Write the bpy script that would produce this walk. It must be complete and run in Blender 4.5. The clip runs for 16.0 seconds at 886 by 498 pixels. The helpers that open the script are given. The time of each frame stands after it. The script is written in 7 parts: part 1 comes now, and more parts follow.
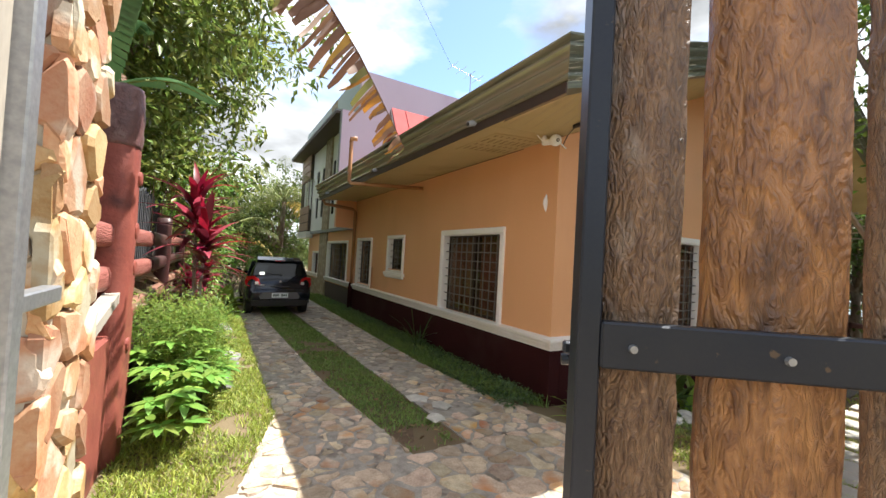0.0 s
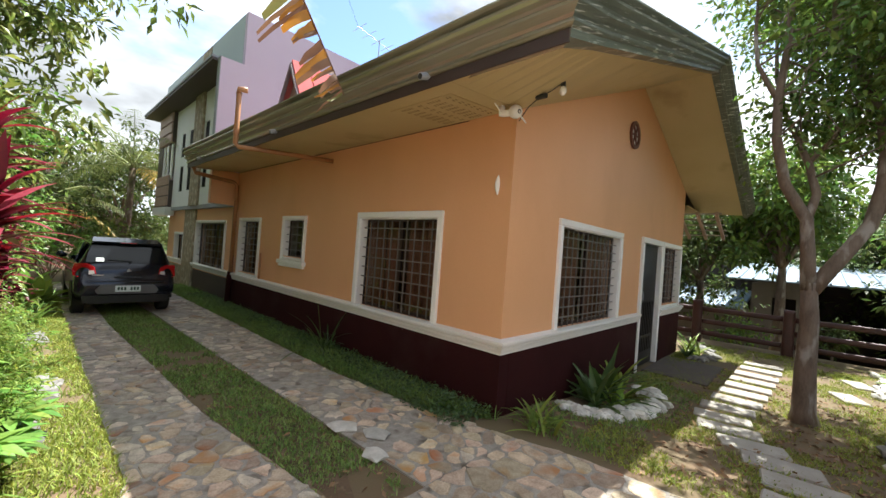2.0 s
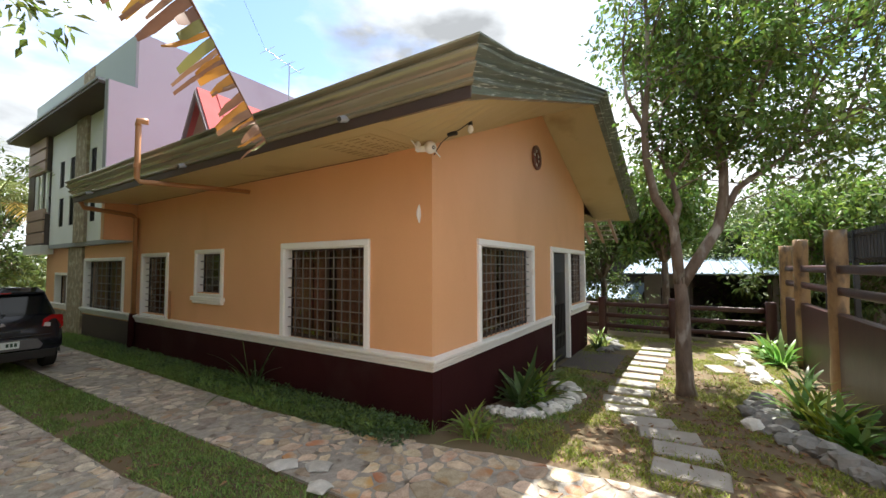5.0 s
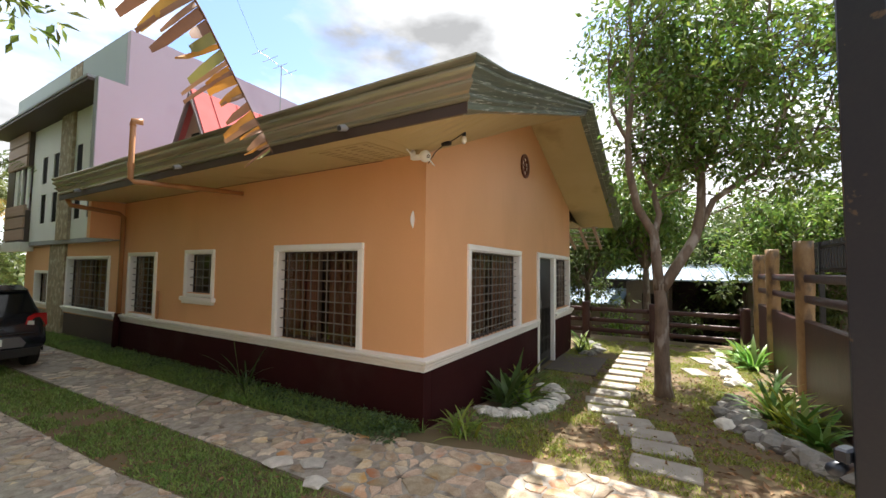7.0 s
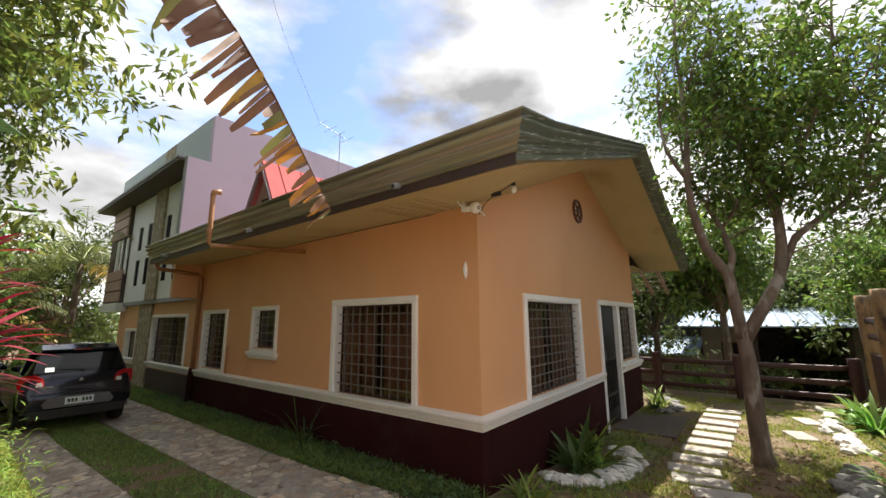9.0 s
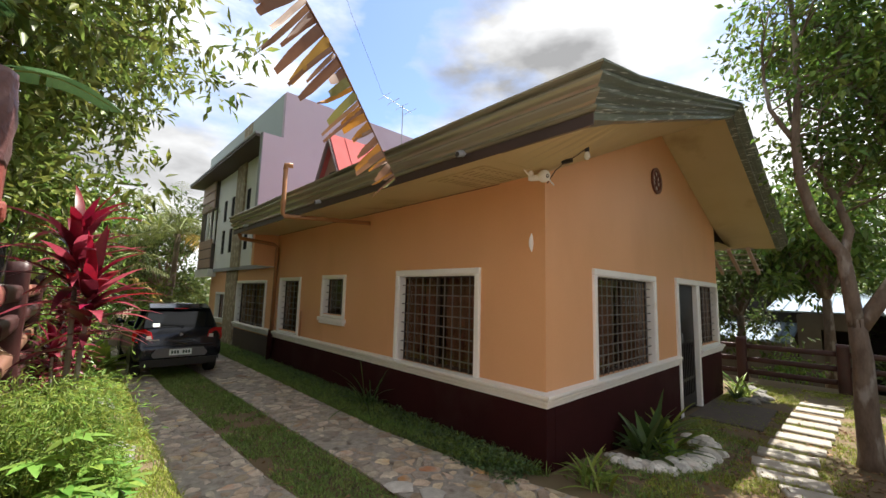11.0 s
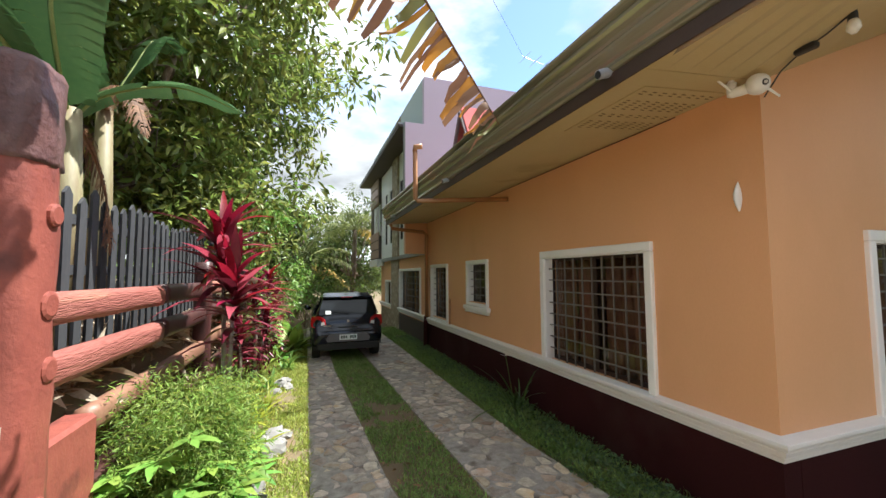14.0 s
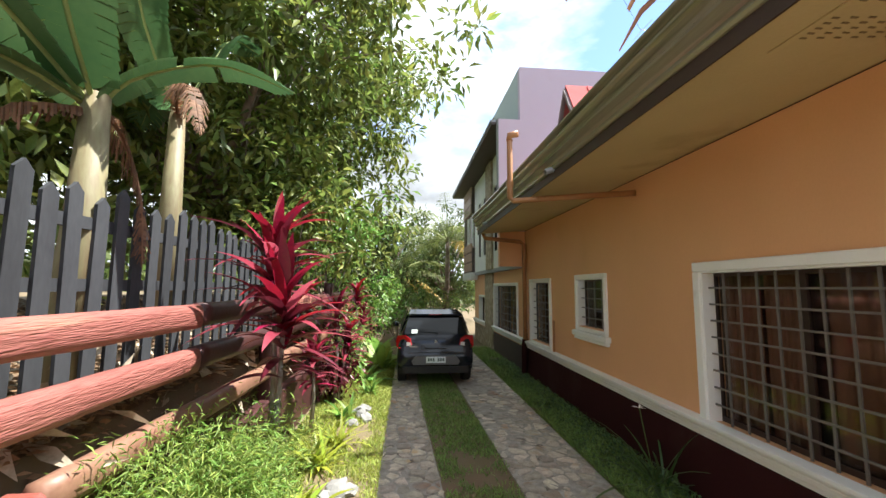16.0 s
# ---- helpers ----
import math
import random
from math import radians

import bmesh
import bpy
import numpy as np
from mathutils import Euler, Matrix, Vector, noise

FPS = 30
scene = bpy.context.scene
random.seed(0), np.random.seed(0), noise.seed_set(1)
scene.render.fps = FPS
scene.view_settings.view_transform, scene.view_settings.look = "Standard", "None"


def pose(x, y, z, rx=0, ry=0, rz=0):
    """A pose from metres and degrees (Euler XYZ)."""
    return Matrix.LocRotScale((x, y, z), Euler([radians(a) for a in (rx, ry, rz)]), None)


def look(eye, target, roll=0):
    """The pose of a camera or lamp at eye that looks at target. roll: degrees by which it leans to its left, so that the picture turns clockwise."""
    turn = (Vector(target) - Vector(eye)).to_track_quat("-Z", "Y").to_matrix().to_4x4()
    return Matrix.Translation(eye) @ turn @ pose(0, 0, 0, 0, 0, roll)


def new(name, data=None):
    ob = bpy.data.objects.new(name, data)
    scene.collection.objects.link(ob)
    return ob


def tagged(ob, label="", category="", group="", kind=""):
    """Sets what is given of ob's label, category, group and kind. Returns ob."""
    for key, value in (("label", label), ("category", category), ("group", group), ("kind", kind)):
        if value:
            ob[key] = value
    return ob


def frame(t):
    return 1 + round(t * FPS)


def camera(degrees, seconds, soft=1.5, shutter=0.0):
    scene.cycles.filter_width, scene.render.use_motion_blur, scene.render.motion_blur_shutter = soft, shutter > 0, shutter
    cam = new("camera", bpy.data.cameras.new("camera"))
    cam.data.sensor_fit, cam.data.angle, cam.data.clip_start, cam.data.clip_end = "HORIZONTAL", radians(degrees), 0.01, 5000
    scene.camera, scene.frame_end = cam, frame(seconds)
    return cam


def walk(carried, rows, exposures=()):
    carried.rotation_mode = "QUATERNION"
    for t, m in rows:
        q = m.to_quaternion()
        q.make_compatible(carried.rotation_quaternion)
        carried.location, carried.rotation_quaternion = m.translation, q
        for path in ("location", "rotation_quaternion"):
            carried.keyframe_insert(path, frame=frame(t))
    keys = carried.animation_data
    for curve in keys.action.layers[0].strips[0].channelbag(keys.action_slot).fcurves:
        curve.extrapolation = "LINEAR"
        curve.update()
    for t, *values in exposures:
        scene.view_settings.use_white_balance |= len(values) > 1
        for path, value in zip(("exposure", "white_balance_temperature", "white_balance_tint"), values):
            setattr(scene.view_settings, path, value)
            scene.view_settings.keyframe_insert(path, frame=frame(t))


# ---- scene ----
cam = camera(97.3, 16.0)
PATH = [
    (0, (0.1, 0.074, 1.544), (1.104, 1.804, 1.592), 3.2),
    (0.5, (0.2, 0.337, 1.528), (1.234, 2.048, 1.565), 3.8),
    (0.8, (0.235, 0.482, 1.538), (1.318, 2.163, 1.561), 3.5),
    (1, (0.281, 0.582, 1.549), (1.412, 2.232, 1.56), 3.7),
    (1.5, (0.234, 0.847, 1.552), (1.525, 2.375, 1.561), 4.1),
    (2, (0.175, 1.059, 1.54), (1.632, 2.428, 1.555), 4.3),
    (2.5, (0.164, 1.229, 1.544), (1.744, 2.456, 1.536), 3.8),
    (3, (0.108, 1.221, 1.557), (1.756, 2.355, 1.516), 2.9),
    (3.5, (0.076, 1.108, 1.608), (1.75, 2.202, 1.587), 1.6),
    (4, (0.047, 0.986, 1.65), (1.731, 2.063, 1.721), 0.0),
    (4.2, (0.036, 0.966, 1.655), (1.721, 2.04, 1.756), -0.4),
    (6.5, (-0.198, 0.865, 1.688), (1.512, 1.899, 1.763), 0.7),
    (7, (-0.21, 0.885, 1.687), (1.515, 1.892, 1.794), 0.7),
    (7.5, (-0.185, 0.862, 1.69), (1.537, 1.868, 1.844), 0.3),
    (8, (-0.188, 0.855, 1.711), (1.514, 1.88, 1.935), -0.2),
    (8.5, (-0.173, 0.878, 1.71), (1.467, 1.982, 2.011), -0.5),
    (9, (-0.197, 0.913, 1.7), (1.356, 2.121, 2.06), -0.5),
    (9.5, (-0.195, 0.934, 1.702), (1.262, 2.25, 2.084), -0.0),
    (10, (-0.199, 0.969, 1.687), (1.189, 2.364, 2.044), 0.7),
    (12.3, (0.062, 1.068, 1.681), (1.378, 2.573, 1.741), 1.8),
    (12.5, (0.108, 1.084, 1.667), (1.38, 2.626, 1.728), 1.9),
    (13, (0.315, 1.142, 1.671), (1.394, 2.825, 1.734), 1.7),
    (13.5, (0.48, 1.351, 1.667), (1.335, 3.157, 1.751), 0.8),
    (14, (0.6, 1.558, 1.739), (1.262, 3.441, 1.867), -0.4),
    (14.5, (0.762, 1.755, 1.777), (1.25, 3.687, 1.955), -0.4),
    (15, (0.871, 1.986, 1.801), (1.194, 3.95, 1.996), 0.4),
    (15.5, (0.849, 2.257, 1.77), (1.07, 4.234, 1.973), 1.3),
    (16, (0.886, 2.562, 1.783), (1.069, 4.544, 1.979), 0.3),
]
walk(cam, [(t, look(eye, target, roll)) for t, eye, target, roll in PATH], exposures=[(t, e, k, 10 + (k - 6500) / 130) for t, e, k in ((0.0, 1.62, 6350), (1.0, 1.58, 6200), (4.0, 1.66, 6200), (6.5, 1.67, 6500), (7.5, 1.6, 6550), (9.0, 1.32, 6650), (10.0, 1.24, 6650), (13.0, 1.55, 6200), (14.0, 1.62, 6120), (16.0, 1.76, 6150))])

# ---- sky, sun ----
world = bpy.data.worlds.new("sky")
scene.world = world
world.use_nodes = True
wt = world.node_tree
wt.nodes.clear()
w_out = wt.nodes.new("ShaderNodeOutputWorld")
w_bg = wt.nodes.new("ShaderNodeBackground")
w_sky = wt.nodes.new("ShaderNodeTexSky")
w_sky.sky_type = "NISHITA"
w_sky.sun_disc = False
SUN_ELEV, SUN_TURN = 64.2, 88.0          # degrees; turn from +y towards +x
w_sky.sun_elevation, w_sky.sun_rotation = radians(SUN_ELEV), radians(SUN_TURN)
w_sky.air_density, w_sky.dust_density, w_sky.ozone_density = 1.0, 0.5, 2.0
w_geo = wt.nodes.new("ShaderNodeTexCoord")
w_map = wt.nodes.new("ShaderNodeMapping")
w_map.inputs["Scale"].default_value = (1.0, 1.0, 2.2)
w_map.inputs["Location"].default_value = (0.35, 0.1, 0.0)
w_noise = wt.nodes.new("ShaderNodeTexNoise")
w_noise.inputs["Scale"].default_value = 1.7
w_noise.inputs["Detail"].default_value = 7.0
w_noise.inputs["Roughness"].default_value = 0.55
w_ramp = wt.nodes.new("ShaderNodeValToRGB")
w_ramp.color_ramp.elements[0].position, w_ramp.color_ramp.elements[1].position = 0.37, 0.51
w_noise2 = wt.nodes.new("ShaderNodeTexNoise")
w_noise2.inputs["Scale"].default_value = 2.6
w_noise2.inputs["Detail"].default_value = 6.0
w_shade = wt.nodes.new("ShaderNodeMapRange")
w_shade.inputs["From Min"].default_value, w_shade.inputs["From Max"].default_value = 0.36, 0.64
w_shade.inputs["To Min"].default_value, w_shade.inputs["To Max"].default_value = 1.3, 4.5
w_cloud = wt.nodes.new("ShaderNodeVectorMath")
w_cloud.operation = "SCALE"
w_cloud.inputs[0].default_value = (0.97, 0.985, 1.0)
w_mix = wt.nodes.new("ShaderNodeMix")
w_mix.data_type = "RGBA"
wl = wt.links.new
wl(w_geo.outputs["Generated"], w_map.inputs["Vector"])
wl(w_map.outputs[0], w_noise.inputs["Vector"])
wl(w_map.outputs[0], w_noise2.inputs["Vector"])
wl(w_noise.outputs["Fac"], w_ramp.inputs[0])
wl(w_noise2.outputs["Fac"], w_shade.inputs[0])
wl(w_shade.outputs[0], w_cloud.inputs["Scale"])
wl(w_ramp.outputs[0], w_mix.inputs[0])
w_clear = wt.nodes.new("ShaderNodeVectorMath")
w_clear.operation = "MULTIPLY"
w_clear.inputs[1].default_value = (0.7, 0.7, 0.74)
wl(w_sky.outputs[0], w_clear.inputs[0])
wl(w_clear.outputs[0], w_mix.inputs[6])
wl(w_cloud.outputs[0], w_mix.inputs[7])
wl(w_mix.outputs[2], w_bg.inputs[0])
w_bg.inputs[1].default_value = 0.15
wl(w_bg.outputs[0], w_out.inputs[0])

sun_data = bpy.data.lights.new("sun", "SUN")
sun_data.energy, sun_data.angle, sun_data.color = 4.3, radians(0.55), (1.0, 0.95, 0.86)
sun_lamp = new("sun", sun_data)
_e, _a = radians(SUN_ELEV), radians(SUN_TURN)
sun_lamp.matrix_world = look(Vector((math.cos(_e) * math.sin(_a), math.cos(_e) * math.cos(_a), math.sin(_e))) * 40, (0, 0, 0))


# ---- materials ----
def mat(name, a, b=None, rough=0.7, metal=0.0, scale=3.0, fine=60.0, bump=0.15, bump_dist=0.01, fine_mix=0.35,
        spec=0.5, per_piece=0.0, stain=None, stain_at=(0.55, 0.7), stain_scale=1.2, stretch=(1, 1, 1), trans=0.0, hue=0.0, warp=0.0, tilt=0.0):
    """A surface with a broad and a fine variation between colours a and b, fine relief, and stains."""
    m = bpy.data.materials.new(name)
    m.use_nodes = True
    nt = m.node_tree
    n, ln = nt.nodes, nt.links.new
    bsdf = n["Principled BSDF"]
    b = b or tuple(c * 0.8 for c in a)
    tc = n.new("ShaderNodeNewGeometry")
    mp = n.new("ShaderNodeMapping")
    mp.inputs["Scale"].default_value = stretch
    tl = n.new("ShaderNodeMapping")
    tl.inputs["Rotation"].default_value = (0, tilt, 0)
    ln(tc.outputs["Position"], tl.inputs["Vector"])
    ln(tl.outputs[0], mp.inputs["Vector"])
    n1 = n.new("ShaderNodeTexNoise")
    n1.inputs["Scale"].default_value, n1.inputs["Detail"].default_value = scale, 5.0
    n2 = n.new("ShaderNodeTexNoise")
    n2.inputs["Scale"].default_value, n2.inputs["Detail"].default_value = fine, 3.0
    n1.inputs["Distortion"].default_value = n2.inputs["Distortion"].default_value = warp
    ln(mp.outputs[0], n1.inputs["Vector"])
    ln(mp.outputs[0], n2.inputs["Vector"])
    mixf = n.new("ShaderNodeMix")
    mixf.inputs[0].default_value = fine_mix
    ln(n1.outputs["Fac"], mixf.inputs[2])
    ln(n2.outputs["Fac"], mixf.inputs[3])
    mr = n.new("ShaderNodeMapRange")
    mr.inputs["From Min"].default_value, mr.inputs["From Max"].default_value = 0.34, 0.66
    ln(mixf.outputs[0], mr.inputs[0])
    col = n.new("ShaderNodeMix")
    col.data_type = "RGBA"
    col.inputs[6].default_value, col.inputs[7].default_value = (*a, 1), (*b, 1)
    ln(mr.outputs[0], col.inputs[0])
    out = col.outputs[2]
    if stain:
        n3 = n.new("ShaderNodeTexNoise")
        n3.inputs["Scale"].default_value, n3.inputs["Detail"].default_value = stain_scale, 6.0
        ln(mp.outputs[0], n3.inputs["Vector"])
        sr = n.new("ShaderNodeMapRange")
        sr.inputs["From Min"].default_value, sr.inputs["From Max"].default_value = stain_at
        ln(n3.outputs["Fac"], sr.inputs[0])
        sm = n.new("ShaderNodeMix")
        sm.data_type = "RGBA"
        sm.inputs[7].default_value = (*stain, 1)
        ln(sr.outputs[0], sm.inputs[0])
        ln(out, sm.inputs[6])
        out = sm.outputs[2]
    if per_piece or hue:
        oi = n.new("ShaderNodeObjectInfo")
        gi = n.new("ShaderNodeNewGeometry")
        ad = n.new("ShaderNodeMath")
        ad.operation = "ADD"
        ln(oi.outputs["Random"], ad.inputs[0])
        ln(gi.outputs["Random Per Island"], ad.inputs[1])
        fr = n.new("ShaderNodeMath")
        fr.operation = "FRACT"
        ln(ad.outputs[0], fr.inputs[0])
        hs = n.new("ShaderNodeHueSaturation")
        v = n.new("ShaderNodeMapRange")
        v.inputs["To Min"].default_value, v.inputs["To Max"].default_value = 1 - per_piece, 1 + per_piece
        ln(fr.outputs[0], v.inputs[0])
        ln(v.outputs[0], hs.inputs["Value"])
        if hue:
            f2 = n.new("ShaderNodeMath")
            f2.operation = "MULTIPLY"
            f2.inputs[1].default_value = 7.31
            f3 = n.new("ShaderNodeMath")
            f3.operation = "FRACT"
            ln(fr.outputs[0], f2.inputs[0])
            ln(f2.outputs[0], f3.inputs[0])
            hm = n.new("ShaderNodeMapRange")
            hm.inputs["To Min"].default_value, hm.inputs["To Max"].default_value = 0.5 - hue, 0.5 + hue
            ln(f3.outputs[0], hm.inputs[0])
            ln(hm.outputs[0], hs.inputs["Hue"])
        ln(out, hs.inputs["Color"])
        out = hs.outputs[0]
    ln(out, bsdf.inputs["Base Color"])
    bsdf.inputs["Roughness"].default_value = rough
    bsdf.inputs["Metallic"].default_value = metal
    bsdf.inputs["Specular IOR Level"].default_value = spec
    if bump:
        bp = n.new("ShaderNodeBump")
        bp.inputs["Strength"].default_value, bp.inputs["Distance"].default_value = bump, bump_dist
        ln(mixf.outputs[0], bp.inputs["Height"])
        ln(bp.outputs[0], bsdf.inputs["Normal"])
    if trans:
        tr = n.new("ShaderNodeBsdfTranslucent")
        ln(out, tr.inputs["Color"])
        ms = n.new("ShaderNodeMixShader")
        ms.inputs[0].default_value = trans
        ln(bsdf.outputs[0], ms.inputs[1])
        ln(tr.outputs[0], ms.inputs[2])
        ln(ms.outputs[0], n["Material Output"].inputs["Surface"])
    return m


M = {
    "wall": mat("orange_paint", (0.77, 0.42, 0.215), (0.72, 0.385, 0.19), rough=0.45, scale=1.1, fine=90, bump=0.1, bump_dist=0.004, stain=(0.67, 0.35, 0.17), stain_at=(0.55, 0.85), stretch=(1, 1, 0.5)),
    "plinth": mat("maroon_paint", (0.042, 0.0105, 0.0115), (0.03, 0.008, 0.009), rough=0.8, spec=0.1, scale=2.0, bump=0.08, bump_dist=0.004, stain=(0.05, 0.024, 0.022), stain_at=(0.55, 0.8)),
    "white": mat("white_trim_paint", (0.88, 0.875, 0.85), (0.84, 0.83, 0.8), rough=0.42, scale=4, bump=0.05, stain=(0.66, 0.62, 0.55), stain_at=(0.64, 0.9), stain_scale=5),
    "soffit": mat("olive_soffit_paint", (0.52, 0.42, 0.225), (0.47, 0.375, 0.19), rough=0.6, scale=1.5, bump=0.05, stain=(0.25, 0.17, 0.07), stain_at=(0.6, 0.85)),
    "gutter": mat("weathered_bronze_gutter", (0.33, 0.295, 0.215), (0.42, 0.385, 0.295), rough=0.24, metal=0.5, scale=1.6, fine=25, bump=0.05, stain=(0.11, 0.105, 0.075), stain_at=(0.55, 0.72), stain_scale=2.6, stretch=(1, 0.22, 9.0)),
    "rake": mat("mossy_ribbed_flashing", (0.1, 0.115, 0.095), (0.18, 0.2, 0.16), rough=0.36, metal=0.25, scale=4, fine=30, bump=0.12, stain=(0.6, 0.62, 0.57), stain_at=(0.6, 0.66), stain_scale=5, stretch=(0.7, 0.7, 16.0), tilt=math.atan2(1.575, 4.64)),
    "gutter_lip": mat("dark_brown_fascia", (0.035, 0.018, 0.013), (0.05, 0.028, 0.02), rough=0.55, scale=3, bump=0.06),
    "slot": mat("vent_slot_shade", (0.25, 0.19, 0.1), (0.2, 0.15, 0.08), rough=0.8, bump=0),
    "roof": mat("brown_metal_roof", (0.14, 0.1, 0.07), (0.1, 0.075, 0.05), rough=0.5, metal=0.2, scale=2),
    "pipe": mat("orange_brown_pvc", (0.42, 0.2, 0.085), (0.33, 0.15, 0.06), rough=0.4, scale=4, bump=0.03),
    "pink": mat("pale_lilac_render", (0.59, 0.5, 0.62), (0.55, 0.465, 0.58), rough=0.75, scale=0.7, bump=0.08, stain=(0.52, 0.42, 0.54), stain_at=(0.55, 0.8)),
    "teal": mat("grey_green_paint", (0.40, 0.47, 0.47), (0.36, 0.43, 0.44), rough=0.7, scale=0.8),
    "offwhite": mat("white_wall_paint", (0.74, 0.77, 0.76), (0.68, 0.71, 0.7), rough=0.7, scale=1.0),
    "slab": mat("dark_brown_slab_paint", (0.075, 0.055, 0.05), (0.06, 0.045, 0.04), rough=0.6, scale=1.5),
    "slab_edge": mat("grey_concrete_edge", (0.33, 0.35, 0.38), (0.28, 0.3, 0.33), rough=0.8, scale=2),
    "cladding": mat("stone_pilaster", (0.33, 0.26, 0.17), (0.2, 0.17, 0.12), rough=0.8, scale=9, fine=40, bump=0.5, stain=(0.42, 0.37, 0.27), stain_at=(0.5, 0.62), stain_scale=7),
    "siding": mat("brown_timber_siding", (0.42, 0.3, 0.24), (0.34, 0.235, 0.185), rough=0.6, scale=3, stretch=(1, 0.2, 6)),
    "redroof": mat("red_metal_roofing", (0.54, 0.14, 0.14), (0.46, 0.11, 0.11), rough=0.85, spec=0.1, scale=3, bump=0.04),
    "dark": mat("black_glass_slit", (0.004, 0.004, 0.005), (0.005, 0.005, 0.006), spec=0.05, rough=0.6, bump=0.0),
    "grille": mat("brown_black_grille_iron", (0.17, 0.15, 0.135), (0.13, 0.115, 0.1), rough=0.4, scale=8, bump=0.03),
    "iron": mat("black_painted_iron", (0.018, 0.018, 0.02), (0.028, 0.027, 0.028), rough=0.45, metal=0.2, scale=8, bump=0.05),
    "steel": mat("blue_black_gate_steel", (0.014, 0.019, 0.032), (0.022, 0.026, 0.036), rough=0.38, metal=0.3, scale=6, fine=120, bump=0.06, stain=(0.1, 0.07, 0.05), stain_at=(0.68, 0.72), stain_scale=30),
    "bolt": mat("galvanised_bolt", (0.42, 0.43, 0.45), (0.3, 0.31, 0.33), rough=0.4, metal=0.7, scale=40),
    "curtain": mat("brown_curtain", (0.3, 0.155, 0.1), (0.2, 0.1, 0.062), rough=0.9, scale=5, stretch=(1, 1, 0.15)),
    # dark brown plaster: the dimness indoors is put into its colour
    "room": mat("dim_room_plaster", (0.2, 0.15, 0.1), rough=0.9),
    "door": mat("dark_screen_door", (0.014, 0.012, 0.013), (0.022, 0.019, 0.019), spec=0.3, rough=0.4, scale=6),
    "mortar": mat("grey_mortar", (0.43, 0.4, 0.36), (0.25, 0.225, 0.195), rough=0.92, scale=13, fine=90, bump=0.9, bump_dist=0.015, stain=(0.13, 0.105, 0.08), stain_at=(0.55, 0.7), stain_scale=6),
    "flag": mat("flagstone", (0.64, 0.53, 0.4), (0.35, 0.265, 0.185), rough=0.8, scale=13, fine=80, fine_mix=0.4, bump=1.0, bump_dist=0.016, per_piece=0.36, hue=0.02, stain=(0.5, 0.26, 0.11), stain_at=(0.55, 0.68), stain_scale=3.2),
    "flag_grey": mat("grey_flagstone", (0.6, 0.53, 0.44), (0.31, 0.265, 0.215), rough=0.82, scale=14, fine=80, fine_mix=0.4, bump=1.0, bump_dist=0.016, per_piece=0.36, hue=0.018, stain=(0.44, 0.29, 0.17), stain_at=(0.57, 0.7), stain_scale=3.6),
    "step": mat("concrete_step_slab", (0.41, 0.385, 0.345), (0.33, 0.3, 0.26), rough=0.85, scale=6, fine=80, bump=0.3, per_piece=0.1, stain=(0.25, 0.2, 0.14), stain_at=(0.58, 0.74), stain_scale=5),
    "mat_slab": mat("grey_brown_concrete_pad", (0.12, 0.1, 0.085), (0.09, 0.075, 0.065), rough=0.85, scale=5, bump=0.2),
    "redwood": mat("red_painted_rustic_concrete", (0.3, 0.085, 0.062), (0.21, 0.055, 0.043), rough=0.5, scale=6, fine=45, bump=0.5, bump_dist=0.014, stain=(0.075, 0.024, 0.024), stain_at=(0.56, 0.7), stain_scale=3.2),
    "redrail": mat("red_painted_log_rail", (0.35, 0.13, 0.105), (0.235, 0.07, 0.058), rough=0.5, scale=7, fine=30, fine_mix=0.6, bump=0.9, bump_dist=0.02, stain=(0.45, 0.22, 0.15), stain_at=(0.56, 0.7), stain_scale=1.6, stretch=(2.5, 0.35, 4.0)),
    "maroonwood": mat("dark_maroon_rustic_concrete", (0.075, 0.026, 0.024), (0.05, 0.02, 0.02), rough=0.45, scale=6, fine=45, bump=0.4, bump_dist=0.012),
    "rail_end": mat("worn_tan_paint", (0.27, 0.15, 0.095), (0.2, 0.085, 0.06), rough=0.5, scale=3, fine=40, bump=0.3),
    "logpost": mat("tan_rustic_log_concrete", (0.36, 0.23, 0.115), (0.22, 0.13, 0.065), rough=0.45, scale=5, fine=30, bump=0.5, bump_dist=0.015, stain=(0.09, 0.06, 0.04), stain_at=(0.55, 0.68), stain_scale=5, stretch=(1, 1, 0.45)),
    "gatewood": mat("varnished_gate_slab", (0.46, 0.22, 0.08), (0.15, 0.062, 0.028), rough=0.32, scale=9, fine=34, bump=1.0, bump_dist=0.03, fine_mix=0.45, stain=(0.1, 0.05, 0.03), stain_at=(0.58, 0.7), stain_scale=7, stretch=(1.3, 1.3, 0.5), warp=2.4),
    "gatewood2": mat("grey_brown_gate_slab", (0.33, 0.2, 0.11), (0.11, 0.06, 0.04), rough=0.3, scale=12, fine=48, bump=1.0, bump_dist=0.03, fine_mix=0.55, stain=(0.36, 0.28, 0.22), stain_at=(0.58, 0.7), stain_scale=9, stretch=(1.4, 1.4, 0.5), warp=2.6),
    "pillarstone": mat("golden_facing_stone", (0.5, 0.34, 0.19), (0.4, 0.2, 0.085), rough=0.75, scale=6, fine=50, bump=0.8, bump_dist=0.014, per_piece=0.35, hue=0.025, stain=(0.55, 0.48, 0.37), stain_at=(0.52, 0.64), stain_scale=4),
    "pale_mortar": mat("pale_mortar", (0.62, 0.56, 0.46), (0.5, 0.45, 0.37), rough=0.9, scale=9, bump=0.5),
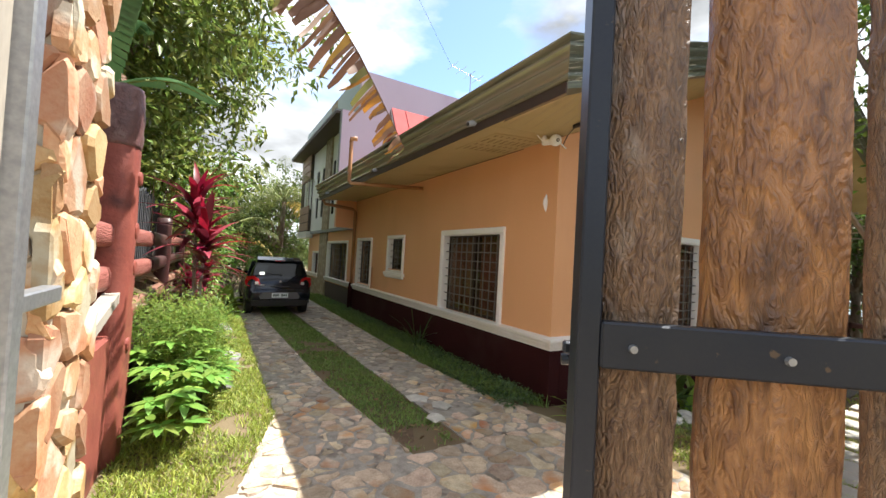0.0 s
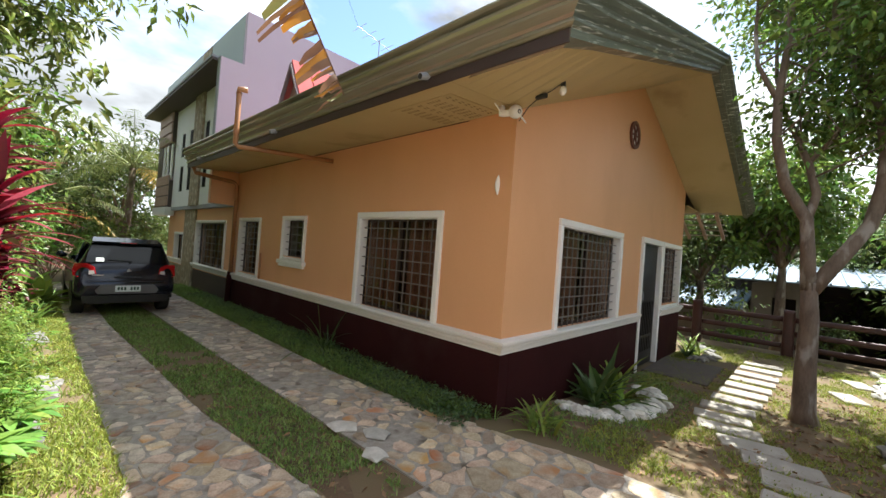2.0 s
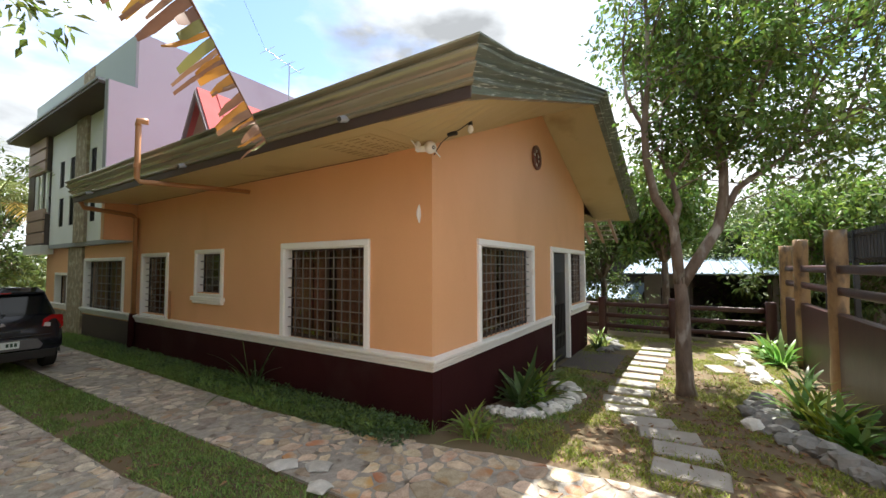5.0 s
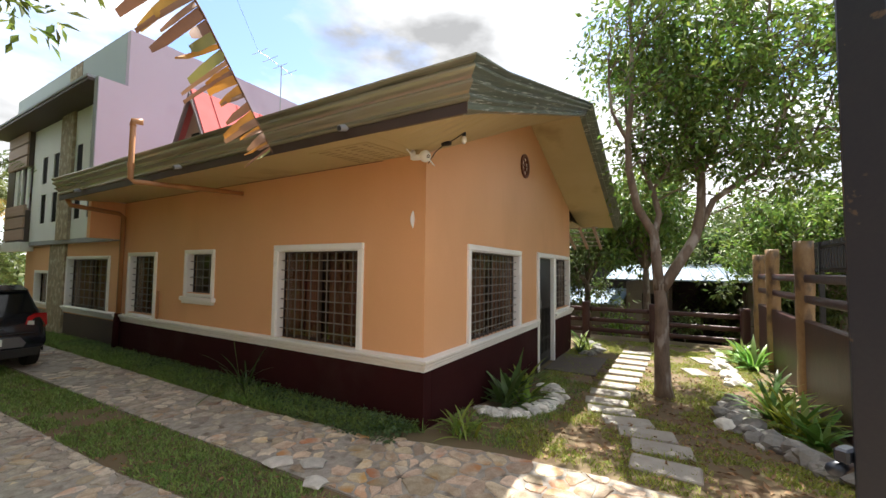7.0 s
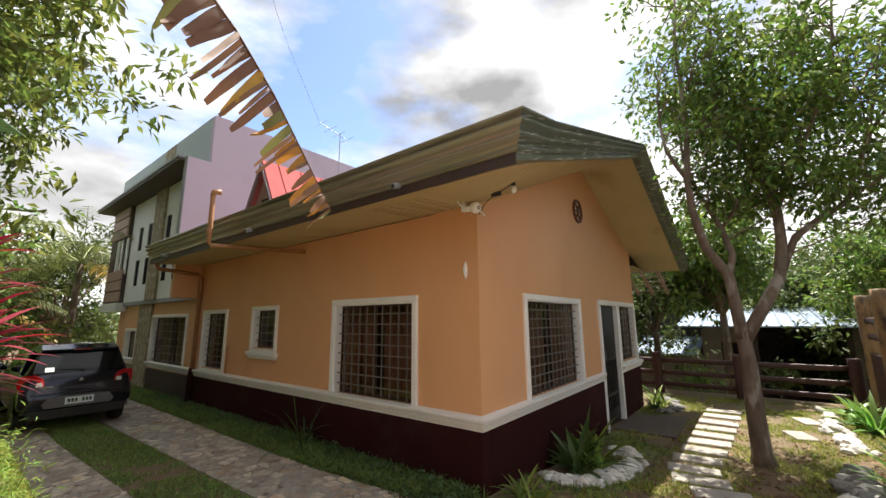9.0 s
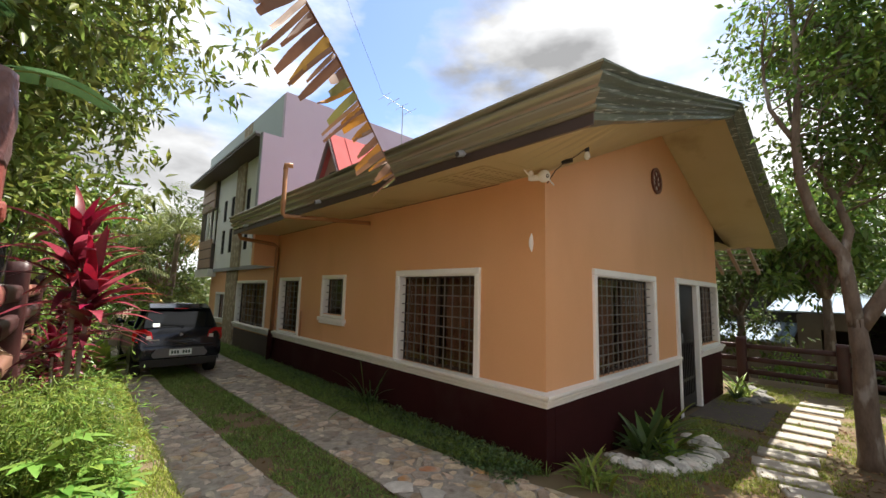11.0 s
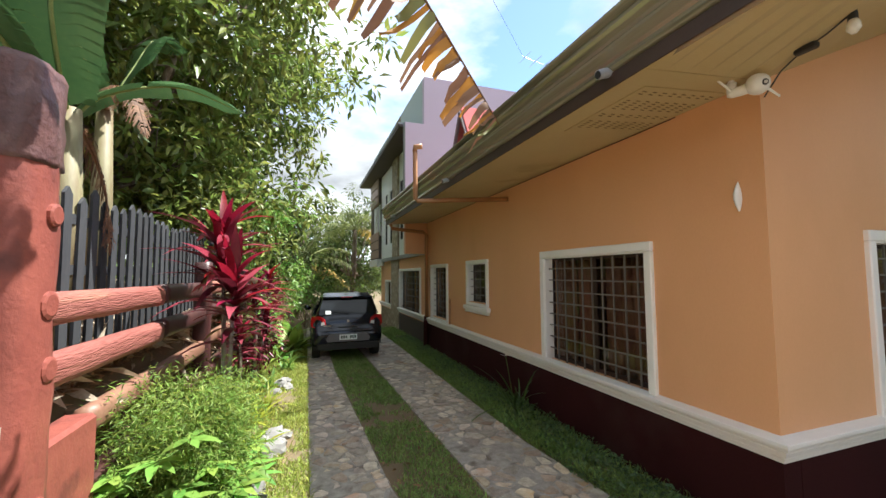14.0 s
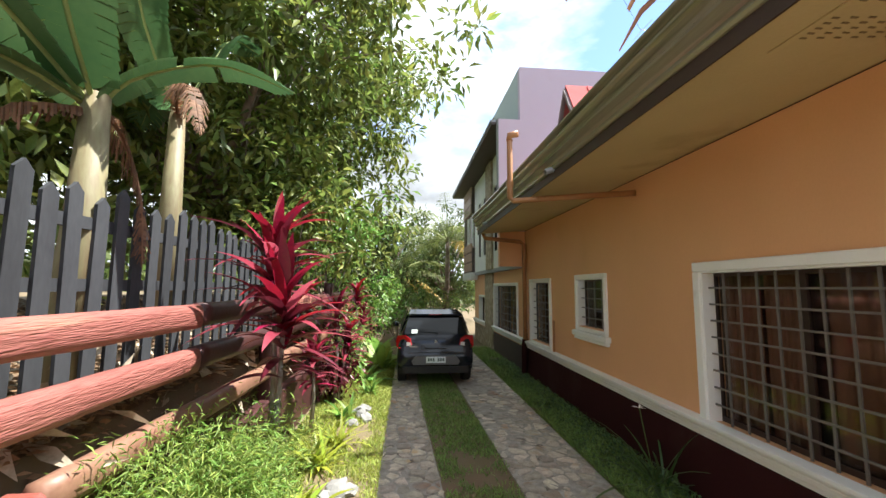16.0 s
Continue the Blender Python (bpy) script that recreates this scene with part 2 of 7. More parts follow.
    "picket": mat("grey_weathered_picket", (0.05, 0.052, 0.058), (0.028, 0.029, 0.034), rough=0.8, scale=4, fine=50, bump=0.3, stretch=(1, 1, 0.3), per_piece=0.25),
    "oldwood": mat("bleached_timber", (0.42, 0.38, 0.32), (0.3, 0.27, 0.23), rough=0.85, scale=5, bump=0.4, stretch=(1, 1, 0.3)),
    "rock": mat("white_river_rock", (0.72, 0.7, 0.65), (0.5, 0.49, 0.45), rough=0.8, scale=12, bump=0.4, per_piece=0.28),
    "grey_rock": mat("grey_garden_rock", (0.27, 0.26, 0.245), (0.18, 0.175, 0.165), rough=0.85, scale=9, fine=50, bump=0.6, per_piece=0.25),
    "ground": mat("grass_and_soil", (0.145, 0.12, 0.06), (0.165, 0.115, 0.07), rough=0.95, scale=1.6, fine=45, bump=0.6, bump_dist=0.02, stain=(0.175, 0.115, 0.07), stain_at=(0.52, 0.66), stain_scale=1.4),
    "soil": mat("leaf_littered_soil", (0.16, 0.105, 0.062), (0.09, 0.06, 0.038), rough=0.95, scale=5, fine=60, bump=0.7, bump_dist=0.02, stain=(0.26, 0.19, 0.11), stain_at=(0.55, 0.64), stain_scale=9),
    "litter": mat("dry_leaf", (0.34, 0.22, 0.12), (0.2, 0.11, 0.06), rough=0.8, per_piece=0.45, scale=9, trans=0.2),
    "blade": mat("grass_blade", (0.26, 0.33, 0.05), (0.34, 0.37, 0.08), rough=0.6, scale=3, bump=0, per_piece=0.4, hue=0.025, trans=0.35),
    "blade_dark": mat("dark_grass_blade", (0.17, 0.3, 0.07), (0.26, 0.35, 0.1), rough=0.6, scale=3, bump=0, per_piece=0.4, hue=0.02, trans=0.3),
    "bark": mat("grey_brown_bark", (0.22, 0.165, 0.125), (0.12, 0.085, 0.062), rough=0.9, scale=9, fine=50, bump=0.8, bump_dist=0.015, stretch=(1, 1, 0.35), stain=(0.34, 0.3, 0.26), stain_at=(0.54, 0.64), stain_scale=6),
    "leaf_tree": mat("tree_leaf", (0.09, 0.165, 0.03), (0.17, 0.25, 0.05), rough=0.42, scale=2, bump=0, per_piece=0.5, hue=0.03, trans=0.45),
    "leaf_mango": mat("mango_leaf", (0.13, 0.185, 0.035), (0.24, 0.28, 0.07), rough=0.4, scale=1.5, bump=0, per_piece=0.55, hue=0.035, trans=0.45),
    "leaf_far": mat("far_leaf", (0.055, 0.09, 0.022), (0.13, 0.17, 0.045), rough=0.6, scale=0.8, bump=0, per_piece=0.5, hue=0.03, trans=0.4),
    "leaf_bright": mat("bright_leaf", (0.13, 0.27, 0.045), (0.22, 0.36, 0.07), rough=0.42, scale=3, bump=0, per_piece=0.4, hue=0.03, trans=0.4),
    "leaf_yellow": mat("yellow_green_leaf", (0.36, 0.4, 0.04), (0.26, 0.34, 0.04), rough=0.45, scale=4, bump=0, per_piece=0.3, hue=0.02, trans=0.4),
    "leaf_fern": mat("feathery_leaf", (0.2, 0.3, 0.05), (0.28, 0.37, 0.075), rough=0.5, scale=4, bump=0, per_piece=0.35, hue=0.02, trans=0.45),
    "leaf_dark": mat("dark_strap_leaf", (0.06, 0.11, 0.03), (0.09, 0.15, 0.04), rough=0.4, scale=4, bump=0, per_piece=0.35, hue=0.02, trans=0.3),
    "leaf_feather": mat("soft_feather_leaf", (0.2, 0.31, 0.06), (0.3, 0.4, 0.09), rough=0.55, scale=4, bump=0, per_piece=0.4, hue=0.03, trans=0.45),
    "sheath": mat("pale_dry_sheath", (0.55, 0.47, 0.36), (0.32, 0.24, 0.16), rough=0.85, scale=9, bump=0.3, per_piece=0.35, trans=0.15),
    "bumper_grey": mat("grey_bumper_insert", (0.13, 0.13, 0.135), (0.1, 0.1, 0.105), rough=0.35, scale=5, bump=0),
    "leaf_brown": mat("withered_leaf", (0.24, 0.12, 0.06), (0.13, 0.065, 0.04), rough=0.7, scale=4, bump=0, per_piece=0.4, trans=0.3),
    "ti_red": mat("crimson_leaf", (0.34, 0.012, 0.035), (0.18, 0.008, 0.03), rough=0.35, scale=4, bump=0, per_piece=0.4, hue=0.015, trans=0.4),
    "ti_dark": mat("dark_maroon_leaf", (0.10, 0.012, 0.025), (0.16, 0.02, 0.035), rough=0.32, scale=4, bump=0, per_piece=0.4, trans=0.25),
    "ti_pink": mat("pink_leaf", (0.42, 0.09, 0.12), (0.28, 0.03, 0.06), rough=0.35, scale=4, bump=0, per_piece=0.3, trans=0.4),
    "banana": mat("banana_leaf", (0.05, 0.12, 0.045), (0.08, 0.155, 0.055), rough=0.3, scale=3, fine=30, bump=0.15, trans=0.22, stretch=(1, 1, 1)),
    "banana_rib": mat("banana_midrib", (0.3, 0.36, 0.12), (0.24, 0.28, 0.09), rough=0.5, scale=4),
    "pseudostem": mat("banana_stem", (0.25, 0.23, 0.12), (0.17, 0.11, 0.06), rough=0.6, scale=5, fine=40, bump=0.3, stretch=(1, 1, 0.25)),
    "palm": mat("palm_leaflet", (0.13, 0.17, 0.045), (0.2, 0.22, 0.07), rough=0.5, scale=2, bump=0, per_piece=0.4, trans=0.35),
    "palm_yellow": mat("yellowed_palm_leaflet", (0.5, 0.33, 0.07), (0.4, 0.3, 0.08), rough=0.5, scale=2, bump=0, per_piece=0.3, trans=0.35),
    "carpaint": mat("dark_grey_car_paint", (0.011, 0.014, 0.023), (0.009, 0.012, 0.02), rough=0.1, metal=0.2, scale=2, fine=200, bump=0.0),
    "rubber": mat("tyre_rubber", (0.016, 0.016, 0.016), (0.022, 0.021, 0.02), rough=0.8, scale=20),
    "plastic": mat("black_plastic", (0.015, 0.015, 0.016), (0.02, 0.02, 0.02), rough=0.5, scale=20, bump=0),
    "alloy": mat("alloy_rim", (0.5, 0.51, 0.53), (0.42, 0.43, 0.45), rough=0.3, metal=0.9, scale=10, bump=0),
    "taillight": mat("red_lens", (0.5, 0.012, 0.015), (0.4, 0.01, 0.012), rough=0.12, scale=10, bump=0),
    "clearlens": mat("clear_lens", (0.7, 0.66, 0.62), rough=0.12, bump=0),
    "plate": mat("white_number_plate", (0.74, 0.8, 0.79), (0.7, 0.76, 0.75), rough=0.4, bump=0),
    "ink": mat("dark_green_ink", (0.02, 0.07, 0.045), rough=0.5, bump=0),
    "whiteplastic": mat("white_plastic", (0.82, 0.82, 0.8), (0.76, 0.76, 0.74), rough=0.35, scale=10, bump=0),
    "shedroof": mat("pale_blue_metal_roof", (0.3, 0.38, 0.47), (0.24, 0.31, 0.4), rough=0.4, metal=0.1, scale=2, bump=0.03),
    "shed": mat("dark_shed_timber", (0.035, 0.026, 0.024), (0.055, 0.04, 0.034), rough=0.8, scale=3),
    "shedwall": mat("grey_block_wall", (0.2, 0.18, 0.16), (0.15, 0.135, 0.12), rough=0.9, scale=3, bump=0.3),
    "lattice": mat("red_brown_corrugated_panel", (0.16, 0.055, 0.034), (0.12, 0.042, 0.027), rough=0.55, scale=4, stretch=(4, 4, 0.5)),
    "bulb": mat("frosted_bulb", (0.86, 0.86, 0.82), rough=0.2, bump=0),
    "mauvewood": mat("weathered_mauve_brown_paint", (0.17, 0.085, 0.08), (0.085, 0.042, 0.042), rough=0.42, scale=7, fine=40, bump=0.7, bump_dist=0.02, stain=(0.27, 0.2, 0.19), stain_at=(0.56, 0.7), stain_scale=4),
    "cover": mat("creeping_cover_leaf", (0.075, 0.14, 0.055), (0.12, 0.19, 0.075), rough=0.5, scale=4, bump=0, per_piece=0.45, hue=0.02, trans=0.3),
}


def glass_mat():
    m = bpy.data.materials.new("window_glass")
    m.use_nodes = True
    n, ln = m.node_tree.nodes, m.node_tree.links.new
    n.remove(n["Principled BSDF"])
    tr, gl, mx, fr = n.new("ShaderNodeBsdfTransparent"), n.new("ShaderNodeBsdfGlossy"), n.new("ShaderNodeMixShader"), n.new("ShaderNodeLayerWeight")
    tr.inputs[0].default_value = (0.85, 0.83, 0.8, 1)
    gl.inputs["Roughness"].default_value = 0.02
    pw, rg = n.new("ShaderNodeMath"), n.new("ShaderNodeMapRange")
    pw.operation = "POWER"
    pw.inputs[1].default_value = 4.0
    rg.inputs["To Min"].default_value, rg.inputs["To Max"].default_value = 0.03, 0.5
    ln(fr.outputs["Facing"], pw.inputs[0])
    ln(pw.outputs[0], rg.inputs[0])
    ln(rg.outputs[0], mx.inputs[0])
    ln(tr.outputs[0], mx.inputs[1])
    ln(gl.outputs[0], mx.inputs[2])
    ln(mx.outputs[0], n["Material Output"].inputs["Surface"])
    return m


def strip_mat():
    """Withered leaf strips: each strip brown, orange or still green."""
    m = mat("withered_leaf_strips", (0.22, 0.11, 0.06), (0.11, 0.06, 0.04), rough=0.65, scale=14, fine=50, bump=0, trans=0.28)
    n, ln = m.node_tree.nodes, m.node_tree.links.new
    gi, rp, mx = n.new("ShaderNodeNewGeometry"), n.new("ShaderNodeValToRGB"), n.new("ShaderNodeMix")
    mx.data_type = "RGBA"
    mx.inputs[0].default_value = 0.72
    rp.color_ramp.interpolation = "CONSTANT"
    rp.color_ramp.elements[0].color, rp.color_ramp.elements[1].color = (0.2, 0.1, 0.06, 1), (0.3, 0.17, 0.1, 1)
    rp.color_ramp.elements[1].position = 0.3
    for at, c in ((0.56, (0.6, 0.27, 0.03, 1)), (0.74, (0.5, 0.3, 0.05, 1)), (0.82, (0.24, 0.26, 0.07, 1)), (0.88, (0.14, 0.08, 0.06, 1))):
        rp.color_ramp.elements.new(at).color = c
    bs = n["Principled BSDF"]
    src = bs.inputs["Base Color"].links[0].from_socket
    ln(gi.outputs["Random Per Island"], rp.inputs[0])
    ln(src, mx.inputs[6])
    ln(rp.outputs[0], mx.inputs[7])
    for nd in n:
        if nd.bl_idname == "ShaderNodeBsdfTranslucent":
            ln(mx.outputs[2], nd.inputs["Color"])
    ln(mx.outputs[2], bs.inputs["Base Color"])
    return m


M["strips"] = strip_mat()
M["glass"] = glass_mat()
M["carglass"] = mat("tinted_car_glass", (0.006, 0.008, 0.01), (0.008, 0.01, 0.012), rough=0.05, bump=0, spec=0.4)


# ---- building blocks ----
def mesh_of(name, bm, material, smooth=False):
    me = bpy.data.meshes.new(name)
    bm.to_mesh(me)
    bm.free()
    for mm in (material if isinstance(material, (list, tuple)) else [material]):
        me.materials.append(mm)
    if smooth:
        me.shade_smooth()
    return me


def raw(name, verts, faces, material, smooth=False, idx=None):
    me = bpy.data.meshes.new(name)
    me.from_pydata(verts, [], faces)
    for mm in (material if isinstance(material, (list, tuple)) else [material]):
        me.materials.append(mm)
    if idx is not None:
        me.polygons.foreach_set("material_index", idx)
    if smooth:
        me.shade_smooth()
    me.update()
    return me


def part(name, bm, material, parent, label="", smooth=False):
    me = bm if isinstance(bm, bpy.types.Mesh) else mesh_of(name, bm, material, smooth)
    ob = new(name, me)
    ob.parent = parent
    if parent is not None:
        ob.matrix_parent_inverse = Matrix.Identity(4)
    if label:
        ob["label"] = label
    return ob


def thing(name, label, category, group="", kind="", at=None):
    ob = new(name)
    ob.empty_display_size = 0.2
    if at is not None:
        ob.matrix_basis = at
    return tagged(ob, label, category, group, kind)


def box(bm, x0, x1, y0, y1, z0, z1, bevel=0.0, mi=0):
    vs = [bm.verts.new((x, y, z)) for z in (z0, z1) for y in (y0, y1) for x in (x0, x1)]
    fs = [bm.faces.new([vs[i] for i in q]) for q in ((0, 2, 3, 1), (4, 5, 7, 6), (0, 1, 5, 4), (2, 6, 7, 3), (0, 4, 6, 2), (1, 3, 7, 5))]
    for f in fs:
        f.material_index = mi
    if bevel:
        es = list({e for f in fs for e in f.edges})
        bmesh.ops.bevel(bm, geom=es, offset=bevel, segments=1, affect="EDGES")
    return bm


def boxes(*args, bevel=0.0):
    bm = bmesh.new()
    for a in args:
        box(bm, *a, bevel=bevel)
    return bm


def tube(bm, pts, radii, sides=8, cap=True):
    """A tapered tube through the points."""
    pts = [Vector(p) for p in pts]
    if not isinstance(radii, (list, tuple)):
        radii = [radii] * len(pts)
    rings = []
    side = None
    for i, p in enumerate(pts):
        d = (pts[min(i + 1, len(pts) - 1)] - pts[max(i - 1, 0)]).normalized()
        if side is None:
            side = d.orthogonal().normalized()
        side = (side - d * side.dot(d)).normalized()
        up = d.cross(side)
        rings.append([bm.verts.new(p + (side * math.cos(a) + up * math.sin(a)) * radii[i]) for a in (2 * math.pi * k / sides for k in range(sides))])
    for a, b in zip(rings, rings[1:]):
        for k in range(sides):
            bm.faces.new((a[k], a[(k + 1) % sides], b[(k + 1) % sides], b[k]))
    if cap:
        bm.faces.new(rings[0][::-1])
        bm.faces.new(rings[-1])
    return bm


def extrude_profile(bm, prof, axis, lo, hi, mi=0):
    """A closed profile of (u, z) swept along axis 'x' or 'y' from lo to hi."""
    def put(u, z, s):
        return (s, u, z) if axis == "x" else (u, s, z)
    a = [bm.verts.new(put(u, z, lo)) for u, z in prof]
    b = [bm.verts.new(put(u, z, hi)) for u, z in prof]
    n = len(prof)
    for i in range(n):
        bm.faces.new((a[i], a[(i + 1) % n], b[(i + 1) % n], b[i])).material_index = mi
    bm.faces.new(a[::-1]).material_index = mi
    bm.faces.new(b).material_index = mi
    bmesh.ops.recalc_face_normals(bm, faces=bm.faces[:])
    return bm


def wall_bm(axis, at, thick, lo, hi, z0, z1, holes=()):
    """A wall along axis, from at to at + thick across it, with rectangular holes (lo, hi, z0, z1) through it."""
    us = sorted({lo, hi, *[v for h in holes for v in h[:2]]})
    zs = sorted({z0, z1, *[v for h in holes for v in h[2:]]})
    solid = {}
    for i in range(len(us) - 1):
        for j in range(len(zs) - 1):
            cu, cz = (us[i] + us[i + 1]) / 2, (zs[j] + zs[j + 1]) / 2
            solid[i, j] = not any(h[0] < cu < h[1] and h[2] < cz < h[3] for h in holes)
    bm = bmesh.new()
    cache = {}

    def v(i, j, k):
        if (i, j, k) not in cache:
            d = at + k * thick
            cache[i, j, k] = bm.verts.new((us[i], d, zs[j]) if axis == "x" else (d, us[i], zs[j]))
        return cache[i, j, k]
    for (i, j), s in solid.items():
        if not s:
            continue
        for k in (0, 1):
            bm.faces.new([v(i, j, k), v(i + 1, j, k), v(i + 1, j + 1, k), v(i, j + 1, k)])
        for di, dj, q in ((-1, 0, ((0, 0), (0, 1))), (1, 0, ((1, 0), (1, 1))), (0, -1, ((0, 0), (1, 0))), (0, 1, ((0, 1), (1, 1)))):
            if not solid.get((i + di, j + dj), False):
                (a, b), (c, d) = q
                bm.faces.new([v(i + a, j + b, 0), v(i + c, j + d, 0), v(i + c, j + d, 1), v(i + a, j + b, 1)])
    bmesh.ops.recalc_face_normals(bm, faces=bm.faces[:])
    return bm


def smooth01(t):
    t = min(max(t, 0.0), 1.0)
    return t * t * (3 - 2 * t)


def gz(x, y):
    """The height of the ground."""
    if x < -0.5:
        return 1.05 * smooth01((-0.62 - x) / 0.1) * smooth01((y - 2.0) / 0.4) + 0.5 * smooth01((-0.8 - x) / 3) * smooth01((y - 2.0) / 2)
    z = -0.3 * smooth01((x - 3.3) / 3.2) - 1.3 * smooth01((x - 12.9) / 4.0)
    return z + 0.012 * noise.noise((x * 1.3, y * 1.3, 0))

# ---- ground ----
def ground_sheet():
    xs = [-400, -120, -40, -16, -8] + [-5 + 0.25 * i for i in range(17)] + [-0.72, -0.66, -0.62, -0.5] + [-0.3 + 0.3 * i for i in range(60)] + [18, 20, 24, 30, 45, 90, 200, 400]
    ys = [-400, -120, -40, -16, -8, -5, -3.5] + [-2.5 + 0.3 * i for i in range(62)] + [18, 22, 30, 45, 90, 200, 400]
    xs = sorted(set(round(x, 3) for x in xs))
    verts = [(x, y, gz(x, y)) for y in ys for x in xs]
    w = len(xs)
    faces = [(j * w + i, j * w + i + 1, (j + 1) * w + i + 1, (j + 1) * w + i) for j in range(len(ys) - 1) for i in range(w - 1)]
    return tagged(new("ground", raw("ground", verts, faces, M["ground"], True)), "patchy green lawn and brown soil", "ground", kind="structure")


ground_sheet()

# ---- house ----
WX, WY, XR, YB = 3.32, 3.17, 10.3, 16.4        # long wall, gable wall, far end of the gable, back end
EAVE, APEX_X, APEX_Z = 2.95, 7.0, 4.5          # soffit height, ridge
TRIM0, TRIM1 = 0.6, 0.735

house = thing("house", "orange rendered bungalow with maroon plinth, white window trims and barred windows", "house")

# openings: (lo, hi, z0, z1) are the outer edges of the white trims
WIN_A, WIN_C, WIN_D, WIN_E, WIN_G = (4.03, 5.66, 0.735, 2.0), (7.13, 8.0, 1.2, 1.97), (8.98, 10.1, 0.74, 1.95), (10.95, 13.3, 0.62, 1.9), (14.45, 15.5, 0.66, 1.55)
WIN_B, DOOR, WIN_F = (4.33, 6.4, 0.735, 2.03), (7.38, 8.66, -0.28, 2.06), (8.70, 10.2, 0.74, 2.06)
FR, FS = 0.078, 0.06


def hole(w, f=FR):
    return (w[0] + f, w[1] - f, w[2] + (f if w[2] > 0.737 else 0), w[3] - f)


long_holes = [hole(WIN_A)] + [hole(w, FS) for w in (WIN_C, WIN_D, WIN_E, WIN_G)]
gable_holes = [hole(w) for w in (WIN_B, DOOR, WIN_F)]
part("long_wall", wall_bm("y", WX, 0.15, WY + 0.15, YB, 0.55, EAVE + 0.25, long_holes), M["wall"], house)
bm = wall_bm("x", WY, 0.15, WX, XR, 0.55, EAVE, [(h[0], h[1], max(h[2], 0.55), h[3]) for h in gable_holes])
tri_v = [(WX, EAVE), (XR, EAVE), (XR, 3.3), (APEX_X, APEX_Z), (WX, 2.96)]
a = [bm.verts.new((x, WY, z)) for x, z in tri_v]
b = [bm.verts.new((x, WY + 0.15, z)) for x, z in tri_v]
bm.faces.new(a), bm.faces.new(b[::-1])
for i in range(5):
    bm.faces.new((a[i], a[(i + 1) % 5], b[(i + 1) % 5], b[i]))
bmesh.ops.recalc_face_normals(bm, faces=bm.faces[:])
part("gable_wall", bm, M["wall"], house)
part("back_wall", boxes((XR - 0.15, XR - 0.002, WY + 0.16, YB, -1.3, 3.2), (WX + 0.16, XR - 0.16, YB - 0.15, YB, -1.3, 3.2)), M["wall"], house)
part("plinth", boxes((WX - 0.02, WX + 0.14, WY - 0.018, 10.42, -0.4, 0.6)), M["plinth"], house)
part("plinth", boxes((WX - 0.01, WX + 0.14, 10.52, 13.34, -0.4, 0.57)), mat("faded_grey_maroon_plinth", (0.07, 0.05, 0.046), (0.05, 0.035, 0.033), rough=0.6, scale=2), house, "faded grey-brown plinth")
part("plinth", boxes((WX - 0.005, WX + 0.14, 14.4, YB, -0.4, 0.57)), M["cladding"], house)
part("plinth", boxes((WX + 0.142, DOOR[0], WY - 0.02, WY + 0.14, -0.7, 0.6), (DOOR[1], XR + 0.02, WY - 0.02, WY + 0.14, -0.7, 0.6)), M["plinth"], house)
# unseen rooms in the darkened plaster, so that the windows look dim inside
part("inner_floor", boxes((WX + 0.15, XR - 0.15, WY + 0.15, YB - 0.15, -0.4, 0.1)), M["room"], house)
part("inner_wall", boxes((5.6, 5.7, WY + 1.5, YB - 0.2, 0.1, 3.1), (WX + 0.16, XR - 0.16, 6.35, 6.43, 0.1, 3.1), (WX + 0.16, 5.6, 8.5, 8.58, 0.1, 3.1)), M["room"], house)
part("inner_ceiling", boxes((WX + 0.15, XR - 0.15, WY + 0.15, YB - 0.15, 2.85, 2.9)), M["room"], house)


TRIM_STEPS = ((0.0, 0.0), (0.028, 0.0), (0.034, 0.2), (0.03, 0.26), (0.05, 0.33), (0.058, 0.52), (0.054, 0.58), (0.076, 0.68), (0.084, 0.82), (0.084, 0.97), (0.078, 1.0), (0.0, 1.1))


def trim_profile(face, out, z0=TRIM0, z1=TRIM1):
    """A stepped plinth moulding that stands out from a wall face."""
    return [(face + out * o, z0 + (z1 - z0) * f) for o, f in TRIM_STEPS]


def trim_run(pts, name="plinth_trim"):
    """The moulding along a line of wall corners (x, y), mitred where it turns."""
    bm = bmesh.new()
    rows = []
    for x, y, ox, oy in pts:
        rows.append([bm.verts.new((x + ox * o, y + oy * o, TRIM0 + (TRIM1 - TRIM0) * f)) for o, f in TRIM_STEPS])
    n = len(TRIM_STEPS)
    for p, q in zip(rows, rows[1:]):
        for k in range(n - 1):
            bm.faces.new((p[k], p[k + 1], q[k + 1], q[k]))
    bm.faces.new(rows[0]), bm.faces.new(rows[-1][::-1])
    bmesh.ops.recalc_face_normals(bm, faces=bm.faces[:])
    return part(name, bm, M["white"], house, "white moulded plinth trim")


trim_run([(WX, 8.897, -1, 0), (WX, WY, -1, -1), (DOOR[0], WY, 0, -1)])
for lo, hi in ((8.9, 10.45), (10.55, 13.35), (14.4, YB)):
    part("plinth_trim", extrude_profile(bmesh.new(), trim_profile(WX, -1), "y", lo, hi - 0.003), M["white"], house, "white moulded plinth trim")
part("plinth_trim", extrude_profile(bmesh.new(), trim_profile(WY, -1), "x", DOOR[1], XR + 0.12), M["white"], house, "white moulded plinth trim")


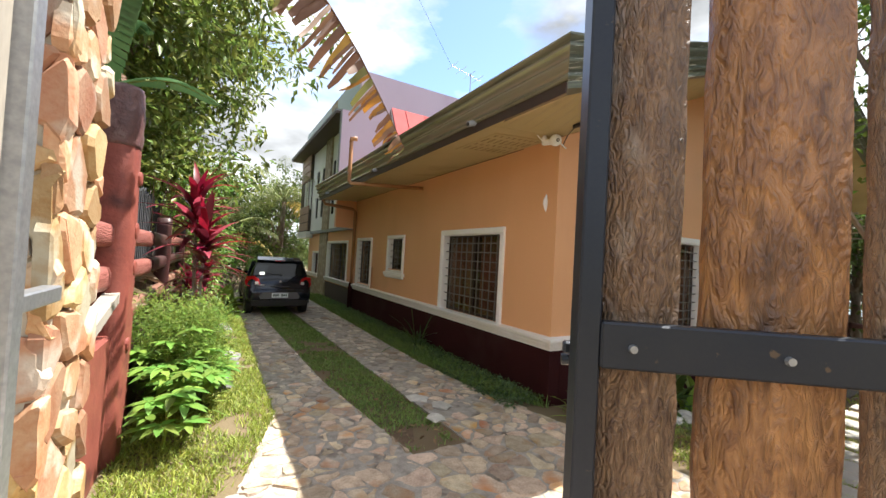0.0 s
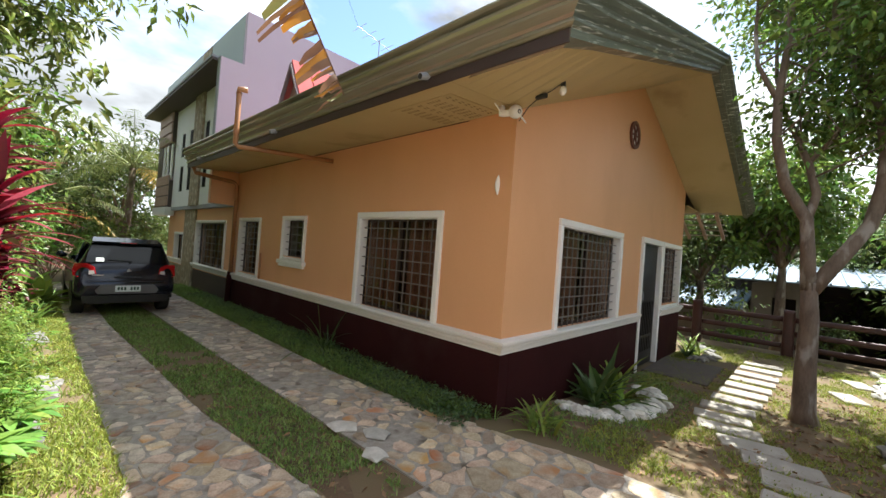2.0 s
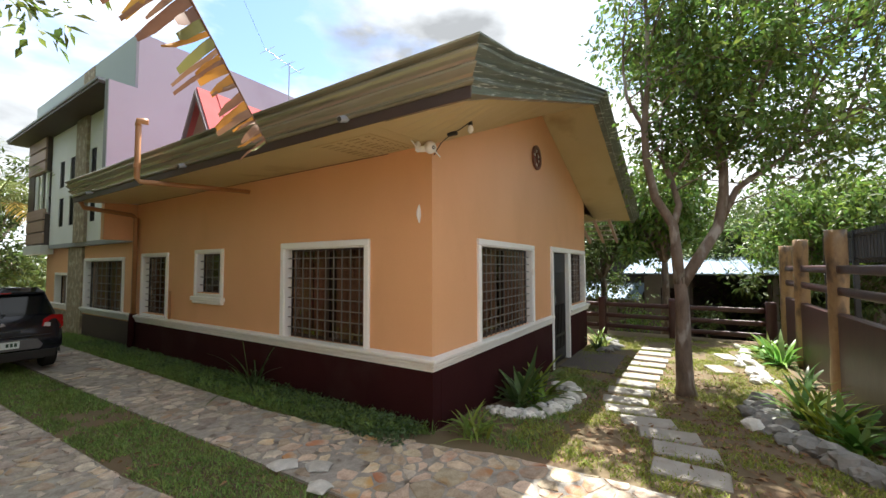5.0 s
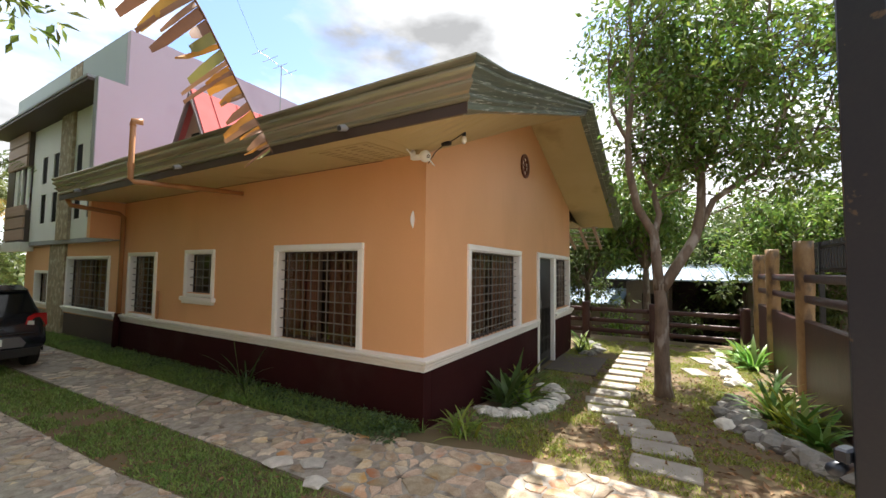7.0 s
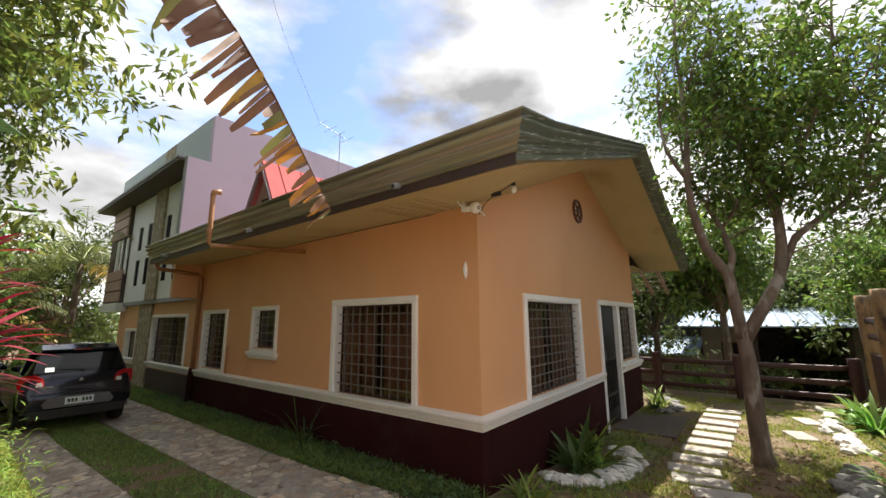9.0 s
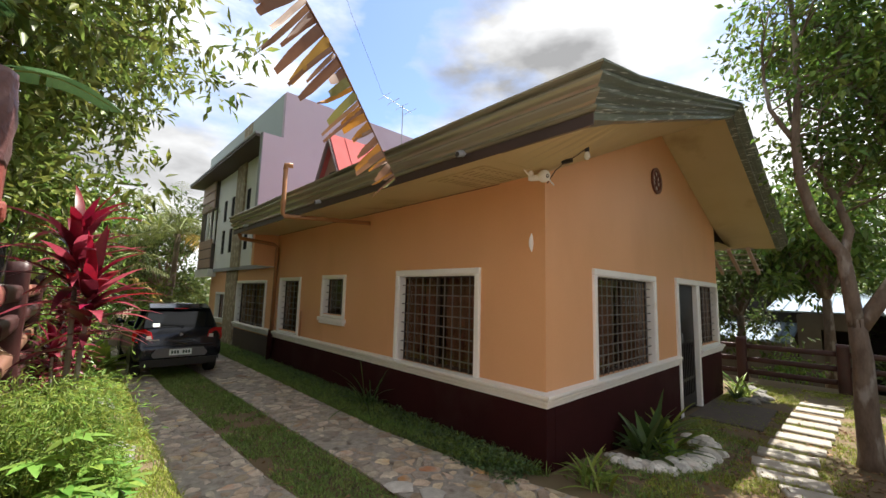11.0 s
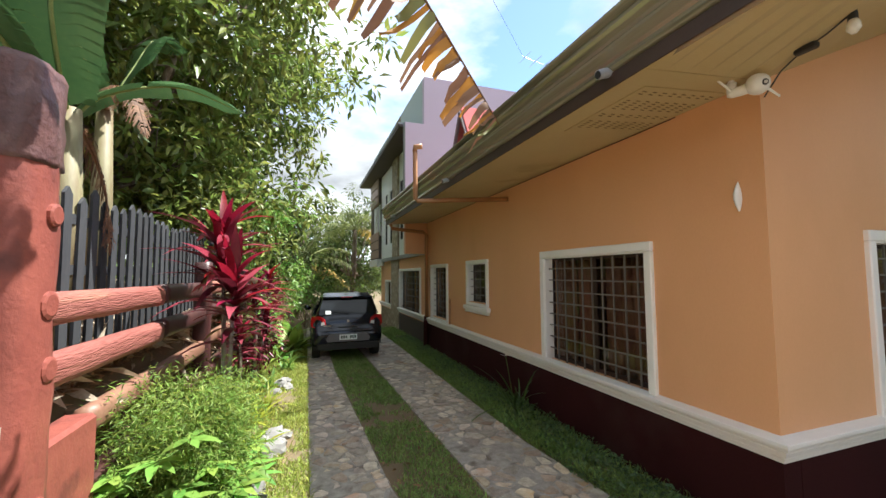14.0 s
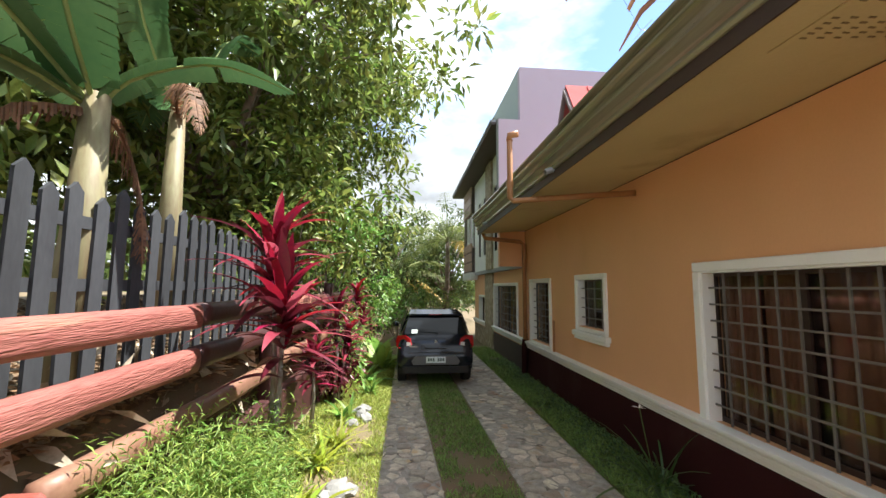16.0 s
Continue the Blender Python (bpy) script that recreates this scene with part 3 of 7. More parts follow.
def window(axis, face, w, cols, rows, sill=False, curtain=True, bars=True, f=FR):
    """A trimmed window with glass, sash bars, a square iron grille and curtains; w: outer trim edges along the wall."""
    lo, hi, z0, z1 = w

    def B(u0, u1, d0, d1, c0, c1):
        d0, d1 = face + d0, face + d1
        return (u0, u1, d0, d1, c0, c1) if axis == "x" else (d0, d1, u0, u1, c0, c1)
    bev = 0.008
    head = boxes(B(lo, hi, -0.035, 0.02, z1 - f, z1), bevel=bev)
    box(head, *B(lo + f * 0.62, hi - f * 0.62, -0.02, 0.1, z1 - f - 0.012, z1 - f + 0.03))
    win = part("window", head, M["white"], house, "white moulded window trim")
    for u0, u1, mid in ((lo, lo + f, lo + f), (hi - f, hi, hi - f)):
        jamb = boxes(B(u0, u1, -0.035, 0.02, z0, z1 - f - 0.002), bevel=bev)
        box(jamb, *B(mid - 0.012, mid + 0.012, -0.015, 0.1, z0, z1 - f - 0.014))
        part("jamb", jamb, M["white"], win)
    if z0 > 0.737:
        part("bottom_trim", boxes(B(lo + f, hi - f, -0.02, 0.1, z0, z0 + f * 0.8), bevel=bev), M["white"], win)
    if sill:
        part("sill", boxes(B(lo - 0.05, hi + 0.05, -0.07, 0.02, z0 - 0.075, z0 - 0.002), B(lo - 0.02, hi + 0.02, -0.05, 0.02, z0 - 0.12, z0 - 0.077), bevel=0.012), M["white"], win)
    a0, a1, c0, c1 = lo + f, hi - f, z0 + (0 if z0 < 0.737 else f * 0.8), z1 - f
    pane = part("pane", boxes(B(a0, a1, 0.105, 0.109, c0, c1)), M["glass"], win)
    pane.visible_shadow = False
    mids = [a0 + (a1 - a0) * k / 2 for k in (0, 1, 2)] if a1 - a0 > 0.9 else [a0, a1]
    sash = bmesh.new()
    for m in mids:
        box(sash, *B(m - 0.022, m + 0.022, 0.09, 0.12, c0, c1))
    for c in (c0 + 0.02, c1 - 0.02):
        box(sash, *B(a0, a1, 0.092, 0.118, c - 0.02, c + 0.02))
    part("sash", sash, M["gutter_lip"], win, "dark brown sash")
    if bars:
        g = bmesh.new()
        for k in range(1, cols):
            u = a0 + (a1 - a0) * k / cols
            box(g, *B(u - 0.0075, u + 0.0075, 0.05, 0.062, c0, c1))
        for k in range(1, rows):
            z = c0 + (c1 - c0) * k / rows
            box(g, *B(a0, a1, 0.038, 0.049, z - 0.007, z + 0.007))
        part("grille", g, M["grille"], win, "black iron window grille")
    if curtain:
        for u0, u1 in ((a0, a0 + (a1 - a0) * 0.46), (a0 + (a1 - a0) * 0.56, a0 + (a1 - a0) * 0.74), (a0 + (a1 - a0) * 0.77, a1)):
            vs, fs = [], []
            n = 26
            for k in range(n + 1):
                u = u0 + (u1 - u0) * k / n
                d = face + 0.18 + 0.025 * math.sin(k * 1.5) + 0.012 * math.sin(k * 3.7)
                for z in (c0 - 0.05, c1 + 0.05):
                    vs.append((u, d, z) if axis == "x" else (d, u, z))
            fs = [(2 * k, 2 * k + 2, 2 * k + 3, 2 * k + 1) for k in range(n)]
            cob = part("curtain", raw("curtain", vs, fs, M["curtain"], True), None, win, "brown pleated curtain")
            so = cob.modifiers.new("cloth", "SOLIDIFY")
            so.thickness = 0.004
    return win


window("y", WX, WIN_A, 10, 9)
window("y", WX, WIN_C, 4, 5, sill=True, curtain=False, f=FS)
window("y", WX, WIN_D, 5, 9, sill=True, f=FS)
window("y", WX, WIN_E, 8, 7, f=FS)
window("y", WX, WIN_G, 3, 4, bars=False, f=FS)
window("x", WY, WIN_B, 13, 10)
window("x", WY, WIN_F, 7, 9)

# the door: white frame, dark screen leaf standing ajar
d0, d1, dz0, dz1 = DOOR
dframe = boxes((d0, d0 + 0.1, WY - 0.04, WY + 0.12, dz0, dz1 - 0.1), (d1 - 0.1, d1, WY - 0.04, WY + 0.12, dz0, dz1 - 0.1), (d0, d1, WY - 0.04, WY + 0.12, dz1 - 0.098, dz1), bevel=0.008)
door = part("door", dframe, M["white"], house, "white door frame with a dark screen door")
leaf = boxes((d0 + 0.11, d1 - 0.11, WY + 0.04, WY + 0.07, dz0 + 0.03, dz1 - 0.11))
for zz in (0.25, 0.9, 1.5):
    box(leaf, d0 + 0.2, d1 - 0.2, WY + 0.03, WY + 0.04, zz, zz + 0.05)
for k in range(9):
    box(leaf, d0 + 0.2 + k * 0.105, d0 + 0.212 + k * 0.105, WY + 0.028, WY + 0.04, 0.0, 0.9)
part("door_leaf", leaf, M["door"], door, "dark brown screen door leaf")
part("door_handle", tube(bmesh.new(), [(d0 + 0.2, WY + 0.0, 0.95), (d0 + 0.2, WY - 0.03, 0.95), (d0 + 0.2, WY - 0.03, 1.1), (d0 + 0.2, WY + 0.0, 1.1)], 0.01, 6), M["bolt"], door)

# eaves
GX, GY, RXE, YE = 2.36, 2.2, 11.72, 10.38      # gutter face, rake face, far eave, end of the gutter
def sof(x):
    return 2.875 + 0.085 * (x - GX) / (WX - GX)


bm = extrude_profile(bmesh.new(), [(GX, sof(GX)), (WX - 0.002, sof(WX)), (WX - 0.002, sof(WX) + 0.03), (GX, sof(GX) + 0.03)], "y", WY, YE)
part("soffit", bm, M["soffit"], house, "olive painted eave soffit")
# solid dark strip: the shade in the gap between wall and soffit, put in as colour
part("soffit_gap", boxes((WX - 0.005, WX - 0.001, WY + 0.6, YE, 2.95, 2.956)), M["gutter_lip"], house, "dark strip standing for the shade in the gap under the soffit")
bm = bmesh.new()


def roof_z(x, base=2.93):
    return base + (APEX_Z - base) * (1 - abs(x - APEX_X) / (APEX_X - GX)) if x < APEX_X else base + (APEX_Z - base) * (1 - (x - APEX_X) / (RXE - APEX_X))


for front in ((GX, WX), (WX, APEX_X), (APEX_X, XR), (XR, RXE)):
    n = 6
    wall_z = {GX: 2.875, WX: 2.962, APEX_X: APEX_Z - 0.012, XR: 3.295, RXE: 2.97}
    cols = []
    for k in range(n + 1):
        x = front[0] + (front[1] - front[0]) * k / n
        zw = wall_z[front[0]] + (wall_z[front[1]] - wall_z[front[0]]) * k / n
        zf = roof_z(x)
        cols.append([bm.verts.new(v) for v in ((x, GY + 0.02, zf), (x, WY - 0.003, zw), (x, WY - 0.003, zw + 0.03), (x, GY + 0.02, zf + 0.03))])
    for c, d in zip(cols, cols[1:]):
        for i in range(4):
            bm.faces.new((c[i], c[(i + 1) % 4], d[(i + 1) % 4], d[i]))
bmesh.ops.recalc_face_normals(bm, faces=bm.faces[:])
part("soffit", bm, M["soffit"], house, "olive painted gable soffit")
# perforated vent panel in the soffit
vent = extrude_profile(bmesh.new(), [(GX + 0.2, sof(GX + 0.2) - 0.008), (WX - 0.06, sof(WX - 0.06) - 0.008), (WX - 0.06, sof(WX - 0.06) - 0.002), (GX + 0.2, sof(GX + 0.2) - 0.002)], "y", 3.35, 4.15)
vp = part("vent_panel", vent, M["soffit"], house, "perforated soffit vent")
# the slots are laid-on strips, with the shade of the holes in their colour
for i in range(22):
    for j in range(8):
        if 3 < i % 11 < 9 or i % 11 < 2:
            x, y = GX + 0.24 + j * 0.085, 3.4 + i * 0.033
            part("slot", boxes((x, x + 0.03, y, y + 0.009, sof(x) - 0.0115, sof(x) - 0.0085)), M["slot"], vp)
# gutter and rake flashing: one ribbed profile (out, up), mitred at the corner
RIBS = [(-0.06, 0.0), (0.032, 0.0), (0.036, 0.075), (0.055, 0.083), (0.07, 0.1), (0.07, 0.118), (0.054, 0.135), (0.05, 0.155), (0.062, 0.18), (0.09, 0.2), (0.112, 0.218), (0.116, 0.24), (0.098, 0.258), (0.09, 0.275),
        (0.1, 0.3), (0.128, 0.322), (0.146, 0.345), (0.148, 0.368), (0.13, 0.385), (0.126, 0.405), (0.148, 0.425), (0.165, 0.44), (0.165, 0.462), (-0.02, 0.462), (-0.06, 0.3)]
RIBS = [(o, h * 0.72) for o, h in RIBS]
ZG = 2.885


def sweep_rings(rings, material, name, label):
    bm = bmesh.new()
    vr = [[bm.verts.new(p) for p in ring] for ring in rings]
    n = len(RIBS)
    for a, b in zip(vr, vr[1:]):
        for k in range(n):
            bm.faces.new((a[k], a[(k + 1) % n], b[(k + 1) % n], b[k]))
    bm.faces.new(vr[0]), bm.faces.new(vr[-1][::-1])
    bmesh.ops.recalc_face_normals(bm, faces=bm.faces[:])
    return part(name, bm, material, house, label)


rings = []
for k in range(13):
    y = YE + (GY - YE) * k / 12
    rings.append([(GX - o, (y if k < 12 else GY - o), ZG + h + (0.004 * math.sin(k * 1.9) if 0 < k < 12 else 0)) for o, h in RIBS])
sweep_rings(rings, M["gutter"], "gutter", "weathered bronze ogee gutter")
part("fascia_strip", boxes((GX - 0.046, GX - 0.034, GY - 0.03, YE - 0.01, ZG - 0.035, ZG + 0.05)), M["gutter_lip"], house, "dark brown strip under the gutter")
SLOPE = (4.53 - ZG - 0.07) / (APEX_X - GX)


def rake_z(x):
    return ZG + SLOPE * (x - GX) if x < APEX_X else ZG + SLOPE * (APEX_X - GX) - (SLOPE * (APEX_X - GX)) * (x - APEX_X) / (RXE - APEX_X)


rings = []
for k in range(11):
    x = GX + (APEX_X - GX) * k / 10
    f = 1 - 0.38 * k / 10
    rings.append([((x if k else GX - o), GY - o, rake_z(x) + h * f + (1 - f) * 0.075) for o, h in RIBS])
sweep_rings(rings, M["rake"], "rake_flashing", "mossy ribbed rake flashing")
rings = []
for k in range(11):
    x = APEX_X + 0.002 + (RXE + 0.1 - APEX_X) * k / 10
    rings.append([(x, GY - o, rake_z(x) + h * 0.62 + 0.0285) for o, h in RIBS])
sweep_rings(rings, M["rake"], "rake_flashing", "mossy ribbed rake flashing")
# roof sheets with standing ribs
for xa, xb in ((GX - 0.05, APEX_X), (RXE + 0.05, APEX_X)):
    za = roof_z(min(max(xa, GX), RXE)) + 0.2
    zb = APEX_Z + 0.23
    bm = bmesh.new()
    yy = [GY + 0.0 + (YE - GY) * k / 60 for k in range(61)]
    top = []
    for k, y in enumerate(yy):
        h = 0.03 if k % 3 == 0 else 0.0
        top.append((bm.verts.new((xa, y, za + h)), bm.verts.new((xb, y, zb + h)), bm.verts.new((xa, y, za - 0.03)), bm.verts.new((xb, y, zb - 0.03))))
    for p, q in zip(top, top[1:]):
        bm.faces.new((p[0], p[1], q[1], q[0]))
        bm.faces.new((p[2], q[2], q[3], p[3]))
    part("roof", bm, M["roof"], house, "brown ribbed metal roof")
part("right_soffit", boxes((XR + 0.002, RXE, GY + 0.9, YE, EAVE + 0.02, EAVE + 0.05)), M["soffit"], house)

# small dormer with a red roof, its gable facing the drive
dxf, dxb, dyc, dzb, dza, dhw = 3.02, 5.6, 7.5, 3.35, 4.56, 0.72
bm = extrude_profile(bmesh.new(), [(dyc - dhw + 0.08, dzb - 0.1), (dyc + dhw - 0.08, dzb - 0.1), (dyc + dhw - 0.08, dzb + 0.02), (dyc, dza - 0.1), (dyc - dhw + 0.08, dzb + 0.02)], "x", dxf + 0.12, dxb)
dorm = part("dormer", bm, mat("dormer_brown_paint", (0.4, 0.24, 0.19), rough=0.7), house, "small brown gabled dormer with a red metal roof")
BARGE = mat("barge_board", (0.24, 0.17, 0.19), rough=0.6)
for s in (-1, 1):
    bm = extrude_profile(bmesh.new(), [(dyc, dza - 0.05), (dyc, dza), (dyc + s * dhw, dzb - 0.08), (dyc + s * dhw, dzb - 0.13)], "x", dxf, dxb)
    part("dormer_roof", bm, M["redroof"], dorm, "red metal roof slope")
    bm = extrude_profile(bmesh.new(), [(dyc, dza - 0.14), (dyc, dza - 0.052), (dyc + s * dhw, dzb - 0.132), (dyc + s * dhw, dzb - 0.22)], "x", dxf - 0.03, dxf + 0.02)
    part("dormer_barge", bm, BARGE, dorm)
for k in range(5):
    x = dxf + 0.3 + k * 0.45
    part("roof_seam", raw("roof_seam", [(x + a, dyc - f * dhw, dza + 0.004 - f * (dza - dzb + 0.08) + h) for f in (0.02, 1.0) for a in (0, 0.03) for h in (0, 0.025)],
                          [(0, 1, 3, 2), (4, 6, 7, 5), (0, 4, 5, 1), (2, 3, 7, 6), (1, 5, 7, 3)], M["redroof"]), None, dorm)
part("dormer_vent", boxes((dxf + 0.1, dxf + 0.115, dyc - 0.12, dyc + 0.12, 3.5, 3.85)), M["dark"], dorm)

# ---- two-storey wing beyond the bungalow ----
wing = thing("house_wing", "two-storey wing in pale lilac and white with a flat parapet", "house")
PY = 10.4
part("fin_wall", boxes((2.78, 13.0, PY, PY + 0.15, 2.95, 5.36)), M["pink"], wing, "pale lilac rendered side wall")
part("fin_wall", boxes((2.78, WX - 0.003, PY + 0.002, PY + 0.148, 2.22, 2.948)), M["wall"], wing, "orange rendered bracket under the upper floor")
part("parapet_wall", boxes((3.25, 13.0, PY + 0.004, PY + 0.15, 5.362, 6.55)), M["pink"], wing, "pale lilac parapet")
part("parapet_wall", boxes((3.246, 3.4, PY + 0.152, 17.7, 5.4, 6.55)), M["teal"], wing, "grey-green parapet face")
part("parapet_wall", boxes((3.4, 13.0, 17.55, 17.7, 2.2, 6.5), (12.85, 13.0, PY + 0.15, 17.55, -0.3, 6.5)), M["pink"], wing)
part("flat_roof", boxes((3.4, 12.85, PY + 0.15, 17.55, 5.5, 5.6)), M["slab_edge"], wing)
part("sun_shade", boxes((2.66, 3.3, PY + 0.15, 17.7, 5.29, 5.35)), M["slab"], wing, "dark brown underside of the sun shade")
part("sun_shade_edge", boxes((2.64, 3.3, PY + 0.152, 17.72, 5.352, 5.40)), M["slab_edge"], wing)
UW = 3.2
slits = []
for y in (11.65, 12.4, 13.85, 14.65):
    slits += [(y, y + 0.36, 3.78, 4.48), (y, y + 0.36, 2.75, 3.5)]
part("upper_wall", wall_bm("y", UW, 0.12, PY + 0.152, 15.735, 2.3, 5.288, slits), M["offwhite"], wing, "white upper wall with slit windows")
part("upper_floor", boxes((UW, 12.8, PY + 0.152, 17.5, 2.2, 2.298)), M["slab_edge"], wing)
for s in slits:
    part("slit_window", boxes((UW + 0.02, UW + 0.03, s[0], s[1], s[2], s[3])), M["dark"], wing, "narrow black slit window")
part("pilaster", boxes((UW - 0.06, UW - 0.002, 12.85, 13.6, 2.28, 5.286)), M["cladding"], wing, "stone-clad pilaster")
part("pilaster", boxes((3.236, 3.244, 12.85, 13.6, 5.41, 6.54)), M["cladding"], wing, "stone-coloured band on the parapet")
part("fin_edge", boxes((2.765, 2.778, PY - 0.012, PY + 0.16, 2.96, 5.37)), M["slab_edge"], wing, "blue-grey edge of the side wall")
part("pilaster", boxes((WX - 0.05, WX - 0.003, 13.36, 14.38, -0.1, 2.2)), M["cladding"], wing, "stone-clad pilaster")
for k in range(9):
    z = 2.35 + k * 0.33
    if 3.2 < z < 4.3:
        continue
    part("siding_board", boxes((3.06, 3.14, 15.75, 17.4, z, z + 0.29), bevel=0.01), M["siding"], wing)
part("siding_core", boxes((3.1, 3.2, 15.74, 17.5, 2.3, 3.15), (3.1, 3.2, 15.74, 17.5, 4.35, 5.28), (3.1, 3.2, 16.9, 17.5, 3.15, 4.35)), M["slab"], wing)
for y0, y1 in ((15.74, 15.9), (16.25, 16.35), (16.6, 16.9)):
    part("window_frame", boxes((3.12, 3.16, y0, y1, 3.2, 4.3)), M["offwhite"], wing)
part("siding_base", boxes((3.04, 3.3, 15.74, 17.5, 2.05, 2.298)), M["offwhite"], wing)

# ---- rear pergola beside the gable ----
perg = thing("pergola_awning", "small timber slatted awning with a red-brown corrugated screen", "awning")
bm = bmesh.new()
for k in range(22):
    box(bm, XR + 0.03 + (0.02 if k % 2 else 0), XR + 0.07 + (0.02 if k % 2 else 0), WY + 0.1 + k * 0.1, WY + 0.2 + k * 0.1, -0.3, 2.15)
part("corrugated_screen", bm, M["lattice"], perg)
for k in range(7):
    y = 2.55 + k * 0.35
    part("rafter", raw("rafter", [(x, y + d, z) for x, zz in ((XR + 0.05, 2.78), (XR + 1.25, 2.32)) for d in (0, 0.06) for z in (zz, zz + 0.07)], [(0, 1, 3, 2), (4, 6, 7, 5), (0, 4, 5, 1), (2, 3, 7, 6), (0, 2, 6, 4), (1, 5, 7, 3)], M["siding"]), None, perg)
for k in range(5):
    x = XR + 0.15 + k * 0.26
    z = 2.85 - (x - XR - 0.05) / 1.2 * 0.46
    part("batten", boxes((x, x + 0.05, 2.5, 4.75, z, z + 0.03)), M["oldwood"], perg)
part("post", boxes((XR + 1.15, XR + 1.22, 4.6, 4.67, -0.3, 2.33)), M["siding"], perg)

# ---- plants: generators ----
def rng(seed):
    return np.random.default_rng(seed)


def leaves_mesh(name, centres, dirs, length, width, material, seed=0, curl=0.18, wide_at=0.45):
    """Many small folded leaves, each a four-cornered blade along its direction."""
    r = rng(seed)
    n = len(centres)
    c = np.asarray(centres, float)
    d = np.asarray(dirs, float)
    d = d / np.linalg.norm(d, axis=1, keepdims=True)
    up = r.normal(size=(n, 3)) * 0.6 + np.array((0, 0, 1.0))
    s = np.cross(d, up)
    s /= np.linalg.norm(s, axis=1, keepdims=True) + 1e-9
    u = np.cross(s, d)
    ln = length * r.uniform(0.65, 1.25, (n, 1))
    wd = width * r.uniform(0.7, 1.2, (n, 1))
    p0 = c
    p1 = c + d * ln * wide_at + s * wd * 0.5 + u * ln * 0.05
    p2 = c + d * ln - u * ln * curl
    p3 = c + d * ln * wide_at - s * wd * 0.5 + u * ln * 0.05
    v = np.stack((p0, p1, p2, p3), 1).reshape(-1, 3)
    me = bpy.data.meshes.new(name)
    me.vertices.add(4 * n)
    me.vertices.foreach_set("co", v.ravel())
    me.loops.add(6 * n)
    base = np.arange(n)[:, None] * 4
    me.loops.foreach_set("vertex_index", (base + np.array((0, 1, 2, 0, 2, 3))).ravel().astype(np.int32))
    me.polygons.add(2 * n)
    me.polygons.foreach_set("loop_start", np.arange(0, 6 * n, 3, dtype=np.int32))
    me.polygons.foreach_set("loop_total", np.full(2 * n, 3, dtype=np.int32))
    me.materials.append(material)
    me.update(calc_edges=True)
    return me


def blade_mesh(name, roots, dirs, lengths, widths, material, droop=0.6, segs=5, seed=0, taper=0.9, fold=0.12):
    """Long strap leaves: each arches from its root along its direction and droops, with a folded midrib."""
    r = rng(seed)
    verts, faces = [], []
    for root, d, ln, w in zip(roots, dirs, lengths, widths):
        d = Vector(d).normalized()
        flat = Vector((d.x, d.y, 0))
        flat = flat.normalized() if flat.length > 1e-3 else Vector((1, 0, 0))
        s = flat.cross(Vector((0, 0, 1))).normalized()
        p = Vector(root)
        b = len(verts)
        dr = droop * r.uniform(0.6, 1.4)
        for k in range(segs + 1):
            f = k / segs
            ww = w * max(math.sin(math.pi * min(1.0, 0.12 + 0.88 * f) ** taper), 0.0) * 0.5 + 0.0015
            verts += [tuple(p - s * ww), tuple(p - Vector((0, 0, fold * ww * 2))), tuple(p + s * ww)]
            p = p + d * (ln / segs)
            d = (d + Vector((0, 0, -dr / segs)) + flat * 0.04).normalized()
        for k in range(segs):
            a = b + 3 * k
            faces += [(a, a + 1, a + 4, a + 3), (a + 1, a + 2, a + 5, a + 4)]
    return raw(name, verts, faces, material, True)


def rosette_dirs(r, n, lo=0.2, hi=1.2):
    out = []
    for k in range(n):
        a = k * 2.39996 + r.uniform(-0.3, 0.3)
        e = lo + (hi - lo) * (k + 0.5) / n + r.uniform(-0.1, 0.1)
        out.append((math.cos(a) * math.cos(e), math.sin(a) * math.cos(e), math.sin(e)))
    return out


def clumps(r, centres, radii, per):
    """Leaf places in small twiggy bunches inside larger clumps, with gaps between them."""
    pts, dirs = [], []
    for c, rad in zip(centres, radii):
        k = max(3, int(per * rad))
        sub = np.array(c) + r.normal(size=(k, 3)) * rad * np.array((0.55, 0.55, 0.42))
        for s in sub:
            m = int(r.integers(10, 24))
            q = s + r.normal(size=(m, 3)) * 0.13 * (0.6 + rad * 0.5)
            pts.append(q)
            o = q - s
            dirs.append(o / (np.linalg.norm(o, axis=1, keepdims=True) + 1e-6) + np.array((0, 0, -0.35)) + r.normal(size=(m, 3)) * 0.3)
    return np.concatenate(pts), np.concatenate(dirs)


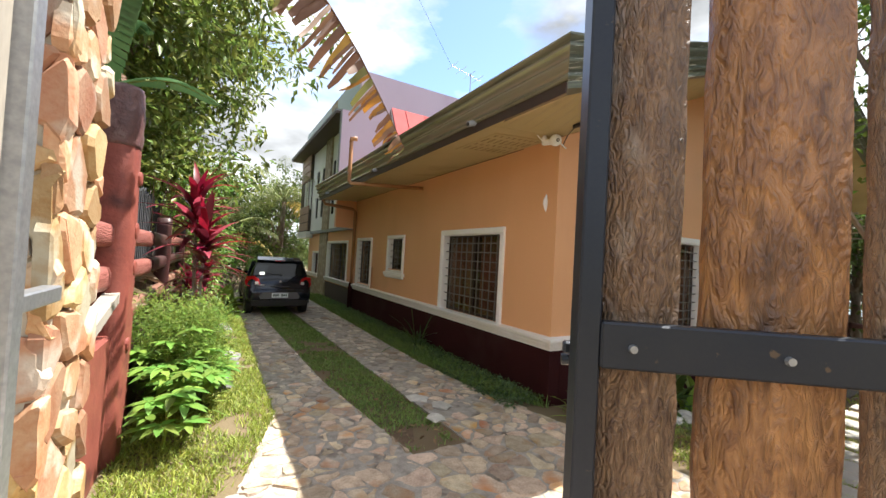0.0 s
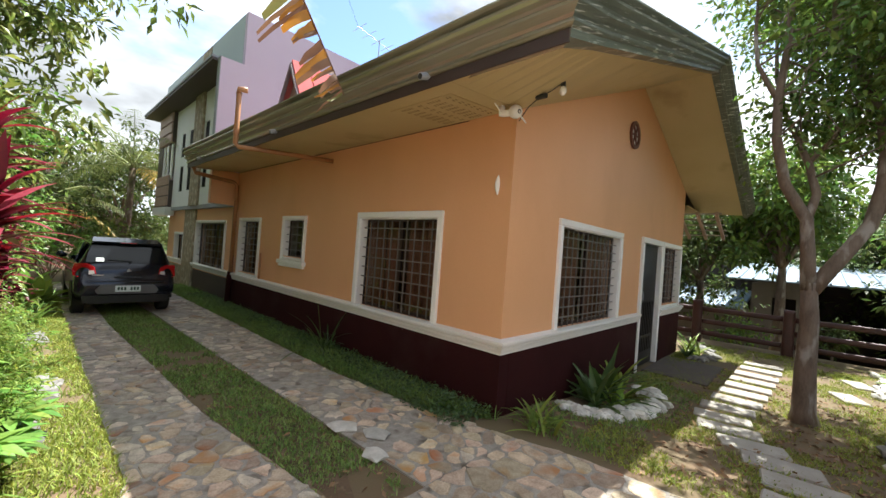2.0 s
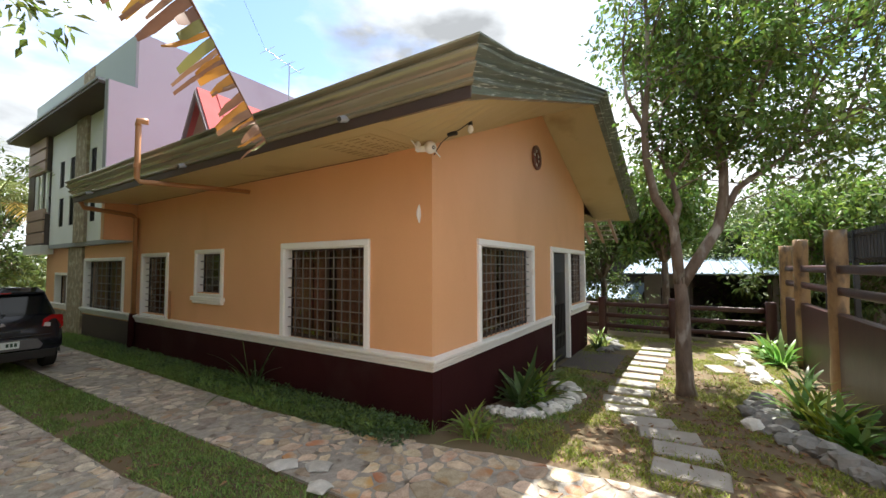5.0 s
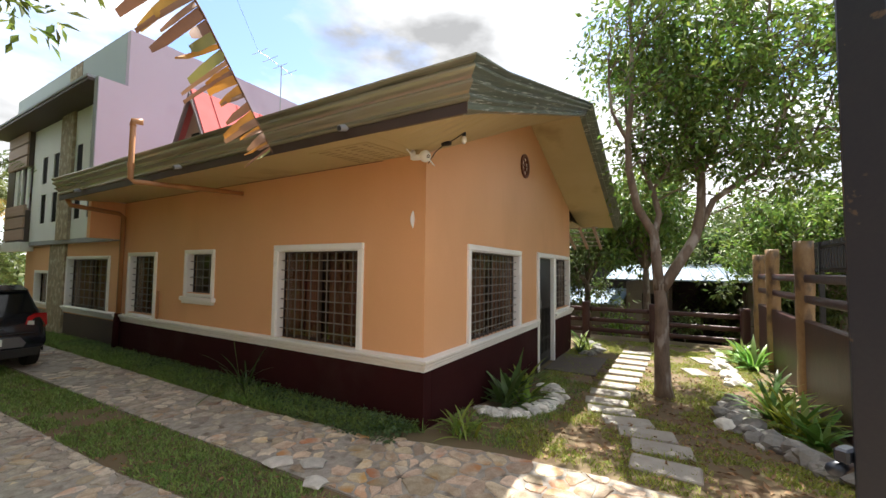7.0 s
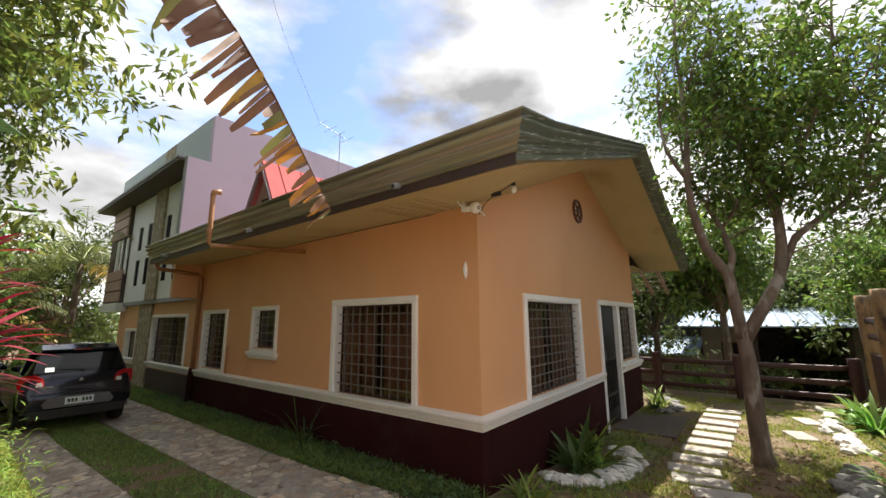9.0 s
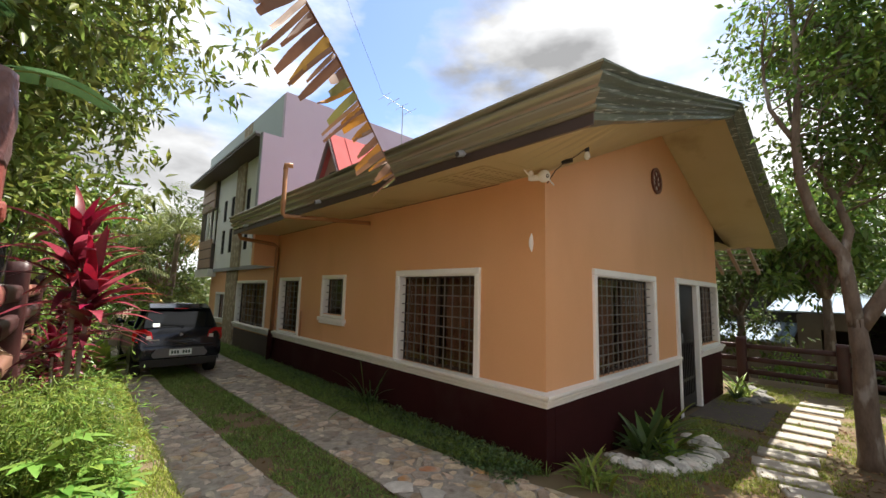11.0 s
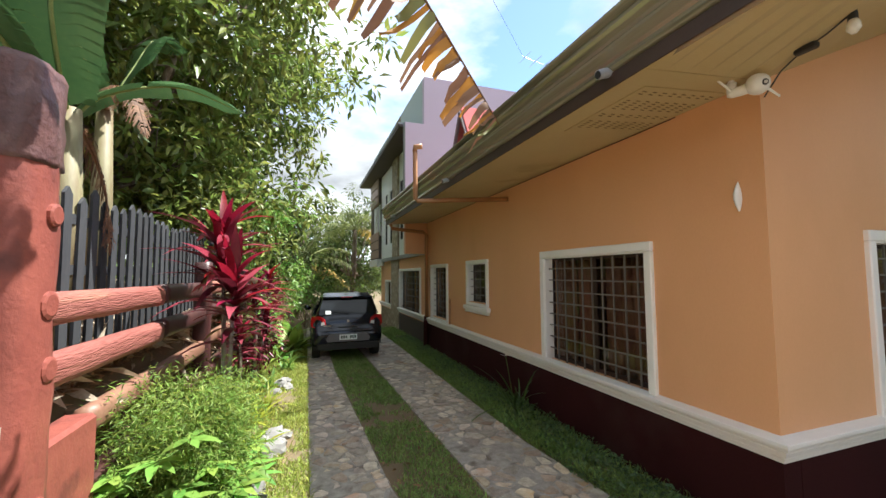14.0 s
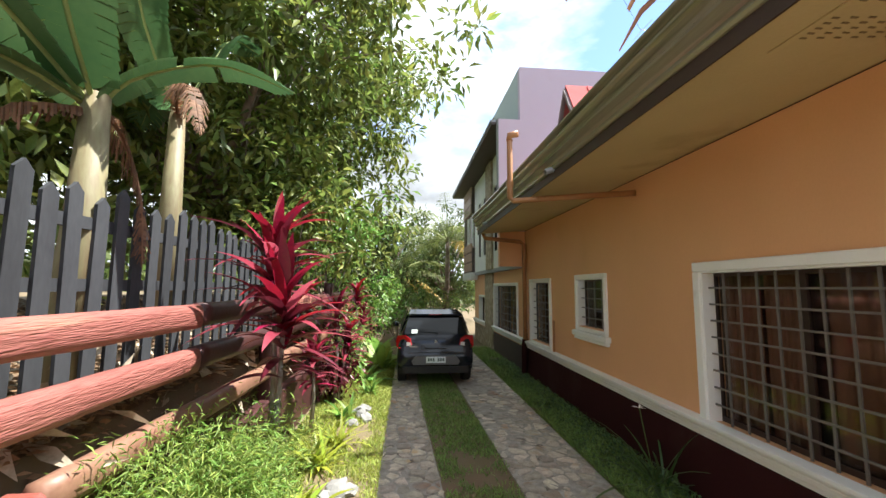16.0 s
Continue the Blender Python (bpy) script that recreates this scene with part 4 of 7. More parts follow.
def tree(name, label, trunk, radius, limbs, seed, leaf, leaf_len, leaf_w, per, bark="bark", clump=0.8, twigs=5, group="", clear=None, stems=(), twist=0.62):
    """A tapered trunk, bent limbs with twigs, and a crown of leaf bunches round the limbs' ends."""
    r = rng(seed)
    ob = thing(name, label, "tree", group)
    n = len(trunk)
    bm = bmesh.new()
    tube(bm, trunk, [radius * (1.35 if i == 0 else 1 - 0.5 * i / n) for i in range(n)], 10)
    part("trunk", bm, M[bark], ob, smooth=True)
    cc, rr = [], []
    forks = {tuple(st) for st, _, _ in limbs if not isinstance(st, int)}
    for start, end, rad in limbs:
        fork = tuple(end) in forks
        s, e = Vector(trunk[start] if isinstance(start, int) else start), Vector(end)
        span = (e - s).length
        ctrl = s.lerp(e, 0.5) + Vector(r.normal(size=3)) * 0.07 * span + Vector((0, 0, 0.1 * span))
        bend = [s * (1 - f) ** 2 + ctrl * 2 * f * (1 - f) + e * f * f + Vector(r.normal(size=3)) * 0.012 * span * math.sin(math.pi * f) for f in (0, 0.16, 0.33, 0.5, 0.66, 0.83, 1)]
        mid1, mid2 = bend[2], bend[4]
        thin = 0.62 if fork else 0.15
        bm = bmesh.new()
        tube(bm, bend, [rad * (1 - (1 - thin) * k / 6) for k in range(7)], 8)
        for k in range(0 if fork else twigs):
            f = r.uniform(0.35, 1.0)
            o = (mid1.lerp(mid2, (f - 0.35) / 0.35) if f < 0.7 else mid2.lerp(e, (f - 0.7) / 0.3))
            d = Vector(r.normal(size=3)) * clump * 0.75 + (e - s).normalized() * clump * 0.3
            q = o + d
            if clear and not clear(q):
                continue
            tube(bm, [o, o.lerp(q, 0.5) + Vector(r.normal(size=3)) * 0.06, q], [rad * 0.26, rad * 0.17, 0.006], 4, cap=False)
            cc.append(tuple(q))
            rr.append(clump * r.uniform(0.55, 1.0))
        if not fork:
            cc.append(tuple(e))
            rr.append(clump)
        part("limb", bm, M[bark], ob, smooth=True)
    for pts, r0, r1, leafy in stems:
        pts = [Vector(q) for q in pts]
        m = len(pts)
        bm = tube(bmesh.new(), pts, [r0 + (r1 - r0) * k / (m - 1) for k in range(m)], 9)
        for a, b in zip(pts, pts[1:]):
            for k in range(twigs):
                o = a.lerp(b, r.random())
                q = o + Vector((r.normal() * clump * twist, r.normal() * clump * twist, r.normal() * clump * 0.55 + 0.05))
                if q.z < leafy or (clear and not clear(q)):
                    continue
                tube(bm, [o, o.lerp(q, 0.5) + Vector(r.normal(size=3)) * 0.07, q], [r1 * 0.6 + 0.006, 0.01, 0.004], 4, cap=False)
                cc.append(tuple(q))
                rr.append(clump * r.uniform(0.3, 0.75))
        part("limb", bm, M[bark], ob, smooth=True)
    p, d = clumps(r, cc, rr, per)
    part("crown", leaves_mesh("crown", p, d, leaf_len, leaf_w, M[leaf], seed), None, ob)
    return ob


# ---- trees ----
# the tree in the yard
tree("shade_tree", "slender grey-barked shade tree with several forked stems and airy green crown", [(7.1, 1.0, -0.4), (7.09, 1.02, -0.15), (7.09, 1.03, 0.4), (7.08, 1.02, 1.0), (7.07, 1.05, 1.5)], 0.14, [],
     11, "leaf_tree", 0.125, 0.06, 9, clump=0.8, twigs=8, twist=0.85, clear=lambda q: q.z > 2.8 and q.y < (0.62 + 0.18 * (q.x + 0.2) if q.z > 5.3 else 0.72 + 0.085 * q.x),
     stems=[([(7.07, 1.05, 1.4), (7.05, 1.08, 1.9), (7.03, 1.11, 2.31), (6.88, 1.34, 2.75), (6.81, 1.45, 3.36), (6.78, 1.46, 3.87), (6.8, 1.4, 4.54), (6.8, 1.38, 5.24), (6.78, 1.4, 6.2), (6.85, 1.3, 7.3)], 0.085, 0.02, 3.5),
            ([(6.79, 1.46, 3.85), (6.76, 1.58, 4.1), (6.8, 1.7, 4.4), (6.85, 1.75, 4.85), (6.9, 1.75, 5.4), (7.0, 1.65, 6.0)], 0.035, 0.012, 4.3),
            ([(7.03, 1.11, 2.3), (7.15, 1.03, 2.65), (7.25, 1.12, 3.05), (7.4, 1.25, 3.45), (7.5, 1.4, 3.85), (7.7, 1.55, 4.5), (8.0, 1.6, 5.3), (8.3, 1.5, 6.2)], 0.055, 0.016, 3.3),
            ([(7.27, 1.13, 3.1), (7.4, 0.85, 3.5), (7.6, 0.7, 3.9), (8.0, 0.6, 4.6), (8.5, 0.5, 5.3)], 0.03, 0.01, 3.4),
            ([(7.09, 1.02, 1.4), (7.25, 0.75, 1.87), (7.39, 0.52, 2.28), (7.44, 0.43, 2.79), (7.45, 0.42, 3.26), (7.41, 0.49, 3.67), (7.34, 0.61, 4.04), (7.23, 0.79, 4.39), (7.12, 0.96, 4.84), (7.1, 0.98, 5.5), (7.05, 0.9, 6.5), (7.1, 0.8, 7.4)], 0.09, 0.02, 3.4),
            ([(7.41, 0.49, 2.35), (7.5, 0.26, 2.88), (7.6, -0.05, 3.13), (7.7, -0.36, 3.33), (7.75, -0.52, 3.75), (7.82, -0.74, 4.3), (7.85, -0.9, 4.95), (7.9, -1.1, 5.9)], 0.055, 0.014, 3.0),
            ([(7.76, -0.55, 3.65), (7.95, -1.05, 3.85), (8.1, -1.45, 4.0), (8.3, -1.9, 4.3)], 0.025, 0.01, 3.0),
            ([(8.0, -1.12, 3.9), (8.1, -1.4, 4.6), (8.15, -1.6, 5.2), (8.2, -1.7, 5.9)], 0.02, 0.008, 3.4),
            ([(7.2, 0.84, 4.5), (7.25, 0.6, 5.1), (7.3, 0.3, 5.3), (7.35, 0.0, 5.8), (7.4, -0.4, 6.6)], 0.03, 0.01, 4.5),
            ([(7.45, 0.42, 3.3), (7.3, 0.1, 4.0), (7.1, -0.2, 4.7), (6.9, -0.4, 5.4), (6.8, -0.5, 6.3)], 0.035, 0.012, 3.7),
            ([(7.82, -0.74, 4.3), (7.6, -1.2, 5.0), (7.5, -1.6, 5.7), (7.4, -1.9, 6.5)], 0.025, 0.01, 4.5),
            # three assumed outer limbs, added so that the crown shades the yard round the trunk
            ([(8.0, 1.6, 5.3), (8.7, 1.4, 5.7), (9.5, 1.1, 6.0), (10.3, 0.9, 6.2)], 0.02, 0.008, 4.9),
            ([(8.0, 0.6, 4.6), (8.9, 0.4, 5.2), (9.8, 0.3, 5.7), (10.7, 0.2, 6.0)], 0.022, 0.008, 4.8),
            ([(7.85, -0.9, 4.95), (8.7, -0.8, 5.4), (9.6, -0.7, 5.7), (10.4, -0.6, 6.0)], 0.022, 0.008, 4.8)])
# mango trees behind the drive's fence
for k, (bx, by, seed) in enumerate(((-2.6, 9.2, 21), (-4.6, 6.4, 22), (-2.4, 13.0, 23))):
    r0 = rng(seed)
    limbs = []
    for i in range(18):
        a, h = i * 2.4, 3.4 + 4.6 * ((i * 0.37) % 1.0)
        w = 2.5 * math.sin(0.4 + 0.55 * (h - 2.5) / 2.4)
        limbs.append((3, (bx + math.cos(a) * w, by + math.sin(a) * w, h), 0.08))
    tree("mango_tree", "large mango tree with dense olive-green foliage", [(bx, by, 0.9), (bx + 0.1, by, 1.8), (bx, by + 0.1, 2.6), (bx + 0.05, by, 3.1)], 0.2, limbs, seed, "leaf_mango", 0.25, 0.088, 12, clump=0.95, twigs=7, group="mango trees behind the fence")
# trees beyond the far fence and along the right
for bx, by, hh, sp, seed, lf in ((15.2, 3.6, 5.6, 1.7, 31, "leaf_far"), (14.6, 1.6, 6.2, 1.5, 145, "leaf_tree"), (13.8, -2.2, 4.4, 1.4, 147, "leaf_tree"), (19.5, -3.2, 6.2, 2.6, 32, "leaf_far"), (26, 3.0, 7.5, 3.6, 33, "leaf_far"), (24.0, -7.5, 7.0, 3.6, 34, "leaf_far"), (12.5, -4.6, 3.9, 1.7, 35, "leaf_far"), (16, 8.5, 6.5, 2.6, 36, "leaf_far"), (15.2, -3.4, 4.6, 1.8, 37, "leaf_far"), (23.5, 0.5, 6.6, 2.8, 38, "leaf_far"), (15.0, 5.6, 5.0, 1.8, 39, "leaf_far"), (9.5, -4.6, 3.6, 1.6, 40, "leaf_far"), (23.0, 6.0, 6.0, 2.8, 141, "leaf_far"), (24.5, -2.8, 6.4, 2.8, 142, "leaf_far"), (17.5, -5.0, 5.2, 2.2, 143, "leaf_far"), (13.0, -7.0, 5.0, 2.2, 144, "leaf_far")):
    limbs = [(2, (bx + math.cos(i * 2.4) * sp * (0.4 + 0.6 * ((i * 0.61) % 1)), by + math.sin(i * 2.4) * sp * (0.4 + 0.6 * ((i * 0.61) % 1)), gz(bx, by) + hh * ((0.36 + 0.64 * ((i * 0.37) % 1)) if bx < 16 and by > 2.5 else (0.66 + 0.34 * ((i * 0.37) % 1)) if bx < 16 else (0.26 + 0.74 * ((i * 0.37) % 1)))), 0.07) for i in range(11 if bx < 16 else 15)]
    tree("garden_tree", "leafy garden tree beyond the timber fence", [(bx, by, gz(bx, by) - 0.05), (bx + 0.1, by, gz(bx, by) + hh * 0.25), (bx, by, gz(bx, by) + hh * 0.42)], 0.14, limbs, seed, lf, 0.17 if hh < 6 else 0.24, 0.08 if hh < 6 else 0.11, 14, clump=0.26 * sp + 0.25, twigs=4, group="trees beyond the yard")
# trees behind the car
for bx, by, hh, sp, seed in ((-0.6, 19.5, 5.0, 2.3, 41), (3.0, 24.0, 5.4, 2.8, 42), (-4.2, 19.0, 7.0, 3.0, 43), (0.6, 28, 6.0, 3.4, 44)):
    limbs = [(2, (bx + math.cos(i * 2.4) * sp * (0.4 + 0.6 * ((i * 0.61) % 1)), by + math.sin(i * 2.4) * sp * (0.4 + 0.6 * ((i * 0.61) % 1)), hh * (0.3 + 0.7 * ((i * 0.37) % 1))), 0.07) for i in range(12)]
    tree("garden_tree", "leafy tree at the end of the drive", [(bx, by, gz(bx, by) - 0.05), (bx + 0.1, by, hh * 0.2), (bx, by, hh * 0.3)], 0.14, limbs, seed, "leaf_far", 0.26, 0.1, 10, clump=0.85, twigs=4, group="trees at the end of the drive")


def far_woods():
    r = rng(77)
    pts, dirs = [], []
    for k in range(170):
        a = 2 * math.pi * k / 170
        R = r.uniform(34, 60) if abs(a - math.pi) > 0.9 else r.uniform(20, 30)
        c = np.array((R * math.cos(a) + 2, R * math.sin(a) + 6, 0.0))
        h = r.uniform(3.0, 7.5)
        m = 230
        q = c + np.stack((r.normal(size=m) * 3.0, r.normal(size=m) * 3.0, np.abs(r.normal(size=m)) * h * 0.45 - 0.8), 1)
        keep = np.hypot(q[:, 0] - 2, q[:, 1] - 6) > 16
        pts.append(q[keep])
        dirs.append((r.normal(size=(m, 3)) + np.array((0, 0, -0.2)))[keep])
    return tagged(new("woodland", leaves_mesh("woodland", np.concatenate(pts), np.concatenate(dirs), 1.1, 0.6, M["leaf_far"], 5)), "distant green woodland", "woods", kind="stuff")


far_woods()


# ---- palms and bananas ----
def frond(ob, root, azim, length, lift, droop, mat_name, seed, leaflet=0.42, dense=34):
    r = rng(seed)
    d = Vector((math.cos(azim) * math.cos(lift), math.sin(azim) * math.cos(lift), math.sin(lift)))
    p = Vector(root)
    pts = [p.copy()]
    n = 14
    for k in range(n):
        p = p + d * length / n
        d = (d + Vector((0, 0, -droop / n))).normalized()
        pts.append(p.copy())
    bm = tube(bmesh.new(), pts, [0.022 * (1 - k / (n + 1)) + 0.003 for k in range(n + 1)], 5)
    fr = part("frond", bm, M["banana_rib"], ob, smooth=True)
    roots, dirs, lens, wid = [], [], [], []
    for k in range(dense):
        f = 0.12 + 0.88 * k / dense
        i = min(int(f * n), n - 1)
        q = pts[i].lerp(pts[i + 1], f * n - i)
        t = (pts[i + 1] - pts[i]).normalized()
        s = t.cross(Vector((0, 0, 1)))
        s = s.normalized() if s.length > 1e-3 else Vector((1, 0, 0))
        for sg in (-1, 1):
            roots.append(q)
            dirs.append(s * sg + t * 0.55 + Vector((0, 0, -0.25 + r.uniform(-0.2, 0.2))))
            lens.append(leaflet * (math.sin(math.pi * (0.15 + 0.8 * f)) * 0.8 + 0.25) * r.uniform(0.85, 1.1))
            wid.append(0.032)
    part("leaflet_fan", blade_mesh("leaflet_fan", roots, dirs, lens, wid, M[mat_name], droop=0.9, segs=3, seed=seed), None, fr)


def coconut(base, h, n, seed, size):
    r = rng(seed)
    ob = thing("coconut_palm", "coconut palm with arching green and yellowing fronds", "palm", "palms at the end of the drive")
    top = Vector(base) + Vector((0.2, -0.2, h))
    part("trunk", tube(bmesh.new(), [base, Vector(base).lerp(top, 0.5) + Vector((0.08, 0, 0)), top], [0.13, 0.1, 0.09], 9), M["bark"], ob, smooth=True)
    for k in range(n):
        frond(ob, top, k * 2.4 + r.uniform(-0.2, 0.2), size * r.uniform(0.85, 1.1), 0.15 + 1.05 * (k / n), 1.5, "palm_yellow" if k in (0, 3) else "palm", seed * 50 + k, leaflet=0.6)


coconut((2.35, 18.6, -0.05), 3.7, 16, 3, 3.1)
coconut((0.2, 20.5, -0.05), 2.2, 12, 4, 2.8)


def banana_leaf(ob, pts, width, mat_name="banana", torn=0.035, seed=0, rib=0.016):
    """A broad leaf along a bent midrib, its blade torn across into strips that hang."""
    r = rng(seed)
    pts = [Vector(p) for p in pts]
    n = 40 if mat_name == "banana" else 110
    fine = []
    for k in range(n + 1):
        f = k / n * (len(pts) - 1)
        i = min(int(f), len(pts) - 2)
        a, b = pts[max(i - 1, 0)], pts[i]
        c, d = pts[i + 1], pts[min(i + 2, len(pts) - 1)]
        t = f - i
        fine.append(0.5 * ((2 * b) + (c - a) * t + (2 * a - 5 * b + 4 * c - d) * t * t + (3 * b - a - 3 * c + d) * t ** 3))
    lf = part("leaf", tube(bmesh.new(), fine[::n // 10][:11], [rib * (1.1 - k / 11) for k in range(len(fine[::n // 10][:11]))], 6), M["banana_rib"] if mat_name == "banana" else M["leaf_brown"], ob, smooth=True)
    verts, faces = [], []
    k = 4
    while mat_name == "strips" and k < n - 1:
        wide = int(r.integers(1, 3))
        j = min(k + wide, n - 1)
        f = k / n
        t = (fine[j] - fine[k - 1]).normalized()
        s = t.cross(Vector((0, 0, 1))).normalized()
        down = t.cross(s)
        down = (down if down.z < 0 else -down) + Vector((0, 0, -0.22)) + s * r.normal() * 0.22 + t * r.uniform(-0.05, 0.3)
        w = width * (0.55 + 0.6 * math.sin(math.pi * min(f + 0.12, 1.0))) * r.uniform(0.6, 1.2) * (1.0 if f < 0.9 else 0.75)
        edge = (fine[j] - fine[k]) * 0.97
        b = len(verts)
        for g, nar, bend in ((0.0, 1.0, 0.0), (0.35, 0.95, 0.02), (0.7, 0.85, -0.01), (1.0, r.uniform(0.25, 0.7), -0.05)):
            c = fine[k] + down * w * g + s * bend * (1 if r.random() < 0.5 else -1) + edge * (1 - nar) * 0.5
            verts += [tuple(c), tuple(c + edge * nar * 0.5 + s * 0.012 * r.normal()), tuple(c + edge * nar)]
        for q in range(3):
            for h in (0, 1):
                o = b + 3 * q + h
                faces.append((o, o + 1, o + 4, o + 3))
        k = j + (1 if r.random() < 0.12 else 0)
    for sg in (-1, 1) if mat_name != "strips" else ():
        for k in range(3, n):
            f = k / n
            t = (fine[k + 1] - fine[k - 1]).normalized() if k < n else (fine[k] - fine[k - 1]).normalized()
            s = t.cross(Vector((0, 0, 1))).normalized() * sg
            w = width * math.sin(math.pi * min(f * 0.93 + 0.05, 1.0)) ** 0.55
            if r.random() < (torn if mat_name == "banana" else 0.12):
                continue
            if mat_name != "banana":
                w *= r.uniform(0.65, 1.2)
            if f > 0.86:
                w *= max(0.0, (1 - f) / 0.14)
            hang = 0.2 + 0.09 * math.sin(k * 0.45 + seed) if mat_name == "banana" else r.uniform(0.5, 1.6)
            tip = s * w + t * w * 0.25 + Vector((0, 0, -hang * w))
            half = s * w * 0.5 + t * w * 0.1 + Vector((0, 0, 0.06 * w))
            b = len(verts)
            nx = fine[k] + (fine[min(k + 1, n)] - fine[k]) * 1.0
            verts += [tuple(fine[k]), tuple(fine[k] + half), tuple(fine[k] + tip), tuple(nx), tuple(nx + half), tuple(nx + tip * (1.0 if mat_name == "banana" else 0.9))]
            faces += [(b, b + 1, b + 4, b + 3), (b + 1, b + 2, b + 5, b + 4)]
    part("blade", raw("blade", verts, faces, M[mat_name], True), None, lf)
    return lf


def banana(base, h, leaves, seed, label="banana plant with broad torn leaves"):
    ob = thing("banana_plant", label, "banana plant", "banana plants behind the fence")
    b = Vector(base)
    part("stem", tube(bmesh.new(), [b, b + Vector((0.05, 0, h * 0.5)), b + Vector((0.02, 0.05, h))], [0.13, 0.1, 0.07], 10), M["pseudostem"], ob, smooth=True)
    for k, (pts, w, m) in enumerate(leaves):
        banana_leaf(ob, [b + Vector((0.02, 0.05, h - 0.1))] + [Vector(p) for p in pts], w, m, seed=seed + k)
    return ob


banana((-1.05, 5.0, 1.2), 1.75, [(((-0.85, 5.1, 3.1), (-0.42, 5.25, 3.3), (0.05, 5.4, 3.2)), 0.17, "banana"), (((-0.95, 4.6, 3.5), (-0.78, 4.3, 4.3), (-0.7, 4.1, 4.9)), 0.3, "banana"),
                               (((-1.3, 4.4, 3.4), (-1.5, 3.6, 3.6), (-1.6, 3.0, 3.2)), 0.28, "banana"), (((-1.3, 4.7, 3.0), (-1.55, 4.5, 2.8), (-1.7, 4.3, 2.3)), 0.2, "banana"),
                               (((-1.0, 5.2, 2.8), (-0.9, 5.3, 2.4), (-0.85, 5.3, 1.9)), 0.1, "leaf_brown"), (((-1.2, 4.7, 2.7), (-1.3, 4.6, 2.3), (-1.32, 4.6, 1.8)), 0.1, "leaf_brown")], 60)
banana((-1.5, 6.6, 1.3), 2.3, [(((-1.3, 6.8, 4.1), (-1.15, 7.0, 4.6), (-0.95, 7.3, 4.6)), 0.25, "banana"), (((-1.6, 6.2, 4.3), (-1.5, 5.8, 5.0), (-1.2, 5.2, 5.4)), 0.28, "banana"),
                               (((-1.3, 6.3, 3.6), (-1.0, 6.0, 3.5), (-0.8, 5.8, 3.0)), 0.12, "leaf_brown"), (((-1.9, 7.2, 4.0), (-2.3, 7.6, 4.2), (-2.6, 7.8, 3.8)), 0.28, "banana")], 70)
banana((-1.15, 3.4, 1.1), 2.2, [(((-0.8, 3.5, 3.85), (-0.3, 3.5, 4.2), (0.45, 3.5, 4.0), (1.0, 3.45, 3.42), (1.33, 3.38, 2.88), (1.52, 3.3, 2.5)), 0.36, "strips"),
                               (((-1.6, 3.2, 3.8), (-2.0, 2.9, 4.0), (-2.4, 2.6, 3.6)), 0.26, "banana"), (((-1.0, 3.1, 3.6), (-0.95, 2.7, 3.9), (-1.0, 2.1, 3.7)), 0.24, "banana")], 80,
       "banana plant with one long withered orange-brown leaf")

# ---- rustic fences ----
def rustic_post(bm, x, y, z0, z1, w, seed, square=True):
    """A knotty concrete trunk: a rounded square shaft with lumps and a worn top."""
    r = rng(seed)
    rings = []
    n, sides = 16, 16
    for i in range(n + 1):
        z = z0 + (z1 - z0) * i / n
        ring = []
        for k in range(sides):
            a = 2 * math.pi * k / sides
            c, s = math.cos(a), math.sin(a)
            m = 1.0 / max(abs(c), abs(s)) if square else 1.0
            m = min(m, 1.22)
            q = w * m * (1 + 0.11 * noise.noise((c * 1.7 + seed, s * 1.7, z * 3.5)) + 0.05 * noise.noise((c * 5, s * 5 + seed, z * 11)) + (0.0 if square else 0.16 * noise.noise((c * 2.6, s * 2.6 + seed, z * 1.1))))
            top = 0.0 if i < n else 0.03 * noise.noise((c * 2, s * 2, seed))
            ring.append(bm.verts.new((x + c * q, y + s * q, z + top)))
        rings.append(ring)
    for a, b in zip(rings, rings[1:]):
        for k in range(sides):
            bm.faces.new((a[k], a[(k + 1) % sides], b[(k + 1) % sides], b[k]))
    bm.faces.new(rings[-1]), bm.faces.new(rings[0][::-1])
    return bm


def rustic_rail(p, q, rad, seed, squash=1.0):
    """A log-like concrete rail from p to q, with swellings and flattened sides."""
    bm = bmesh.new()
    p, q = Vector(p), Vector(q)
    d = (q - p).normalized()
    s = d.cross(Vector((0, 0, 1))).normalized()
    u = s.cross(d)
    rings = []
    n, sides = max(8, int((q - p).length * 9)), 14
    for i in range(n + 1):
        c = p.lerp(q, i / n)
        ring = []
        for k in range(sides):
            a = 2 * math.pi * k / sides
            m = min(1.0 / max(abs(math.cos(a)), abs(math.sin(a))), 1.16)
            rr = rad * m * (1 + 0.07 * noise.noise((i * 0.33 + seed, math.cos(a) * 1.3, math.sin(a) * 1.3)))
            ring.append(bm.verts.new(c + s * math.cos(a) * rr * squash + u * math.sin(a) * rr))
        rings.append(ring)
    for a, b in zip(rings, rings[1:]):
        for k in range(sides):
            bm.faces.new((a[k], a[(k + 1) % sides], b[(k + 1) % sides], b[k]))
    bm.faces.new(rings[0][::-1]), bm.faces.new(rings[-1])
    bmesh.ops.recalc_face_normals(bm, faces=bm.faces[:])
    return bm


